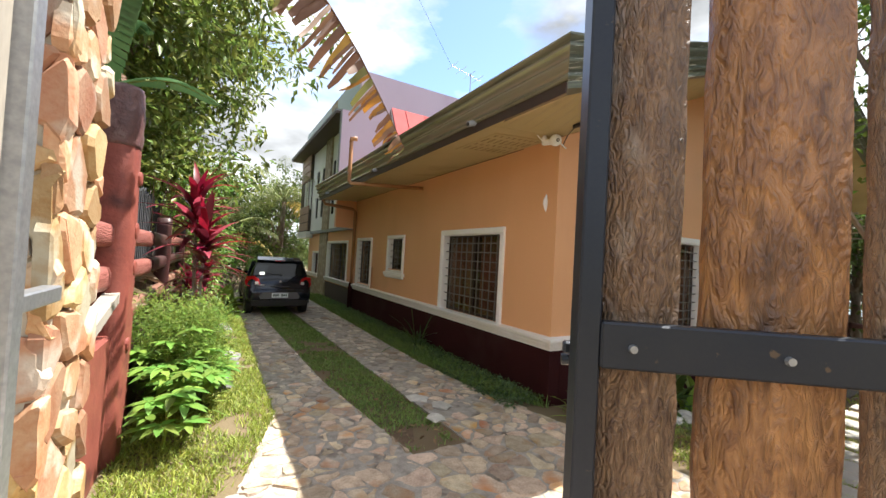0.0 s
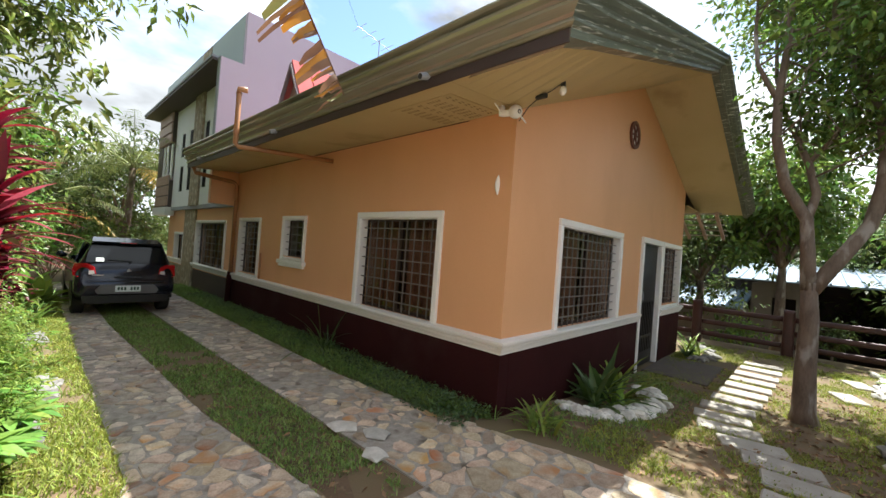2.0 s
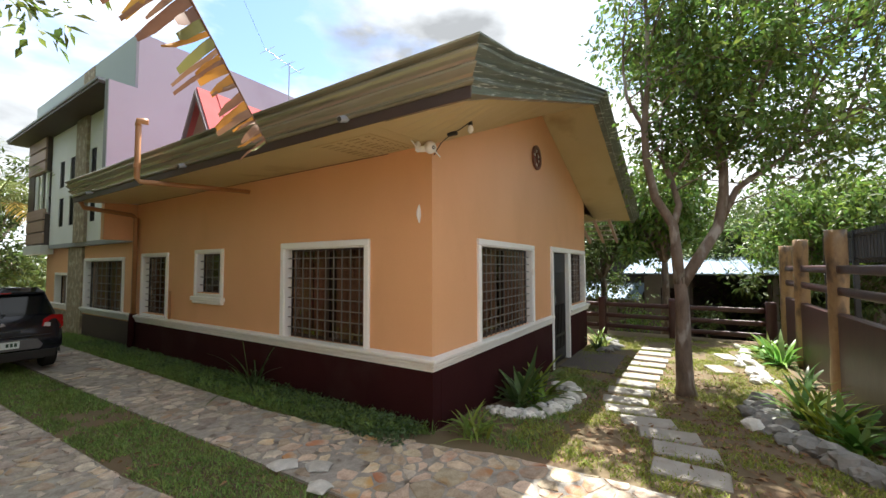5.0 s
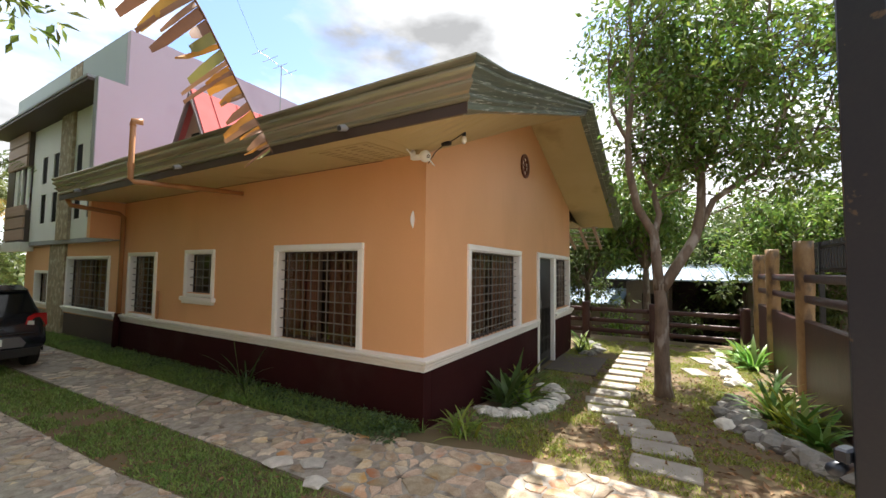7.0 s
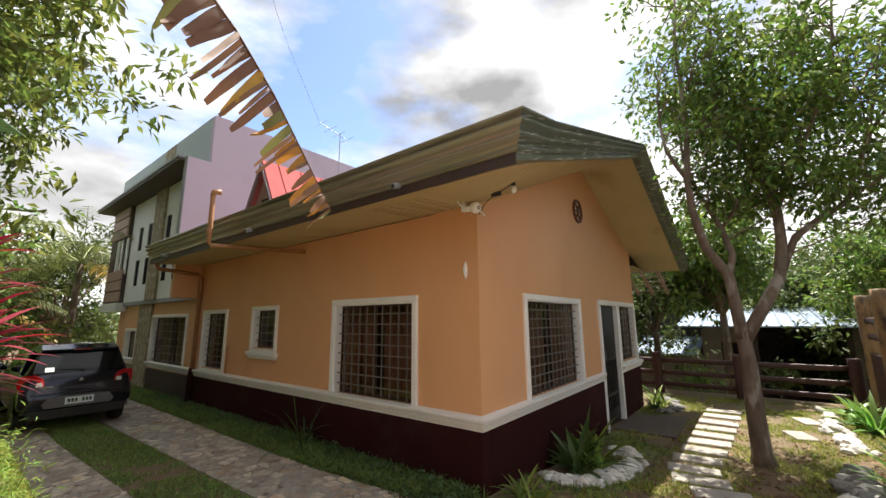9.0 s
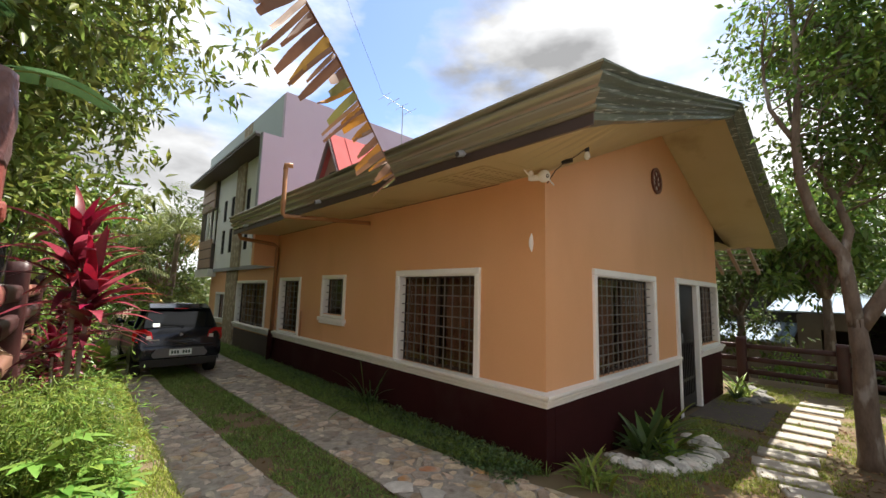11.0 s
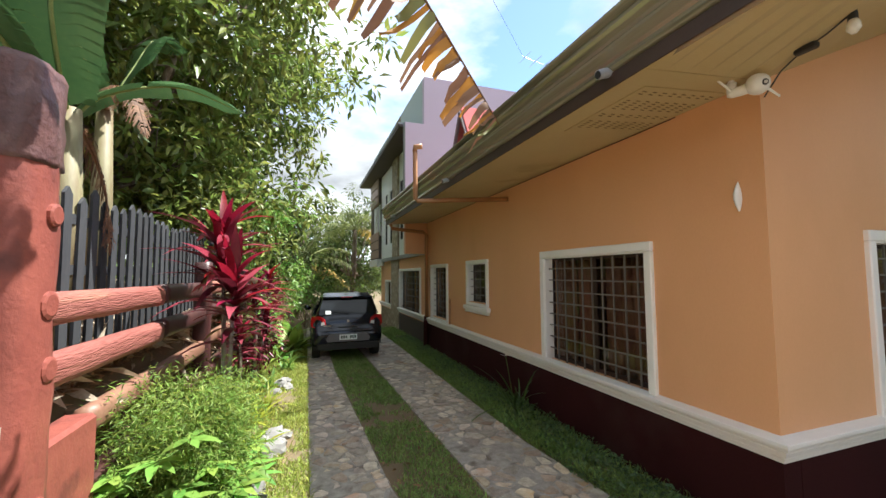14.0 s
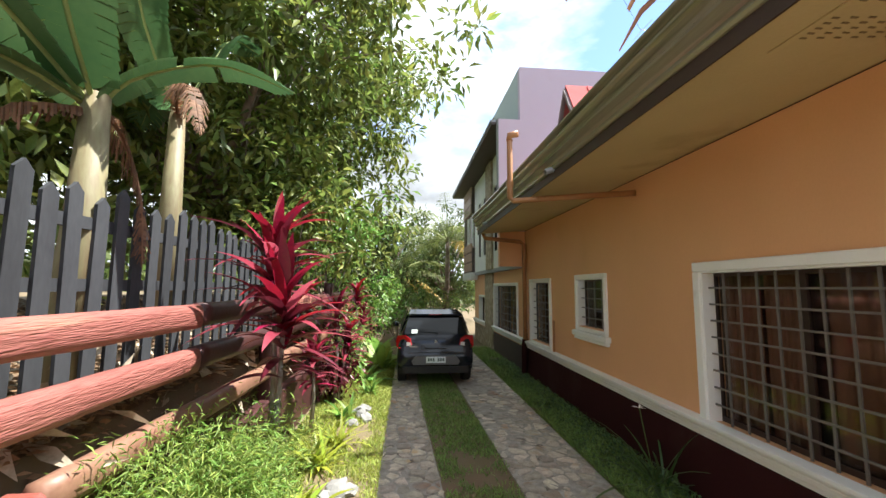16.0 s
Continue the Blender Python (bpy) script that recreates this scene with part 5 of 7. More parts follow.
FX = -0.56
fence_l = thing("rustic_fence", "red painted rustic concrete fence shaped like tree trunks and logs", "fence")
for i, (y, top, w, m) in enumerate(((3.62, 2.6, 0.145, "redwood"), (6.95, 1.9, 0.09, "maroonwood"), (10.0, 1.85, 0.08, "maroonwood"), (13.2, 1.8, 0.08, "maroonwood"))):
    p = part("post", rustic_post(bmesh.new(), FX, y, -0.1, top, w, i + 3), M[m], fence_l, "knotty red post with a dark weathered top" if i == 0 else "", smooth=True)
    if i == 0:
        for kx, (dz, dy, rr) in enumerate(((1.62, 0.05, 0.06), (1.35, 0.07, 0.055), (2.0, 0.06, 0.05), (0.8, 0.04, 0.05))):
            part("knot", tube(bmesh.new(), [(FX + 0.12, y + dy - 0.02, dz), (FX + 0.156, y + dy - 0.02, dz), (FX + 0.162, y + dy - 0.02, dz)], [rr, rr, rr * 0.75], 12), M["redwood"], p)
        part("post_top", rustic_post(bmesh.new(), FX, y, 2.2, 2.612, 0.152, 3), M["mauvewood"], p, "dark weathered post top", smooth=True)
k = 0
for y0, y1 in ((2.78, 3.49), (3.74, 5.42), (5.44, 6.88), (7.03, 9.93), (10.07, 13.13)):
    for z, rad in ((1.585, 0.082), (1.29, 0.082)):
        part("rail", rustic_rail((FX, y0, z), (FX, y1, z - 0.01), rad, k, 0.7), M["redrail"] if (y0 < 5.43 or k % 3 == 0) else M["maroonwood"], fence_l, smooth=True)
        k += 1
part("rail", rustic_rail((FX, 4.33, 0.93), (FX, 6.88, 0.9), 0.075, 40, 0.7), M["rail_end"], fence_l, "faded tan log rail", smooth=True)
part("rail", rustic_rail((FX, 7.03, 0.95), (FX, 9.93, 0.93), 0.07, 41, 0.7), M["rail_end"], fence_l, "faded tan log rail", smooth=True)
part("low_wall", boxes((FX - 0.08, FX + 0.08, 2.78, 3.54, -0.05, 0.9), bevel=0.02), M["redwood"], fence_l)
part("low_wall", boxes((FX - 0.08, FX + 0.08, 3.82, 4.3, -0.05, 0.99), bevel=0.02), M["redwood"], fence_l)
part("low_wall", boxes((FX - 0.06, FX + 0.06, 4.31, 13.1, -0.05, 0.62), bevel=0.02), M["maroonwood"], fence_l)
part("plank", raw("plank", [(x, y, z) for y, zz in ((2.85, 0.98), (3.5, 1.12)) for x in (FX + 0.02, FX + 0.11) for z in (zz, zz + 0.07)], [(0, 1, 3, 2), (4, 6, 7, 5), (0, 4, 5, 1), (2, 3, 7, 6), (0, 2, 6, 4), (1, 5, 7, 3)], M["oldwood"]), None, fence_l, "bleached timber plank")

pickets = thing("picket_fence", "weathered dark grey timber picket fence behind the rustic fence", "fence")
r = rng(9)
for i in range(34):
    y = 3.95 + i * 0.165
    t = 2.34 + r.uniform(-0.04, 0.05)
    tl = r.uniform(-0.02, 0.02)
    part("picket", raw("picket", [(x, y + dy + (tl if z > 2 else 0), z) for x in (-0.915, -0.895) for dy, z in ((0, 1.2), (0.095, 1.2), (0.095, t - 0.05), (0.047, t), (0, t - 0.05))],
                       [(0, 4, 3, 2, 1), (5, 6, 7, 8, 9), (0, 1, 6, 5), (1, 2, 7, 6), (2, 3, 8, 7), (3, 4, 9, 8), (4, 0, 5, 9)], M["picket"]), None, pickets)
for z in (1.75, 2.1):
    part("picket_rail", boxes((-0.95, -0.916, 3.9, 9.6, z, z + 0.07)), M["picket"], pickets)
for i in range(5):
    y = 2.8 + i * 0.17
    part("board", boxes((-0.86, -0.84, y, y + 0.16, 1.2, 2.42 + 0.03 * (i % 2))), M["picket"], pickets)

fence_r = thing("rustic_fence", "tan log posts with dark maroon rails and low wall, rustic concrete", "fence")
RY = -0.95
for i, x in enumerate((2.55, 3.9, 5.8, 8.05, 10.3, 11.75)):
    part("post", rustic_post(bmesh.new(), x, RY, gz(x, RY) - 0.1, 2.18 + 0.05 * math.sin(i * 2.3), 0.12, 20 + i, square=False), M["logpost"], fence_r, "tan trunk-like post", smooth=True)
xs = (2.55, 3.9, 5.8, 8.05, 10.3, 11.75, 12.4)
for i, (xa, xb) in enumerate(zip(xs, xs[1:])):
    part("low_wall", boxes((xa + 0.12, xb - 0.12, RY - 0.06, RY + 0.05, -0.42, 0.98 - 0.02 * (i % 2)), bevel=0.02), M["maroonwood"], fence_r)
    for z in (1.3, 1.62):
        part("rail", rustic_rail((xa + 0.1, RY, z), (xb - 0.1, RY, z), 0.062, 60 + i, 0.6), M["maroonwood"], fence_r, smooth=True)
railing = thing("iron_railing", "black iron picket railing on the outer wall", "railing")
for i in range(60):
    x = 2.6 + i * 0.115
    part("bar", boxes((x, x + 0.025, RY - 0.22, RY - 0.195, 1.72, 2.2)), M["iron"], railing)
for z in (1.75, 2.1):
    part("railing_rail", boxes((2.5, 9.55, RY - 0.225, RY - 0.19, z, z + 0.035)), M["iron"], railing)
for x in (2.55, 3.9, 5.8, 8.05, 9.5):
    part("upright", boxes((x - 0.03, x + 0.03, RY - 0.23, RY - 0.17, -0.4, 2.2)), M["iron"], railing)

fence_f = thing("rustic_fence", "dark maroon log rail fence at the end of the yard", "fence")
fy = (3.15, 1.33, -0.75)
for i, y in enumerate(fy):
    part("post", rustic_post(bmesh.new(), 12.45, y, -0.42, 0.78, 0.11, 90 + i), M["maroonwood"], fence_f, smooth=True)
for i, (ya, yb) in enumerate(((3.05, 1.44), (1.22, -0.64), (6.5, 3.26))):
    for z in (0.56, 0.24, -0.06):
        part("rail", rustic_rail((12.45, ya, z), (12.45, yb, z), 0.06, 95 + i, 0.6), M["maroonwood"], fence_f, smooth=True)

# ---- gate ----
gate = thing("gate_leaf", "open gate leaf of rustic brown slabs on a black steel frame", "gate")
G0, GD = Vector((0.725, 0.59, 0)), Vector((0.8, -0.6, 0)).normalized()
GN = Vector((GD.y, -GD.x, 0))


def gate_box(s0, s1, n0, n1, z0, z1, bevel=0.0):
    bm = box(bmesh.new(), s0, s1, n0, n1, z0, z1, bevel)
    m = Matrix(((GD.x, GN.x, 0, G0.x), (GD.y, GN.y, 0, G0.y), (0, 0, 1, 0), (0, 0, 0, 1)))
    bmesh.ops.transform(bm, matrix=m, verts=bm.verts[:])
    bmesh.ops.recalc_face_normals(bm, faces=bm.faces[:])
    return bm


part("end_bar", gate_box(-0.02, 0.022, -0.028, 0.04, 0.06, 2.75, 0.004), M["steel"], gate, "blue-black steel end bar")
for z in (0.2, 1.36, 2.5):
    part("cross_bar", gate_box(0.021, 2.16, 0.012, 0.045, z, z + 0.085, 0.004), M["steel"], gate, "black steel cross bar")
for i in range(8):
    s0, sw = (0.026, 0.142) if i == 0 else (0.215 + (i - 1) * 0.285, 0.237)
    bm = bmesh.new()
    nz, ns = 150, 18
    grid = {}
    for side in (0, 1):
        for a in range(ns + 1):
            for b in range(nz + 1):
                f = a / ns
                s = s0 + sw * f + 0.006 * noise.noise((b * 0.17, i * 3.1, f * 2))
                z = 0.1 + 2.62 * b / nz
                bow = 0.02 * math.sin(math.pi * f) ** 0.6
                warp = noise.noise((f * 1.2 + i * 3, z * 1.6, 5.0)) * 3
                rel = 0.006 * noise.noise((f * 3.5 + i * 7, z * 4.5, side)) + 0.0055 * abs(noise.noise((f * 9 + i * 5 + warp, z * 6 - f * 5 + warp, 2.0))) - 0.003 * abs(noise.noise((f * 16 + i * 5 + warp * 2, z * 14, 9.0)))
                nn = (0.009 - 0.03) if side == 0 else 0.009
                n = nn - (bow + rel if side == 0 else -0.0)
                grid[side, a, b] = bm.verts.new(G0 + GD * s + GN * n + Vector((0, 0, z)))
    for a in range(ns):
        for b in range(nz):
            bm.faces.new((grid[0, a, b], grid[0, a, b + 1], grid[0, a + 1, b + 1], grid[0, a + 1, b]))
    for b in range(nz):
        bm.faces.new((grid[0, 0, b], grid[1, 0, b], grid[1, 0, b + 1], grid[0, 0, b + 1]))
        bm.faces.new((grid[0, ns, b], grid[0, ns, b + 1], grid[1, ns, b + 1], grid[1, ns, b]))
        bm.faces.new((grid[1, 0, b], grid[1, ns, b], grid[1, ns, b + 1], grid[1, 0, b + 1]))
    bmesh.ops.recalc_face_normals(bm, faces=bm.faces[:])
    slab = part("slab", bm, M["gatewood2"] if i % 2 == 0 else M["gatewood"], gate, "carved bark-textured brown slab", smooth=True)
    for z in (0.24, 1.40, 2.54):
        for n0 in (0.045,):
            c = G0 + GD * (s0 + sw * (0.35 if i == 0 else 0.5)) + Vector((0, 0, z))
            part("bolt", tube(bmesh.new(), [c + GN * n0, c + GN * (n0 + 0.008)], [0.0085, 0.007], 8), M["bolt"], slab)
latch = part("latch", gate_box(-0.03, 0.005, -0.05, -0.0285, 1.365, 1.39, 0.004), M["steel"], gate, "slide latch")
part("latch_pin", tube(bmesh.new(), [G0 + GD * -0.03 + GN * -0.05 + Vector((0, 0, 1.35)), G0 + GD * 0.02 + GN * -0.05 + Vector((0, 0, 1.35))], 0.012, 8), M["steel"], latch, smooth=True)

# stone gate pillar and the other gate leaf's edge
pillar = thing("gate_pillar", "gate pillar faced with rough golden and cream stones", "pillar")
PX0, PX1, PY0, PY1 = -0.95, -0.44, 2.12, 2.72
part("core", boxes((PX0 + 0.02, PX1 - 0.02, PY0 + 0.02, PY1 - 0.02, -0.1, 3.1)), M["pale_mortar"], pillar)
r = rng(14)


def clip(poly, a, b, c):
    """The part of a convex polygon with a*x + b*y <= c."""
    out = []
    n = len(poly)
    for i in range(n):
        p, q = poly[i], poly[(i + 1) % n]
        dp, dq = a * p[0] + b * p[1] - c, a * q[0] + b * q[1] - c
        if dp <= 0:
            out.append(p)
        if dp * dq < 0:
            t = dp / (dp - dq)
            out.append((p[0] + (q[0] - p[0]) * t, p[1] + (q[1] - p[1]) * t))
    return out


def cells(region, pts):
    """Voronoi cells of the points inside a convex region."""
    pts = np.asarray(pts)
    out = []
    for i, p in enumerate(pts):
        poly = list(region)
        d = pts - p
        near = np.argsort((d ** 2).sum(1))[1:18]
        for j in near:
            m = (p + pts[j]) / 2
            poly = clip(poly, d[j][0], d[j][1], d[j][0] * m[0] + d[j][1] * m[1])
            if len(poly) < 3:
                break
        if len(poly) >= 3:
            out.append(poly)
    return out


def spread(r, x0, x1, y0, y1, step, jitter=0.5):
    """Scattered points about step apart, over a rectangle."""
    pts = []
    ny = int((y1 - y0) / (step * 0.87)) + 1
    nx = int((x1 - x0) / step) + 1
    for j in range(ny + 1):
        for i in range(nx + 1):
            pts.append((x0 + (i + (0.5 if j % 2 else 0)) * step + r.uniform(-jitter, jitter) * step, y0 + j * step * 0.87 + r.uniform(-jitter, jitter) * step))
    return pts


def piece(poly, gap, h, bevel, place, material, r):
    """One stone: a polygon drawn in by the joint, rounded off, raised and chamfered. place maps (u, v, height) to a point."""
    c = np.mean(poly, axis=0)
    pts = []
    n = len(poly)
    for i in range(n):
        p, q = np.array(poly[i]), np.array(poly[(i + 1) % n])
        for f in (0.2, 0.8):
            pts.append(p + (q - p) * f + r.normal(size=2) * 0.06 * np.linalg.norm(q - p))
    pts = np.array(pts)
    d = np.linalg.norm(pts - c, axis=1, keepdims=True)
    if d.min() < gap * 1.5 or len(pts) < 6:
        return None
    low = c + (pts - c) * (1 - gap / d)
    top = c + (pts - c) * np.clip(1 - (gap + bevel) / d, 0.3, 1)
    m = len(pts)
    tilt = r.normal(size=2) * 0.03
    verts = [place(u, v, -0.03) for u, v in low] + [place(u, v, h * 0.55) for u, v in low] + [place(u, v, h + (u - c[0]) * tilt[0] + (v - c[1]) * tilt[1] + r.normal() * 0.0012) for u, v in top]
    faces = [tuple(range(2 * m, 3 * m))] + [(i, (i + 1) % m, m + (i + 1) % m, m + i) for i in range(m)] + [(m + i, m + (i + 1) % m, 2 * m + (i + 1) % m, 2 * m + i) for i in range(m)]
    return raw("stone", verts, faces, material)


for face in ("x", "y"):
    w0, w1 = (PY0, PY1) if face == "x" else (PX0, PX1)
    for poly in cells([(w0 - 0.02, -0.05), (w1 + 0.02, -0.05), (w1 + 0.02, 3.1), (w0 - 0.02, 3.1)], [(u, v) for u, v in spread(r, w0, w1, 0, 3.1, 0.25, 0.42)]):
        off = r.uniform(0.0, 0.03)
        me = piece(poly, 0.01, 0.02 + off, 0.02, (lambda u, v, h: (PX1 + h - 0.02, u, v)) if face == "x" else (lambda u, v, h: (u, PY0 - h + 0.02, v)), M["pillarstone"], r)
        if me:
            part("stone", me, None, pillar)
leaf2 = thing("gate_leaf", "grey weathered gate leaf folded against the stone pillar", "gate")
part("board", boxes((-0.5, -0.405, 1.0, 1.56, 0.1, 2.7), bevel=0.01), M["oldwood"], leaf2)
part("frame_bar", boxes((-0.45, -0.365, 1.565, 1.64, 0.05, 2.75), bevel=0.006), M["bolt"], leaf2, "galvanised steel frame bar")
part("hinge", boxes((-0.46, -0.4, 1.642, 2.1, 1.3, 1.36), bevel=0.006), M["bolt"], leaf2)

# ---- shed beyond the far fence ----
shed = thing("shed", "open dark shed with a pale blue ribbed metal roof", "shed")


def ribbed(xa, za, xb, zb, y0, y1, n):
    bm = bmesh.new()
    pr = []
    for k in range(n * 2 + 1):
        y = y0 + (y1 - y0) * k / (n * 2)
        for dy, h in ((0, 0), (0.02, 0.05), (0.05, 0.05), (0.07, 0)) if k % 2 == 0 else ((0, 0),):
            pr.append((y + dy, h))
    a = [bm.verts.new((xa, y, za + h)) for y, h in pr]
    b = [bm.verts.new((xb, y, zb + h)) for y, h in pr]
    c = [bm.verts.new((xa, y, za - 0.05)) for y, h in pr]
    for i in range(len(pr) - 1):
        bm.faces.new((a[i], b[i], b[i + 1], a[i + 1]))
        bm.faces.new((a[i], a[i + 1], c[i + 1], c[i]))
    return bm


part("roof", ribbed(16.8, 1.42, 22.0, 2.1, -1.7, 3.1, 13), M["shedroof"], shed, "pale blue ribbed metal roof")
part("roof", ribbed(16.9, 0.4, 21.5, 0.98, 2.6, 5.8, 9), M["shedroof"], shed, "pale blue ribbed metal roof")
part("back_wall", boxes((20.8, 21.0, -1.6, 5.4, -1.7, 1.9)), M["shed"], shed)
part("side_wall", boxes((17.2, 20.8, -1.6, -1.45, -1.7, 1.38)), M["shedwall"], shed)
part("side_wall", boxes((17.2, 20.8, 2.3, 2.45, -1.7, 1.3)), M["shedwall"], shed)
part("front_wall", wall_bm("y", 17.2, 0.12, 0.9, 2.3, -1.7, 1.35, [(1.3, 1.9, 0.1, 0.85)]), M["shedwall"], shed)
for y in (-1.4, 0.85):
    part("post", boxes((17.1, 17.2, y, y + 0.1, -1.7, 1.38)), M["shed"], shed)
part("floor", boxes((17.2, 20.8, -1.45, 5.3, -1.75, -1.5)), M["soil"], shed)
part("front_wall", boxes((17.2, 17.3, 2.5, 5.4, -1.7, 0.38)), M["shedwall"], shed)


# ---- car ----
def car():
    ob = thing("car", "dark grey hatchback parked on the flagstone drive, seen from behind", "car", at=pose(1.43, 9.74, 0.0) @ Matrix.Diagonal((0.88, 0.88, 0.92, 1.0)))
    W = 0.80
    # y, bottom, waist, top, half width, half width of the roof
    S = [(0.0, 0.36, 0.5, 0.6, 0.70, 0.62), (0.03, 0.33, 0.55, 0.66, 0.765, 0.70), (0.08, 0.32, 0.62, 0.93, 0.785, 0.70), (0.14, 0.3, 0.78, 0.985, 0.80, 0.68), (0.30, 0.26, 0.84, 1.2, 0.80, 0.63),
         (0.46, 0.2, 0.87, 1.39, 0.80, 0.55), (0.62, 0.2, 0.88, 1.44, 0.80, 0.55), (1.2, 0.2, 0.88, 1.49, 0.80, 0.555), (1.8, 0.2, 0.87, 1.475, 0.80, 0.55), (2.3, 0.2, 0.86, 1.33, 0.80, 0.585),
         (2.8, 0.2, 0.86, 0.99, 0.80, 0.66), (3.3, 0.2, 0.78, 0.87, 0.78, 0.66), (3.6, 0.22, 0.62, 0.72, 0.73, 0.6), (3.7, 0.28, 0.5, 0.58, 0.62, 0.5)]
    bm = bmesh.new()
    rings = []
    for y, b, wst, t, w, wr in S:
        half = [(0.0, b), (w * 0.86, b), (w * 0.985, b + 0.1), (w, (b + wst) / 2), (w * 0.985, wst), (w * 0.95, wst + min(0.05, (t - wst) * 0.3)), (wr + 0.03, t - min(0.1, (t - wst) * 0.35)), (wr * 0.9, t - 0.02), (0.0, t)]
        ring = [bm.verts.new((x, y, z)) for x, z in half] + [bm.verts.new((-x, y, z)) for x, z in half[-2:0:-1]]
        rings.append(ring)
    n = len(rings[0])
    for a, b in zip(rings, rings[1:]):
        for k in range(n):
            bm.faces.new((a[k], a[(k + 1) % n], b[(k + 1) % n], b[k]))
    bm.faces.new(rings[0]), bm.faces.new(rings[-1][::-1])
    bmesh.ops.recalc_face_normals(bm, faces=bm.faces[:])
    body = part("body", bm, M["carpaint"], ob, smooth=True)
    sub = body.modifiers.new("smooth", "SUBSURF")
    sub.levels = sub.render_levels = 2

    def panel(name, pts, m, parent, label="", thick=0.012):
        me = raw(name, pts, [tuple(range(len(pts)))], m)
        o = part(name, me, None, parent, label)
        so = o.modifiers.new("thick", "SOLIDIFY")
        so.thickness, so.offset = thick, 0
        return o
    panel("rear_window", [(-0.645, 0.152, 1.0), (0.645, 0.152, 1.0), (0.625, 0.235, 1.13), (0.55, 0.40, 1.36), (-0.55, 0.40, 1.36), (-0.625, 0.235, 1.13)], M["carglass"], ob, "dark tinted rear window")
    panel("spoiler", [(-0.56, 0.33, 1.375), (0.56, 0.33, 1.375), (0.53, 0.64, 1.45), (-0.53, 0.64, 1.45)], M["carpaint"], ob, "roof spoiler", thick=0.035)
    panel("brake_light", [(-0.13, 0.322, 1.372), (0.13, 0.322, 1.372), (0.13, 0.326, 1.385), (-0.13, 0.326, 1.385)], M["taillight"], ob, "red high brake light", thick=0.01)
    for s in (-1, 1):
        panel("side_window", [(s * 0.775, 0.55, 0.97), (s * 0.77, 1.35, 0.97), (s * 0.64, 1.35, 1.40), (s * 0.645, 0.75, 1.37)], M["carglass"], ob)
        panel("side_window", [(s * 0.775, 1.4, 0.97), (s * 0.77, 2.45, 0.96), (s * 0.64, 2.05, 1.36), (s * 0.64, 1.4, 1.40)], M["carglass"], ob)
        lamp = panel("tail_light", [(s * 0.745, 0.088, 0.74), (s * 0.49, 0.058, 0.80), (s * 0.53, 0.085, 0.93), (s * 0.63, 0.11, 0.985), (s * 0.79, 0.2, 0.97), (s * 0.815, 0.24, 0.86), (s * 0.805, 0.2, 0.76)], M["taillight"], ob, "red tail light", thick=0.035)
        panel("reversing_lens", [(s * 0.6, 0.046, 0.785), (s * 0.51, 0.038, 0.80), (s * 0.525, 0.05, 0.86), (s * 0.6, 0.06, 0.855)], M["clearlens"], lamp, "clear lens", thick=0.02)
        part("mirror", tube(bmesh.new(), [(s * 0.8, 2.25, 1.0), (s * 0.9, 2.25, 1.03), (s * 0.96, 2.27, 1.03)], [0.03, 0.07, 0.05], 8), M["carpaint"], ob, smooth=True)
        for yy in (0.62, 3.0):
            wh = part("wheel", tube(bmesh.new(), [(s * 0.60, yy, 0.285), (s * 0.62, yy, 0.285), (s * 0.765, yy, 0.285), (s * 0.785, yy, 0.285)], [0.26, 0.285, 0.285, 0.26], 26), M["rubber"], ob, "black tyre", smooth=False)
            part("rim", tube(bmesh.new(), [(s * 0.78, yy, 0.285), (s * 0.792, yy, 0.285)], [0.18, 0.15], 20), M["alloy"], wh)
            panel("arch", [(s * 0.803, yy + 0.34 * math.cos(a), 0.285 + 0.34 * math.sin(a)) for a in (math.pi * k / 14 for k in range(15))] + [(s * 0.803, yy - 0.29, 0.285), (s * 0.803, yy + 0.29, 0.285)], M["plastic"], ob, thick=0.004)
    panel("bumper_recess", [(-0.46, -0.014, 0.43), (0.46, -0.014, 0.43), (0.5, -0.012, 0.5), (0.42, -0.008, 0.6), (-0.42, -0.008, 0.6), (-0.5, -0.012, 0.5)], M["bumper_grey"], ob, "grey bumper insert", thick=0.01)
    panel("lower_bumper", [(-0.66, 0.005, 0.27), (0.66, 0.005, 0.27), (0.68, 0.0, 0.40), (-0.68, 0.0, 0.40)], M["plastic"], ob, "black lower bumper", thick=0.03)
    panel("tailgate_seam", [(-0.6, 0.012, 0.655), (0.6, 0.012, 0.655), (0.6, 0.014, 0.667), (-0.6, 0.014, 0.667)], M["plastic"], ob, thick=0.008)
    plate = panel("number_plate", [(-0.2, -0.028, 0.47), (0.2, -0.028, 0.47), (0.2, -0.022, 0.585), (-0.2, -0.022, 0.585)], M["plate"], ob, "white number plate with dark marks", thick=0.008)
    for i in range(7):
        x = -0.165 + i * 0.05
        if i != 3:
            part("plate_mark", boxes((x, x + 0.034, -0.034, -0.032, 0.5, 0.56)), M["ink"], plate)
    part("badge", tube(bmesh.new(), [(0, 0.062, 0.865), (0, 0.045, 0.865)], [0.045, 0.04], 3), M["alloy"], ob, "small chrome badge")
    part("gate_handle", boxes((-0.22, 0.22, 0.025, 0.06, 0.725, 0.75), bevel=0.006), M["plastic"], ob)
    part("badge", boxes((-0.55, -0.38, 0.035, 0.06, 0.765, 0.785)), M["alloy"], ob, "small chrome lettering bar")
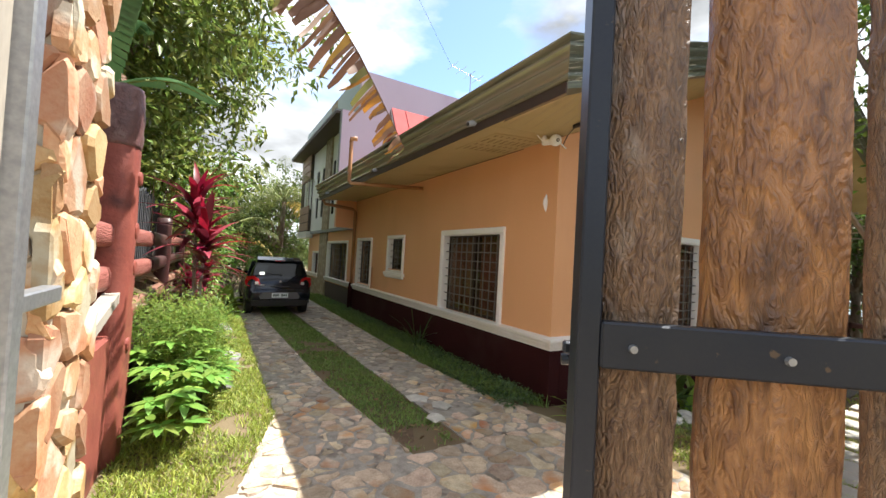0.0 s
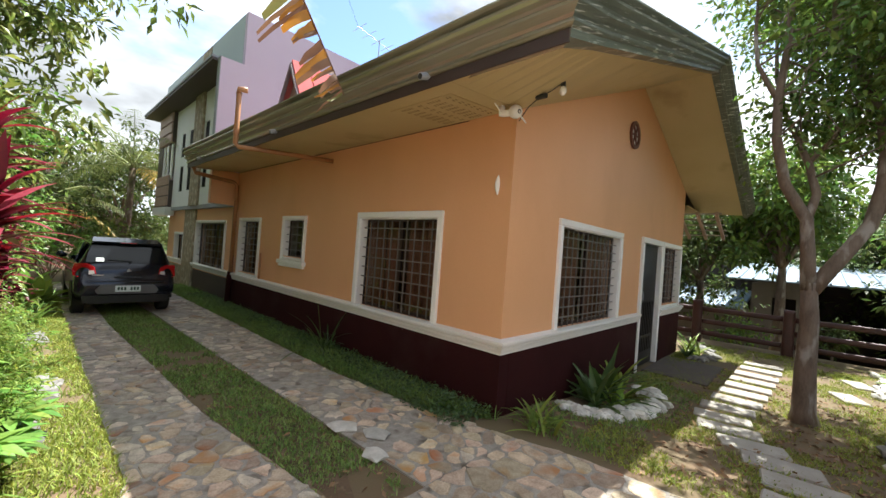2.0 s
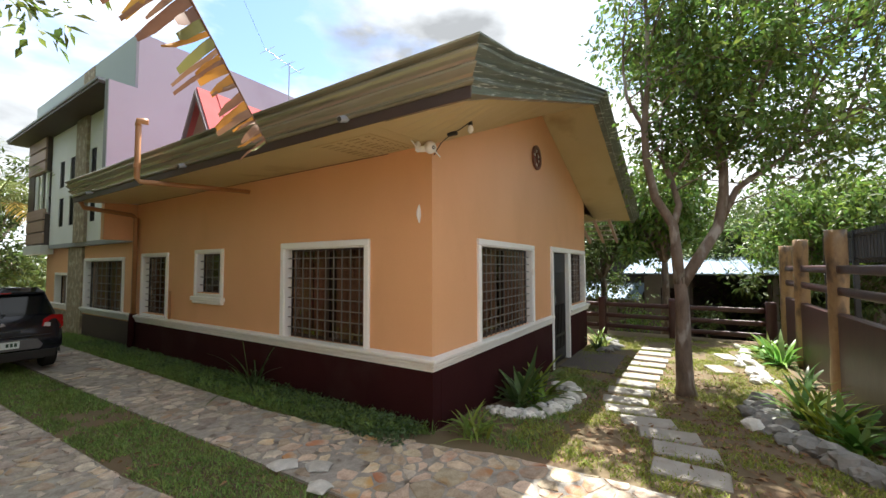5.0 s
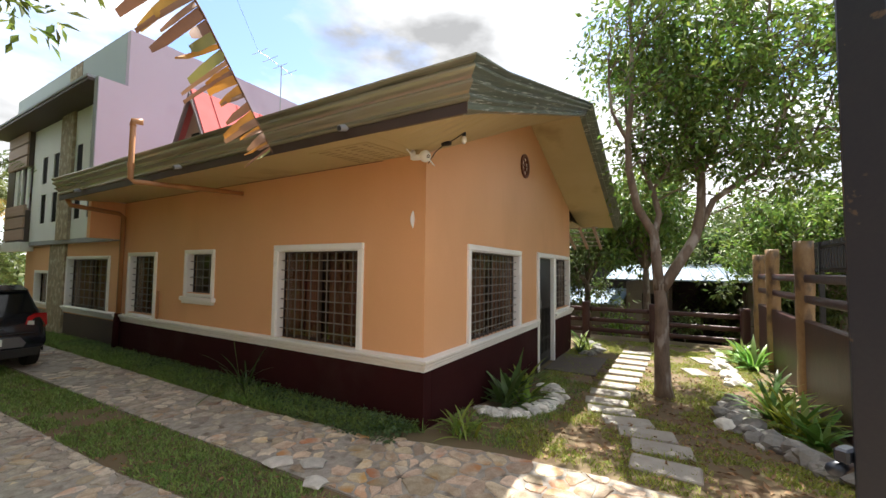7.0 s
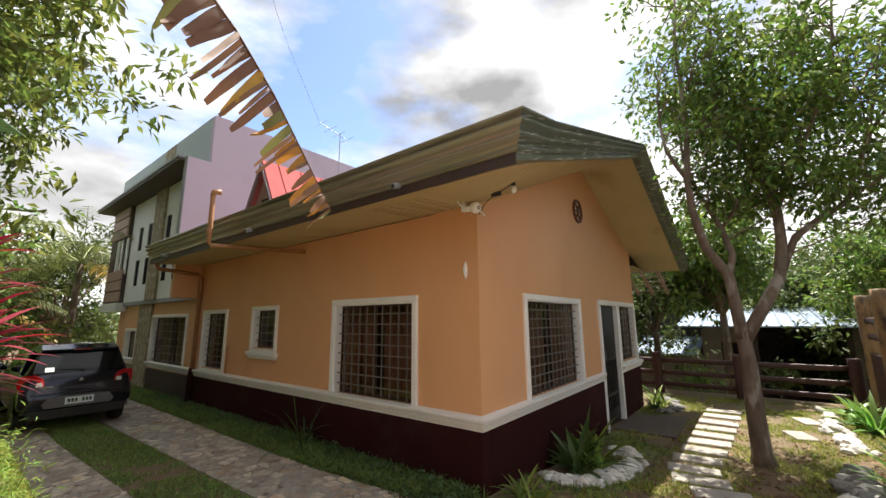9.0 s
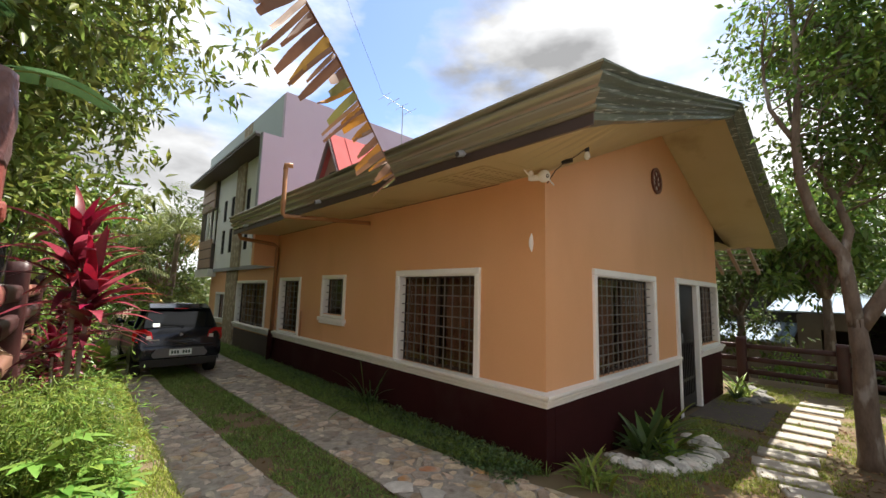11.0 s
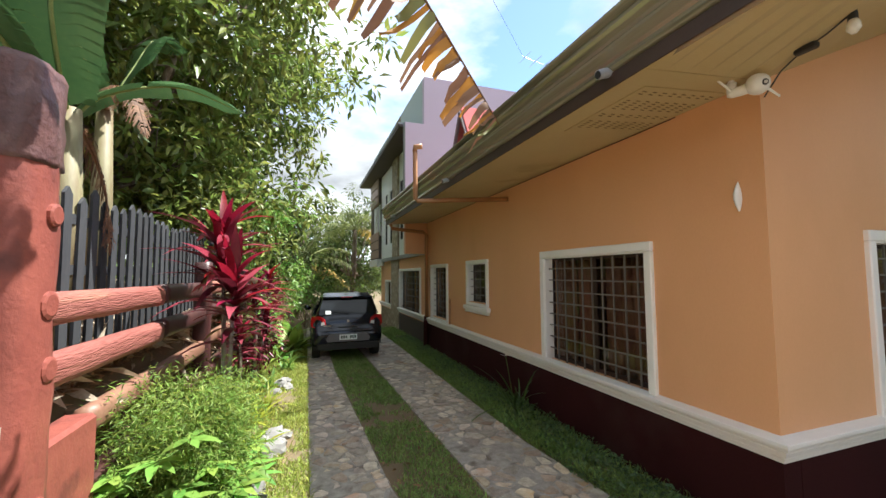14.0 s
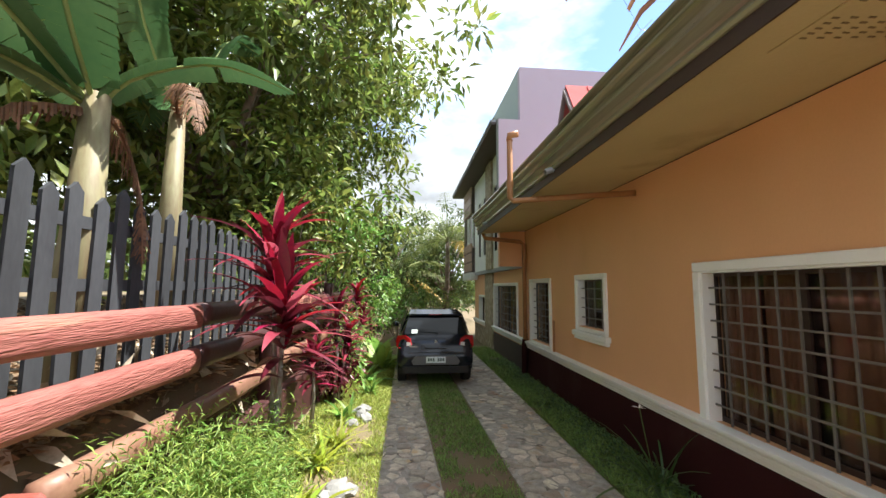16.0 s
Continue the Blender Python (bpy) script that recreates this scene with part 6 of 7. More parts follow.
    part("wiper", tube(bmesh.new(), [(0, 0.125, 1.0), (0.05, 0.15, 1.03), (-0.42, 0.18, 1.06)], 0.011, 5), M["plastic"], ob)
    panel("sticker", [(-0.5, 0.142, 1.02), (-0.38, 0.142, 1.02), (-0.38, 0.185, 1.09), (-0.5, 0.185, 1.09)], M["plate"], ob, "pale window sticker", thick=0.006)
    panel("underbody", [(-0.56, 0.2, 0.26), (0.56, 0.2, 0.26), (0.56, 3.5, 0.26), (-0.56, 3.5, 0.26)], M["plastic"], ob, thick=0.08)
    part("aerial", tube(bmesh.new(), [(0, 0.9, 1.49), (0, 0.75, 1.62)], 0.004, 4), M["plastic"], ob)
    return ob


car()

# ---- fittings on the house ----
camera_unit = thing("security_camera", "white dome security camera with aerials under the eave", "camera")
cx, cy, cz = 3.17, 3.09, 2.875
bm = bmesh.new()
bmesh.ops.create_uvsphere(bm, u_segments=22, v_segments=16, radius=0.063, matrix=Matrix.Translation((cx, cy, cz)))
part("head", bm, M["whiteplastic"], camera_unit, smooth=True)
ld = Vector((-0.35, -0.9, -0.22)).normalized()
lc = Vector((cx, cy, cz))
part("lens", tube(bmesh.new(), [lc + ld * 0.054, lc + ld * 0.063], [0.021, 0.018], 16), M["plastic"], camera_unit, "black lens ring")
part("lens_window", tube(bmesh.new(), [lc + ld * 0.06, lc + ld * 0.066], [0.012, 0.01], 12), M["clearlens"], camera_unit)
part("body", tube(bmesh.new(), [(cx - 0.01, cy + 0.03, cz - 0.005), (cx - 0.03, cy + 0.08, cz - 0.01), (cx - 0.05, cy + 0.12, cz - 0.012), (cx - 0.055, cy + 0.135, cz - 0.012)], [0.034, 0.032, 0.03, 0.024], 14), M["whiteplastic"], camera_unit, smooth=True)
part("base", tube(bmesh.new(), [(cx - 0.05, cy + 0.12, cz + 0.05), (cx - 0.05, cy + 0.12, cz - 0.03)], [0.03, 0.026], 12), M["whiteplastic"], camera_unit, smooth=True)
part("bracket", tube(bmesh.new(), [(cx - 0.05, cy + 0.12, cz + 0.04), (cx - 0.05, cy + 0.12, 2.95)], 0.018, 8), M["whiteplastic"], camera_unit)
part("aerial", tube(bmesh.new(), [(cx - 0.07, cy + 0.11, cz - 0.005), (cx - 0.16, cy + 0.14, cz + 0.075)], [0.009, 0.006], 8), M["whiteplastic"], camera_unit)
part("aerial", tube(bmesh.new(), [(cx + 0.04, cy - 0.02, cz - 0.02), (cx + 0.11, cy - 0.05, cz - 0.08)], [0.009, 0.006], 8), M["whiteplastic"], camera_unit)

bulb = thing("hanging_bulb", "bare white bulb on a black socket under the gable eave", "lamp")
bx, by, bz = 3.3, 2.7, 3.05
part("socket", tube(bmesh.new(), [(bx, by, bz + 0.055), (bx, by, bz + 0.01)], [0.02, 0.022], 10), M["plastic"], bulb)
part("bulb", tube(bmesh.new(), [(bx, by, bz + 0.02), (bx, by, bz - 0.01), (bx, by, bz - 0.04), (bx, by, bz - 0.065)], [0.016, 0.028, 0.031, 0.012], 12), M["bulb"], bulb, smooth=True)
part("cable", tube(bmesh.new(), [(bx, by, bz + 0.05), (bx - 0.02, by + 0.1, bz - 0.01), (bx - 0.02, by + 0.22, bz - 0.045), (bx, by + 0.34, bz - 0.1), (bx + 0.04, WY - 0.012, bz - 0.2)], 0.005, 5), M["plastic"], bulb)
part("junction", boxes((bx - 0.045, bx, by + 0.14, by + 0.25, bz - 0.06, bz - 0.022), bevel=0.008), M["plastic"], bulb)

sconce = thing("wall_lamp", "small white shell-shaped lamp on the orange wall", "lamp")
vs, fs = [], []
for k in range(9):
    a = math.pi * k / 8
    for j in range(6):
        f = j / 5
        w = 0.022 * math.sin(math.pi * (0.06 + 0.9 * f)) ** 1.1
        vs.append((WX - 0.004 - w * 2.2 * math.sin(a), 3.33 + w * math.cos(a), 2.14 + 0.2 * f))
for k in range(8):
    for j in range(5):
        b = k * 6 + j
        fs.append((b, b + 6, b + 7, b + 1))
part("shade", raw("shade", vs, fs, M["whiteplastic"], True), None, sconce)

ros = thing("gable_rosette", "round maroon spoked vent ornament on the gable", "vent")
rc = Vector((6.62, WY - 0.035, 3.6))
bm = bmesh.new()
for k in range(24):
    a0, a1 = 2 * math.pi * k / 24, 2 * math.pi * (k + 1) / 24
    q = []
    for d in (0.0, 0.032):
        for rr in (0.165, 0.215):
            for a in (a0, a1):
                q.append(bm.verts.new((rc.x + rr * math.cos(a), rc.y + d, rc.z + rr * math.sin(a))))
    bm.faces.new((q[0], q[1], q[3], q[2])), bm.faces.new((q[0], q[4], q[5], q[1])), bm.faces.new((q[2], q[3], q[7], q[6]))
part("ring", bm, M["lattice"], ros)
for k in range(6):
    a = math.pi * k / 3
    p = rc + Vector((math.cos(a), 0, math.sin(a))) * 0.18
    part("spoke", tube(bmesh.new(), [rc + Vector((0, 0.016, 0)), p + Vector((0, 0.016, 0))], 0.014, 6), M["lattice"], ros)
part("hub", tube(bmesh.new(), [rc, rc + Vector((0, 0.034, 0))], 0.042, 12), M["lattice"], ros)
part("backing", tube(bmesh.new(), [rc + Vector((0, 0.03, 0)), rc + Vector((0, 0.034, 0))], 0.168, 24), M["white"], ros)

stack = thing("vent_pipe", "brown vent pipe rising outside the gutter from under the eave", "pipe")
part("pipe", tube(bmesh.new(), [(WX - 0.01, 6.45, 2.80), (2.6, 6.75, 2.80), (2.12, 6.98, 2.80), (2.09, 7.0, 2.84), (2.09, 7.0, 3.56), (2.09, 7.0, 3.60), (2.16, 6.96, 3.61)], 0.034, 10), M["pipe"], stack, smooth=True)
part("elbow", tube(bmesh.new(), [(2.09, 7.0, 3.54), (2.09, 7.0, 3.605), (2.18, 6.95, 3.61)], 0.042, 10), M["pipe"], stack, smooth=True)
part("collar", tube(bmesh.new(), [(2.09, 7.0, 2.98), (2.09, 7.0, 3.04)], 0.042, 10), M["pipe"], stack)
down = thing("downpipe", "brown downpipe at the corner below the end of the gutter", "pipe")
part("pipe", tube(bmesh.new(), [(2.4, 10.3, 2.9), (2.45, 10.3, 2.78), (3.18, 10.3, 2.72), (WX - 0.06, 10.3, 2.66), (WX - 0.06, 10.3, 0.75)], 0.042, 10), M["pipe"], down, smooth=True)
part("shoe", tube(bmesh.new(), [(WX - 0.06, 10.3, 0.76), (WX - 0.07, 10.32, 0.62), (WX - 0.07, 10.34, 0.0)], 0.06, 10), M["plinth"], down, smooth=True)
low_pipe = thing("pipe_bracket", "short brown pipe on the wall beside a window", "pipe")
part("pipe", tube(bmesh.new(), [(WX - 0.02, 8.86, 1.25), (WX - 0.02, 8.86, 1.0), (WX - 0.02, 8.86, TRIM1 + 0.01)], 0.018, 8), M["pipe"], low_pipe)
for y in (3.38, 6.2, 9.4):
    st = thing("eave_spout", "short white pipe stub under the gutter", "pipe", "spouts along the gutter")
    part("stub", tube(bmesh.new(), [(GX + 0.0, y, 2.96), (GX - 0.09, y, 2.935), (GX - 0.13, y, 2.92)], [0.03, 0.03, 0.028], 12), M["slab_edge"], st)
    # the stub is closed: a black disc paints the shade of its hollow
    part("mouth", tube(bmesh.new(), [(GX - 0.129, y, 2.92), (GX - 0.134, y, 2.919)], [0.023, 0.023], 12), M["plastic"], st, "black disc standing for the shade in the open end")
ant = thing("tv_antenna", "thin television antenna mast with crossed elements on the roof", "antenna")
part("mast", tube(bmesh.new(), [(6.4, 9.85, 4.4), (6.4, 9.85, 7.15)], 0.014, 6), M["bolt"], ant)
part("boom", tube(bmesh.new(), [(5.7, 9.85, 7.2), (6.75, 9.85, 7.02)], 0.008, 5), M["bolt"], ant)
for k in range(4):
    x = 5.75 + k * 0.3
    part("element", tube(bmesh.new(), [(x, 9.55, 7.2 - 0.17 * (x - 5.7)), (x, 10.15, 7.2 - 0.17 * (x - 5.7))], 0.006, 4), M["bolt"], ant)
wire = thing("overhead_wire", "thin black overhead wire from the roof", "wire")
part("strand", tube(bmesh.new(), [(5.7, 9.85, 7.2), (3.6, 8.0, 7.5), (1.2, 6.0, 8.6)], 0.0035, 4), M["plastic"], wire)

# ---- garden plants ----
def ti_plant(x, y, heads, seed, size=0.5, label="tall crimson cordyline with drooping dark red and pink leaves"):
    ob = thing("cordyline", label, "plant", "red cordylines along the fence")
    r = rng(seed)
    g = gz(x, y)
    for i, (dx, dy, h) in enumerate(heads):
        top = Vector((x + dx, y + dy, h))
        part("stem", tube(bmesh.new(), [(x + dx * 0.2, y + dy * 0.2, g - 0.05), (x + dx * 0.5 + 0.03, y + dy * 0.6, g + (h - g) * 0.5), top], [0.03, 0.022, 0.014], 7), M["oldwood"], ob, smooth=True)
        for m, n, lo, hi, ln, zz in (("ti_red", 11, 0.75, 1.45, 1.0, 0.05), ("ti_dark", 11, 0.4, 1.2, 1.05, -0.02), ("ti_pink", 11, 0.1, 0.85, 1.1, -0.14), ("ti_red", 7, 0.2, 0.9, 1.0, -0.2), ("ti_dark", 8, -0.15, 0.6, 0.9, -0.28)):
            dirs = rosette_dirs(r, n, lo, hi)
            roots = [top + Vector((0, 0, zz + r.uniform(-0.2, 0.12))) for _ in dirs]
            part("leaves", blade_mesh("leaves", roots, dirs, [size * ln * r.uniform(0.75, 1.15) for _ in dirs], [size * 0.16 * r.uniform(0.75, 1.25) for _ in dirs], M[m], droop=1.0, segs=6, seed=seed + i, taper=0.8), None, ob)
    return ob


ti_plant(-0.14, 5.72, ((0.0, 0.0, 2.02), (0.12, -0.12, 1.6)), 5, 0.56)
ti_plant(-0.2, 8.9, ((0.0, 0.0, 1.35), (0.15, 0.2, 1.0)), 6, 0.42)
ti_plant(-0.15, 10.9, ((0.0, 0.0, 1.6), (0.1, 0.3, 1.1)), 7, 0.42)
ti_plant(-0.25, 7.6, ((0.0, 0.0, 0.95),), 8, 0.36)


def strappy(x, y, n, ln, w, m, seed, lo=0.35, hi=1.3, droop=0.9, label="clump of arching green strap leaves", name="strap_plant", group="strap-leaved plants"):
    r = rng(seed)
    ob = thing(name, label, "plant", group)
    dirs = rosette_dirs(r, n, lo, hi)
    g = gz(x, y)
    roots = [(x + r.normal() * 0.05, y + r.normal() * 0.05, g - 0.01) for _ in dirs]
    part("leaves", blade_mesh("leaves", roots, dirs, [ln * r.uniform(0.65, 1.15) for _ in dirs], [w * r.uniform(0.7, 1.2) for _ in dirs], M[m], droop=droop, segs=6, seed=seed), None, ob)
    return ob


for i, (x, y, n, ln, w, m) in enumerate((
        (3.12, 6.0, 28, 0.72, 0.024, "leaf_dark"), (3.45, 2.78, 22, 0.42, 0.03, "leaf_fern"), (3.6, 2.9, 14, 0.34, 0.04, "leaf_fern"),
        (4.9, 2.85, 24, 0.72, 0.07, "leaf_dark"), (5.3, 2.9, 24, 0.8, 0.085, "leaf_dark"), (5.75, 2.85, 20, 0.68, 0.08, "leaf_fern"), (5.1, 2.65, 14, 0.4, 0.05, "leaf_fern"), (4.65, 2.75, 12, 0.36, 0.04, "leaf_dark"),
        (10.3, 2.8, 20, 0.5, 0.05, "leaf_fern"), (9.9, 2.85, 16, 0.4, 0.05, "leaf_dark"), (10.8, 2.95, 18, 0.55, 0.05, "leaf_bright"),
        (6.15, -0.38, 30, 0.7, 0.05, "leaf_yellow"), (6.75, -0.3, 30, 0.72, 0.075, "leaf_bright"), (5.75, -0.55, 22, 0.5, 0.09, "leaf_bright"), (6.4, -0.65, 24, 0.62, 0.08, "leaf_bright"), (7.4, -0.6, 18, 0.5, 0.06, "leaf_fern"),
        (8.6, -0.65, 16, 0.45, 0.06, "leaf_dark"), (10.2, -0.6, 28, 0.75, 0.09, "leaf_bright"), (10.8, -0.45, 24, 0.7, 0.09, "leaf_bright"), (11.4, -0.55, 24, 0.6, 0.08, "leaf_fern"),
        (0.02, 6.75, 36, 0.5, 0.035, "leaf_yellow"), (0.12, 7.25, 30, 0.4, 0.03, "leaf_yellow"), (0.28, 9.4, 26, 0.45, 0.035, "leaf_bright"), (0.05, 8.2, 22, 0.4, 0.05, "leaf_bright"),
        (0.0, 4.35, 22, 0.45, 0.02, "leaf_fern"), (0.1, 5.9, 18, 0.34, 0.06, "leaf_yellow"), (0.16, 5.5, 16, 0.28, 0.07, "leaf_bright"), (0.1, 10.3, 24, 0.5, 0.1, "leaf_bright"), (0.35, 11.6, 20, 0.85, 0.2, "leaf_fern"), (0.2, 12.6, 18, 0.9, 0.2, "leaf_bright"))):
    strappy(x, y, n, ln, w, m, 100 + i)

# flower stalk beside the long wall
stalk = thing("lily_stalk", "thin stalk with one small pale flower against the plinth", "plant")
part("stalk", tube(bmesh.new(), [(3.12, 6.02, 0.0), (3.1, 6.1, 0.35), (3.05, 6.12, 0.68)], 0.005, 5), M["leaf_dark"], stalk)
part("flower", blade_mesh("flower", [(3.05, 6.12, 0.68)] * 6, rosette_dirs(rng(3), 6, 0.1, 0.7), [0.07] * 6, [0.016] * 6, M["white"], segs=3), None, stalk)


def palmate(x, y, h, n, seed, size=0.2, label="young plant with bright lobed palmate leaves"):
    r = rng(seed)
    ob = thing("palmate_plant", label, "plant", "palmate plants beside the drive")
    g = gz(x, y)
    part("stem", tube(bmesh.new(), [(x, y, g - 0.03), (x + 0.02, y, g + h * 0.6), (x, y + 0.02, g + h * 0.9)], [0.014, 0.01, 0.006], 6), M["leaf_fern"], ob)
    roots, dirs, lens, wid = [], [], [], []
    for k, d in enumerate(rosette_dirs(r, n, -0.1, 1.0)):
        hub = Vector((x, y, g + h * r.uniform(0.35, 0.9))) + Vector(d) * h * r.uniform(0.25, 0.5)
        a0 = math.atan2(d[1], d[0])
        for j in range(7):
            a = a0 + (j - 3) * 0.72
            roots.append(hub)
            dirs.append((math.cos(a), math.sin(a), r.uniform(-0.15, 0.25)))
            lens.append(size * (1.0 - 0.09 * abs(j - 3)) * r.uniform(0.85, 1.1))
            wid.append(size * 0.3)
    part("leaves", blade_mesh("leaves", roots, dirs, lens, wid, M["leaf_bright"], droop=0.6, segs=4, seed=seed), None, ob)


for i, (x, y, h, n) in enumerate(((-0.08, 3.98, 0.5, 16), (0.06, 4.4, 0.46, 14), (-0.22, 4.4, 0.66, 16), (-0.16, 3.62, 0.4, 12), (0.08, 4.9, 0.42, 12), (-0.02, 5.2, 0.46, 12))):
    palmate(x, y, h, n, 200 + i)


def feathery(x, y, h, n, seed):
    """A bushy plant of finely divided leaves."""
    r = rng(seed)
    ob = thing("feathery_bush", "soft bushy plant with fine feathery green leaves", "plant", "feathery bushes beside the drive")
    g = gz(x, y)
    pts, dirs = [], []
    for k in range(n):
        a, f = r.uniform(0, 6.28), r.uniform(0.35, 1.0)
        rad = h * 0.4 * f ** 0.5 * r.uniform(0.2, 1.0)
        tip = Vector((x + math.cos(a) * rad, y + math.sin(a) * rad, g + h * f * r.uniform(0.75, 1.05)))
        if k < 14:
            part("stem", tube(bmesh.new(), [(x, y, g - 0.02), (x + math.cos(a) * rad * 0.4, y + math.sin(a) * rad * 0.4, g + h * f * 0.5), tip], [0.008, 0.006, 0.003], 4, cap=False), M["leaf_fern"], ob)
        for j in range(64):
            o = tip + Vector(r.normal(size=3)) * 0.085 + Vector((0, 0, -0.06))
            pts.append(tuple(o))
            dirs.append(tuple(Vector(r.normal(size=3)) + Vector((math.cos(a), math.sin(a), 0.1))))
    part("leaves", leaves_mesh("leaves", pts, dirs, 0.055, 0.008, M["leaf_feather"], seed), None, ob)


for i, (x, y, h, n) in enumerate(((-0.2, 4.75, 1.05, 150), (-0.08, 5.15, 0.9, 110), (-0.25, 5.4, 0.95, 90), (-0.04, 4.6, 0.75, 80))):
    feathery(x, y, h, n, 300 + i)


def shrub(x, y, h, rad, n, m, seed, label, ln=0.1, w=0.045):
    r = rng(seed)
    ob = thing("shrub", label, "shrub", "shrubs along the fence")
    g = gz(x, y)
    cc = []
    for k in range(9):
        a = k * 2.4
        tip = Vector((x + math.cos(a) * rad * r.uniform(0.3, 0.9), y + math.sin(a) * rad * r.uniform(0.3, 0.9), g + h * r.uniform(0.45, 1.0)))
        part("branch", tube(bmesh.new(), [(x, y, g - 0.03), Vector((x, y, g)).lerp(tip, 0.5) + Vector((0, 0, 0.05)), tip], [0.014, 0.01, 0.004], 5, cap=False), M["bark"], ob)
        cc.append(tuple(tip))
    p, d = clumps(r, cc, [rad * 0.75] * len(cc), n)
    p[:, 2] = np.maximum(p[:, 2], g + 0.03)
    part("leaves", leaves_mesh("leaves", p, d, ln, w, M[m], seed), None, ob)


shrub(-0.2, 10.0, 1.2, 0.35, 12, "leaf_bright", 402, "leafy green shrub by the fence")
shrub(-0.3, 11.8, 1.9, 0.55, 14, "leaf_tree", 403, "dense dark green shrub by the fence")
shrub(-0.1, 13.6, 2.2, 0.7, 12, "leaf_bright", 404, "tall bright green shrub beyond the car", 0.14, 0.06)
shrub(0.6, 15.4, 1.7, 0.7, 12, "leaf_tree", 405, "dense green shrub beyond the car", 0.14, 0.06)
shrub(1.8, 16.4, 1.6, 0.7, 12, "leaf_mango", 406, "olive green shrub beyond the car", 0.14, 0.06)
shrub(-0.2, 9.1, 0.6, 0.25, 12, "ti_dark", 407, "low maroon-leaved shrub by the fence", 0.12, 0.05)
shrub(14.2, 2.4, 0.7, 0.4, 12, "leaf_bright", 408, "green shrub beyond the far fence", 0.14, 0.06)
shrub(13.6, 0.55, 0.9, 0.2, 12, "leaf_far", 409, "green shrub beyond the far fence", 0.14, 0.06)
shrub(-0.75, 10.8, 2.4, 0.8, 13, "leaf_bright", 410, "tall bright green hedge plant", 0.14, 0.06)
shrub(-0.9, 8.6, 2.2, 0.7, 12, "leaf_mango", 411, "tall olive green hedge plant", 0.14, 0.06)


# ---- rocks ----
def rock_mesh(seed, rough=0.42):
    bm = bmesh.new()
    bmesh.ops.create_icosphere(bm, subdivisions=2, radius=1.0)
    for v in bm.verts:
        v.co *= 1 + rough * noise.noise(v.co * 1.3 + Vector((seed * 3.7, seed, 0))) + 0.08 * noise.noise(v.co * 3.1 + Vector((seed, 0, 0)))
        v.co.z *= 0.66
    return bm


ROCKS = {m: [mesh_of("rock", rock_mesh(s), M[m], False) for s in range(5)] for m in ("rock", "grey_rock")}


def rocks(path, n, size, m, seed, group, label, width=0.1):
    r = rng(seed)
    for k in range(n):
        f = (k + 0.5) / n * (len(path) - 1)
        i = min(int(f), len(path) - 2)
        x = path[i][0] + (path[i + 1][0] - path[i][0]) * (f - i) + r.normal() * width
        y = path[i][1] + (path[i + 1][1] - path[i][1]) * (f - i) + r.normal() * width
        s = size * r.uniform(0.55, 1.35)
        o = new("garden_rock", ROCKS[m][int(r.integers(5))])
        o.matrix_basis = Matrix.LocRotScale((x, y, gz(x, y) + s * 0.35), Euler((r.normal() * 0.2, r.normal() * 0.2, r.uniform(0, 6.28))), Vector((s, s * r.uniform(0.7, 1.1), s * r.uniform(0.7, 1.0))))
        tagged(o, label, "rock", group)


rocks([(4.35, 2.98), (4.3, 2.7), (4.6, 2.5), (5.1, 2.38)], 64, 0.07, "rock", 1, "white rocks edging the bed by the house", "small white river rock edging a planted bed", 0.07)
rocks([(4.9, 2.42), (5.6, 2.38), (6.2, 2.5), (6.55, 2.75)], 34, 0.1, "rock", 2, "pale rocks edging the bed by the house", "pale garden rock edging a planted bed", 0.06)
rocks([(9.5, 2.75), (10.1, 2.5), (10.9, 2.6), (11.2, 2.9)], 34, 0.08, "grey_rock", 3, "grey rocks beside the door", "grey garden rock beside the door pad", 0.07)
rocks([(7.3, 0.1), (6.5, 0.2), (5.9, 0.1), (5.4, -0.1), (4.8, -0.3), (4.3, -0.6)], 46, 0.125, "grey_rock", 4, "grey rocks edging the bed by the fence", "grey garden rock edging the fence bed", 0.08)
rocks([(6.9, 0.05), (6.0, 0.12), (5.3, -0.15)], 40, 0.1, "rock", 5, "white rocks edging the bed by the fence", "white river rock edging the fence bed", 0.1)
rocks([(8.2, -0.15), (9.4, -0.05), (10.5, 0.05), (11.6, -0.2)], 26, 0.1, "rock", 6, "pale rocks along the far bed", "pale rock edging the far bed", 0.1)
rocks([(0.33, 5.75), (0.36, 6.3)], 7, 0.1, "grey_rock", 7, "grey rocks beside the drive", "blue-grey rock beside the drive", 0.05)
rocks([(0.3, 7.9), (0.3, 8.6)], 8, 0.1, "grey_rock", 8, "grey rocks beside the drive", "blue-grey rock beside the drive", 0.05)
rocks([(0.2, 4.85), (0.24, 5.15)], 6, 0.09, "grey_rock", 12, "grey rocks beside the drive", "blue-grey rock beside the drive", 0.05)

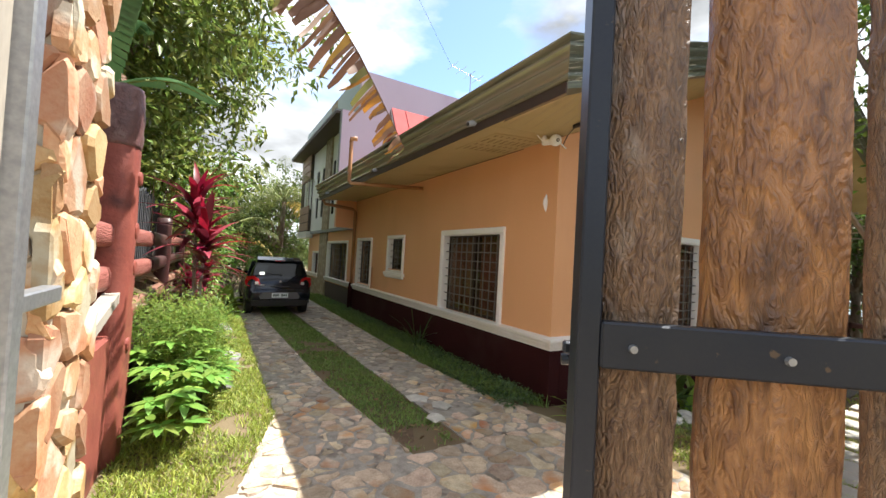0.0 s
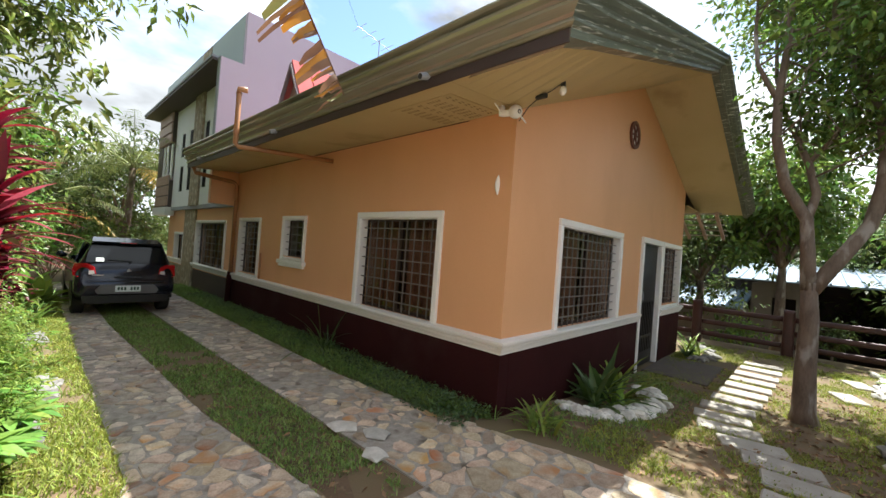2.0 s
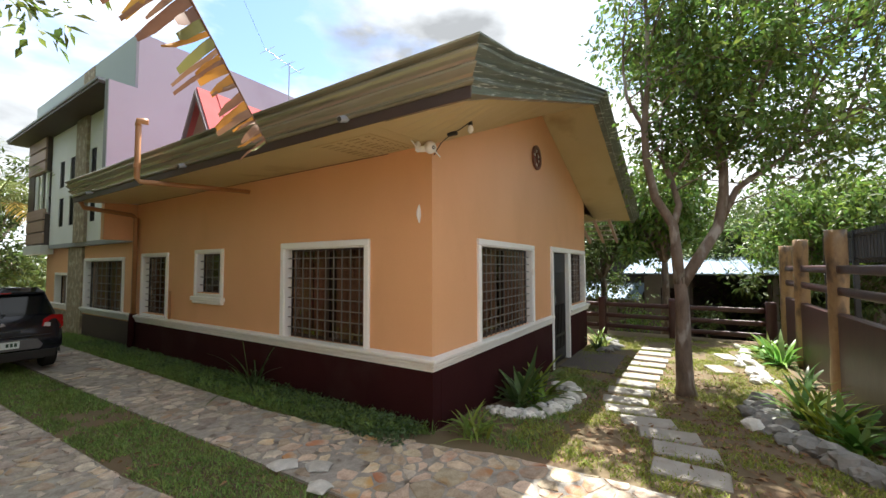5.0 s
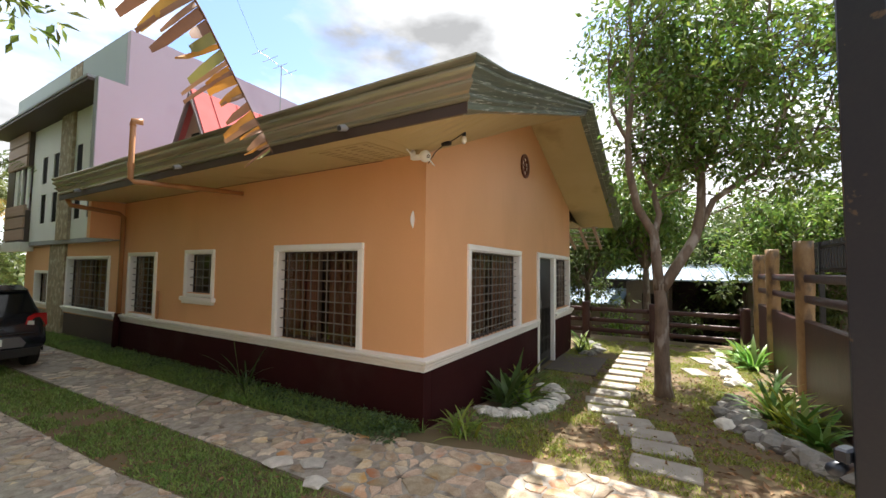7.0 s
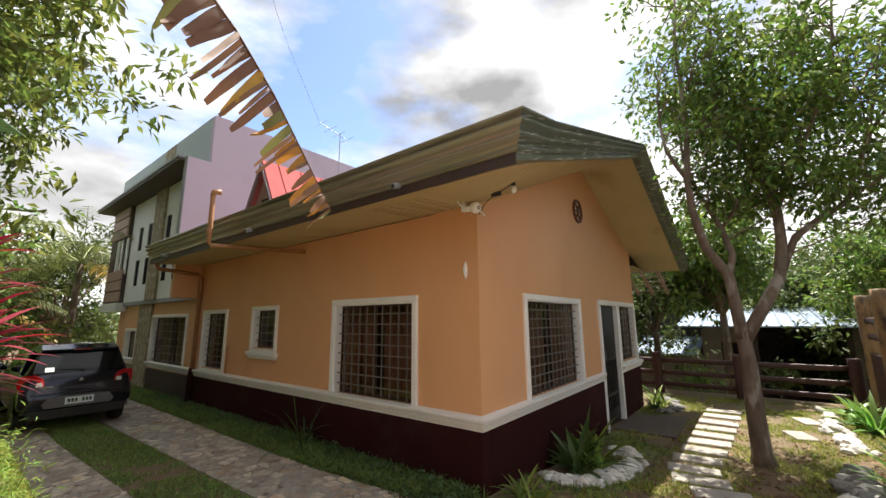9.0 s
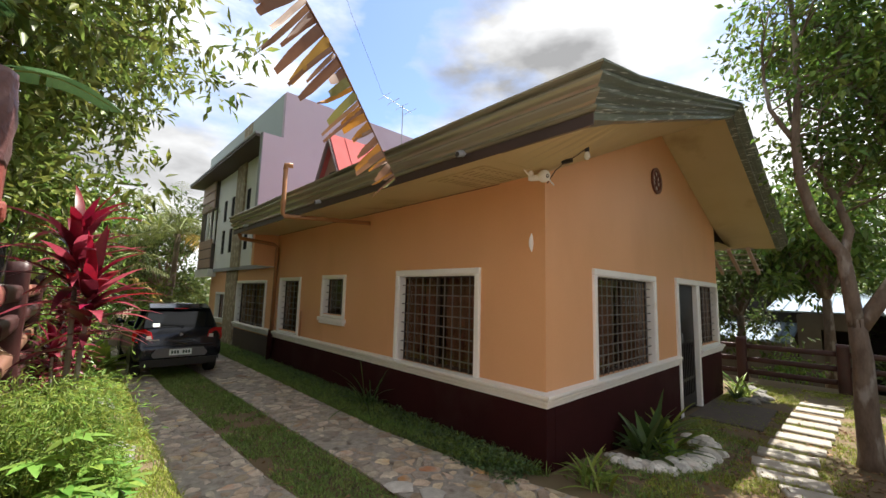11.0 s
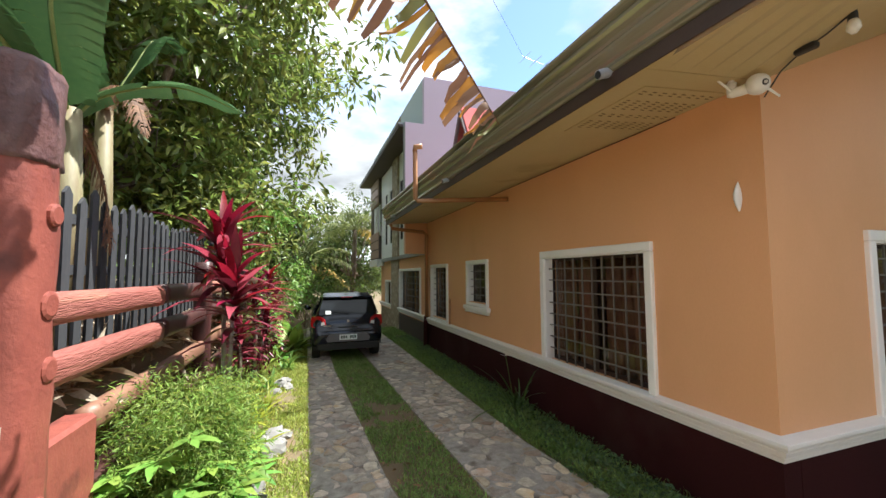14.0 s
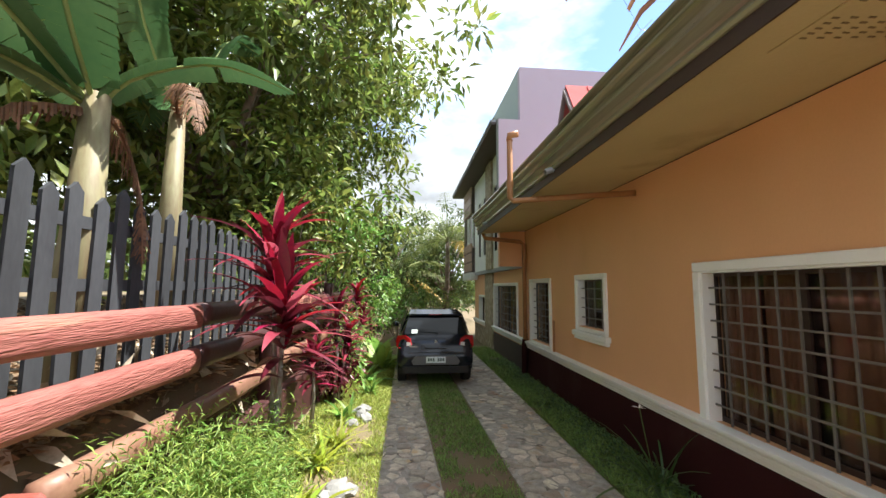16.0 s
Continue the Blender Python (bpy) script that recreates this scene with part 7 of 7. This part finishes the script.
# ---- door pad and stepping slabs ----
pad = boxes((7.75, 9.45, 2.15, WY - 0.025, -0.42, -0.275), bevel=0.012)
tagged(new("door_pad", mesh_of("door_pad", pad, M["mat_slab"])), "dark grey concrete pad before the door", "pad", kind="structure")
steps = ((3.74, 1.23, 3.72, 0.68), (4.24, 1.26, 4.3, 0.72), (4.72, 1.43, 4.8, 0.86), (5.17, 1.66, 5.32, 1.1), (5.66, 1.93, 5.76, 1.33), (6.2, 2.06, 6.3, 1.46), (6.72, 2.07, 6.78, 1.47), (7.22, 2.02, 7.26, 1.43),
         (7.72, 2.0, 7.76, 1.4), (8.22, 1.98, 8.24, 1.38), (8.74, 1.98, 8.78, 1.36), (9.28, 1.97, 9.3, 1.34), (9.9, 1.95, 9.9, 1.32), (10.5, 1.95, 10.5, 1.32))
r = rng(31)
for x0, y0, x1, y1 in steps:
    c = Vector(((x0 + x1) / 2 + 0.02, (y0 + y1) / 2, 0))
    c.z = gz(c.x, c.y)
    L = math.hypot(x1 - x0, y1 - y0)
    o = new("stepping_slab", mesh_of("stepping_slab", box(bmesh.new(), -L / 2, L / 2, -0.155, 0.155, -0.05, 0.035, 0.012), M["step"]))
    o.matrix_basis = Matrix.LocRotScale(c, Euler((r.normal() * 0.012, r.normal() * 0.012 , math.atan2(y1 - y0, x1 - x0) + r.normal() * 0.03)), None)
    tagged(o, "worn pale concrete stepping slab in the grass", "slab", "stepping slabs to the door")
for x, y in ((9.1, 0.5), (10.4, 0.3)):
    o = new("stepping_slab", bpy.data.objects["stepping_slab"].data)
    o.matrix_basis = pose(x, y, gz(x, y), 0, 0, 20)
    tagged(o, "worn pale concrete stepping slab in the grass", "slab", "stepping slabs to the door")


# ---- flagstone drive: mortar beds and stones ----
AREAS = (("apron", [(-1.3, -1.6), (3.22, -1.6), (3.29, 1.4), (3.22, 2.3), (3.1, 2.8), (0.25, 2.8), (-0.4, 2.1), (-1.3, 1.2)], 0.21, "flag", 3.0),
         ("left_track", [(0.3, 2.803), (1.52, 2.803), (1.28, 4.8), (1.12, 9.0), (1.1, 15.0), (0.64, 15.0), (0.66, 4.0)], 0.15, "flag_grey", 6.6),
         ("right_track", [(2.03, 2.803), (3.1, 2.803), (2.9, 3.6), (2.76, 5.2), (2.72, 15.0), (1.72, 15.0), (1.9, 6.6)], 0.16, "flag_grey", 6.0))
r = rng(55)
for name, poly, step, mname, cut in AREAS:
    vs = [(x, y, gz(x, y) + 0.012) for x, y in poly]
    n = len(poly)
    me = raw(name, vs + [(x, y, z - 0.08) for x, y, z in vs], [tuple(range(n))] + [(i, (i + 1) % n, n + (i + 1) % n, n + i) for i in range(n)], M["mortar"])
    base = tagged(new("pavement_" + name, me), "crazy-paved flagstones set in grey mortar", "paving", kind="structure")
    xs, ys = [p[0] for p in poly], [p[1] for p in poly]
    rest_v, rest_f = [], []
    for cell in cells(poly, [p for p in spread(r, min(xs), max(xs), min(ys), max(ys), step) if min(ys) - 0.1 < p[1] < max(ys) + 0.1]):
        h = 0.012 + r.uniform(0.002, 0.012)
        cm = np.mean(cell, axis=0)
        near = (name == "apron" and cm[1] > 0.7 and cm[0] > -0.3) or (name != "apron" and cm[1] < cut)
        mm = M[mname] if name == "apron" or cm[1] > 4.6 + r.normal() * 0.7 else M["flag"]
        me = piece(cell, 0.006 + abs(r.normal()) * 0.009, h, 0.006, lambda u, v, hh: (u, v, gz(u, v) + hh), mm, r)
        if me is None:
            continue
        if near:
            part("stone", me, None, base)
        else:
            b = len(rest_v)
            rest_v += [tuple(v.co) for v in me.vertices]
            rest_f += [tuple(b + i for i in p.vertices) for p in me.polygons]
    if rest_v:
        tagged(part("stones", raw("stones", rest_v, rest_f, M[mname]), None, base), kind="stuff")
# two odd pale stones at the edge of the verge
for x, y, s in ((2.06, 3.82, 0.13), (2.2, 3.55, 0.12), (2.0, 3.3, 0.11)):
    o = new("edge_stone", ROCKS["rock"][1])
    o.matrix_basis = Matrix.LocRotScale((x, y, 0.03), Euler((0, 0, s * 40)), Vector((s, s * 0.75, 0.03)))
    tagged(o, "flat pale stone at the edge of the drive", "stone", "flat stones at the drive edge")


# ---- grass, soil, litter ----
def soil_patch(name, poly, label):
    n = len(poly)
    c = np.mean(poly, axis=0)
    ring = [[(c[0] + (p[0] - c[0]) * f, c[1] + (p[1] - c[1]) * f) for p in poly] for f in (1.0, 0.75, 0.5, 0.25)]
    vs = [(x, y, gz(x, y) + (0.004 if i else -0.01)) for i, q in enumerate(ring) for x, y in q] + [(c[0], c[1], gz(*c) + 0.006)]
    fs = [(i * n + k, i * n + (k + 1) % n, (i + 1) * n + (k + 1) % n, (i + 1) * n + k) for i in range(3) for k in range(n)] + [(3 * n + k, 3 * n + (k + 1) % n, 4 * n) for k in range(n)]
    return tagged(new(name, raw(name, vs, fs, M["soil"], True)), label, "soil", kind="structure")


soil_patch("soil_bed", [(3.4, 2.5), (4.4, 2.1), (6.8, 2.25), (7.4, 3.1), (3.6, 3.12)], "bare brown soil in the bed by the house")
soil_patch("soil_verge", [(1.5, 2.85), (1.62, 2.85), (1.95, 3.4), (1.9, 4.6), (1.5, 4.9), (1.4, 4.2), (1.45, 3.3)], "bare brown soil between the wheel tracks")


def grass(name, polys, count, hmin, hmax, m, seed, label, thin=0.0):
    """Short blades over some patches; thin: how much of it is worn to bare ground."""
    r = rng(seed)
    P = []
    for poly, share in polys:
        poly = np.array(poly)
        lo, hi = poly.min(0), poly.max(0)
        q = r.uniform(lo, hi, (int(count * share), 2))
        ok = np.ones(len(q), bool)
        for i in range(len(poly)):
            a, b = poly[i], poly[(i + 1) % len(poly)]
            ok &= (b[0] - a[0]) * (q[:, 1] - a[1]) - (b[1] - a[1]) * (q[:, 0] - a[0]) >= 0
        q = q[ok]
        if thin:
            keep = np.array([noise.noise((x * 1.5, y * 1.5, seed)) + 0.5 * noise.noise((x * 5, y * 5, seed)) + r.normal() * 0.15 > thin for x, y in q], bool)
            q = q[keep]
        P.append(q)
    q = np.concatenate(P)
    n = len(q)
    z = np.array([gz(x, y) for x, y in q])
    root = np.column_stack((q, z - 0.004))
    lean = r.normal(size=(n, 2)) * 0.55
    h = r.uniform(hmin, hmax, n)
    d = np.column_stack((lean, np.ones(n)))
    return tagged(new(name, blades(name, root, d, h, m, r)), label, "grass", kind="stuff")


def blades(name, root, d, h, m, r):
    n = len(root)
    d = d / np.linalg.norm(d, axis=1, keepdims=True)
    a = r.uniform(0, 6.28, n)
    s = np.column_stack((np.cos(a), np.sin(a), np.zeros(n))) * (0.003 + 0.0035 * r.random(n))[:, None]
    mid = root + d * h[:, None] * 0.6
    tip = root + d * h[:, None] + np.column_stack((d[:, 0], d[:, 1], -0.3 * np.abs(d[:, 0]))) * h[:, None] * 0.5
    v = np.stack((root - s, root + s, mid + s * 0.8, mid - s * 0.8, tip), 1).reshape(-1, 3)
    me = bpy.data.meshes.new(name)
    me.vertices.add(5 * n)
    me.vertices.foreach_set("co", v.ravel())
    me.loops.add(9 * n)
    me.loops.foreach_set("vertex_index", (np.arange(n)[:, None] * 5 + np.array((0, 1, 2, 0, 2, 3, 3, 2, 4))).ravel().astype(np.int32))
    me.polygons.add(3 * n)
    me.polygons.foreach_set("loop_start", np.arange(0, 9 * n, 3, dtype=np.int32))
    me.polygons.foreach_set("loop_total", np.full(3 * n, 3, dtype=np.int32))
    me.materials.append(M[m])
    me.update(calc_edges=True)
    return me


grass("lawn", [([(-0.45, 2.75), (0.3, 2.85), (0.66, 3.9), (0.66, 13), (-0.45, 13)], 1.0)], 60000, 0.03, 0.075, "blade", 1, "sunlit short green lawn beside the drive", thin=-0.4)
grass("verge_grass", [([(1.5, 2.85), (2.02, 2.85), (1.9, 6.6), (1.72, 14), (1.12, 14), (1.13, 9), (1.3, 4.8)], 1.0)], 48000, 0.025, 0.06, "blade_dark", 2, "short green grass between the wheel tracks", thin=-0.22)
grass("wall_grass", [([(2.9, 3.65), (3.28, 3.1), (3.3, 14), (2.74, 14), (2.78, 5.2)], 1.0)], 34000, 0.05, 0.16, "blade_dark", 3, "longer dark green grass along the plinth", thin=-0.45)
grass("yard_grass", [([(3.32, -0.6), (5.5, -0.6), (12.3, -0.6), (12.3, 3.1), (8, 3.1), (3.35, 2.4)], 1.0)], 95000, 0.025, 0.06, "blade", 4, "sparse short grass in the yard", thin=0.02)
grass("bed_grass", [([(3.3, 2.2), (7.0, 2.1), (7.5, 3.1), (3.35, 3.12)], 1.0)], 6000, 0.03, 0.09, "blade_dark", 5, "sparse grass by the house", thin=-0.05)


def litter(name, boxes_, seed, label):
    r = rng(seed)
    pts = []
    for x0, x1, y0, y1, n, dz in boxes_:
        x, y = r.uniform(x0, x1, n), r.uniform(y0, y1, n)
        pts.append(np.column_stack((x, y, [gz(a, b) + 0.012 + dz * r.random() for a, b in zip(x, y)])))
    p = np.concatenate(pts)
    d = np.column_stack((r.normal(size=(len(p), 2)), r.normal(size=len(p)) * 0.15))
    return tagged(new(name, leaves_mesh(name, p, d, 0.07, 0.03, M["litter"], seed, curl=0.05)), label, "leaf litter", kind="stuff")


litter("leaf_litter", ((3.4, 9.5, -0.8, 2.2, 2600, 0.0), (3.4, 7.5, 2.2, 3.1, 200, 0.0), (1.3, 2.0, 2.8, 6, 60, 0.01)), 8, "scattered dry brown leaves on the soil")
litter("leaf_litter", ((-1.3, -0.64, 3.0, 9, 9000, 0.16), (-3.5, -1.3, 3.0, 12, 6000, 0.1)), 9, "thick dry brown leaf litter behind the fence")
r_s = rng(15)
q = np.column_stack((r_s.uniform(-1.5, -0.66, 700), r_s.uniform(2.9, 9.5, 700)))
q = np.column_stack((q, [gz(a, b) + 0.03 + 0.14 * r_s.random() for a, b in q]))
tagged(new("dry_sheaths", leaves_mesh("dry_sheaths", q, np.column_stack((r_s.normal(size=(700, 2)), r_s.normal(size=700) * 0.5)), 0.26, 0.075, M["sheath"], 16, curl=0.05)), "pale dry leaf sheaths heaped behind the fence", "leaf litter", kind="stuff")
bx = [-6 + 0.3 * i for i in range(18)] + [-0.74, -0.66]
by = [2.4 + 0.3 * i for i in range(40)]
verts = [(x, y, gz(x, y) + 0.008) for y in by for x in bx]
faces = [(j * len(bx) + i, j * len(bx) + i + 1, (j + 1) * len(bx) + i + 1, (j + 1) * len(bx) + i) for j in range(len(by) - 1) for i in range(len(bx) - 1)]
tagged(new("soil_bank", raw("soil_bank", verts, faces, M["soil"], True)), "brown littered soil behind the fence", "soil", kind="structure")
r_c = rng(44)
q = np.column_stack((r_c.uniform(2.8, 3.29, 15000), r_c.uniform(3.2, 12.0, 15000)))
q = q[np.array([noise.noise((x * 4, y * 4, 2.0)) + r_c.normal() * 0.25 > -0.25 - (x - 2.95) * 1.2 for x, y in q], bool)]
q = np.column_stack((q, [gz(a, b) + 0.015 + 0.1 * r_c.random() * min(1.0, 0.35 + (a - 2.8) * 2) for a, b in q]))
tagged(new("ground_cover", leaves_mesh("ground_cover", q, np.column_stack((r_c.normal(size=(len(q), 2)), r_c.normal(size=len(q)) * 0.4 + 0.2)), 0.042, 0.024, M["cover"], 45)), "low creeping dark green cover plants along the plinth", "ground cover", kind="stuff")
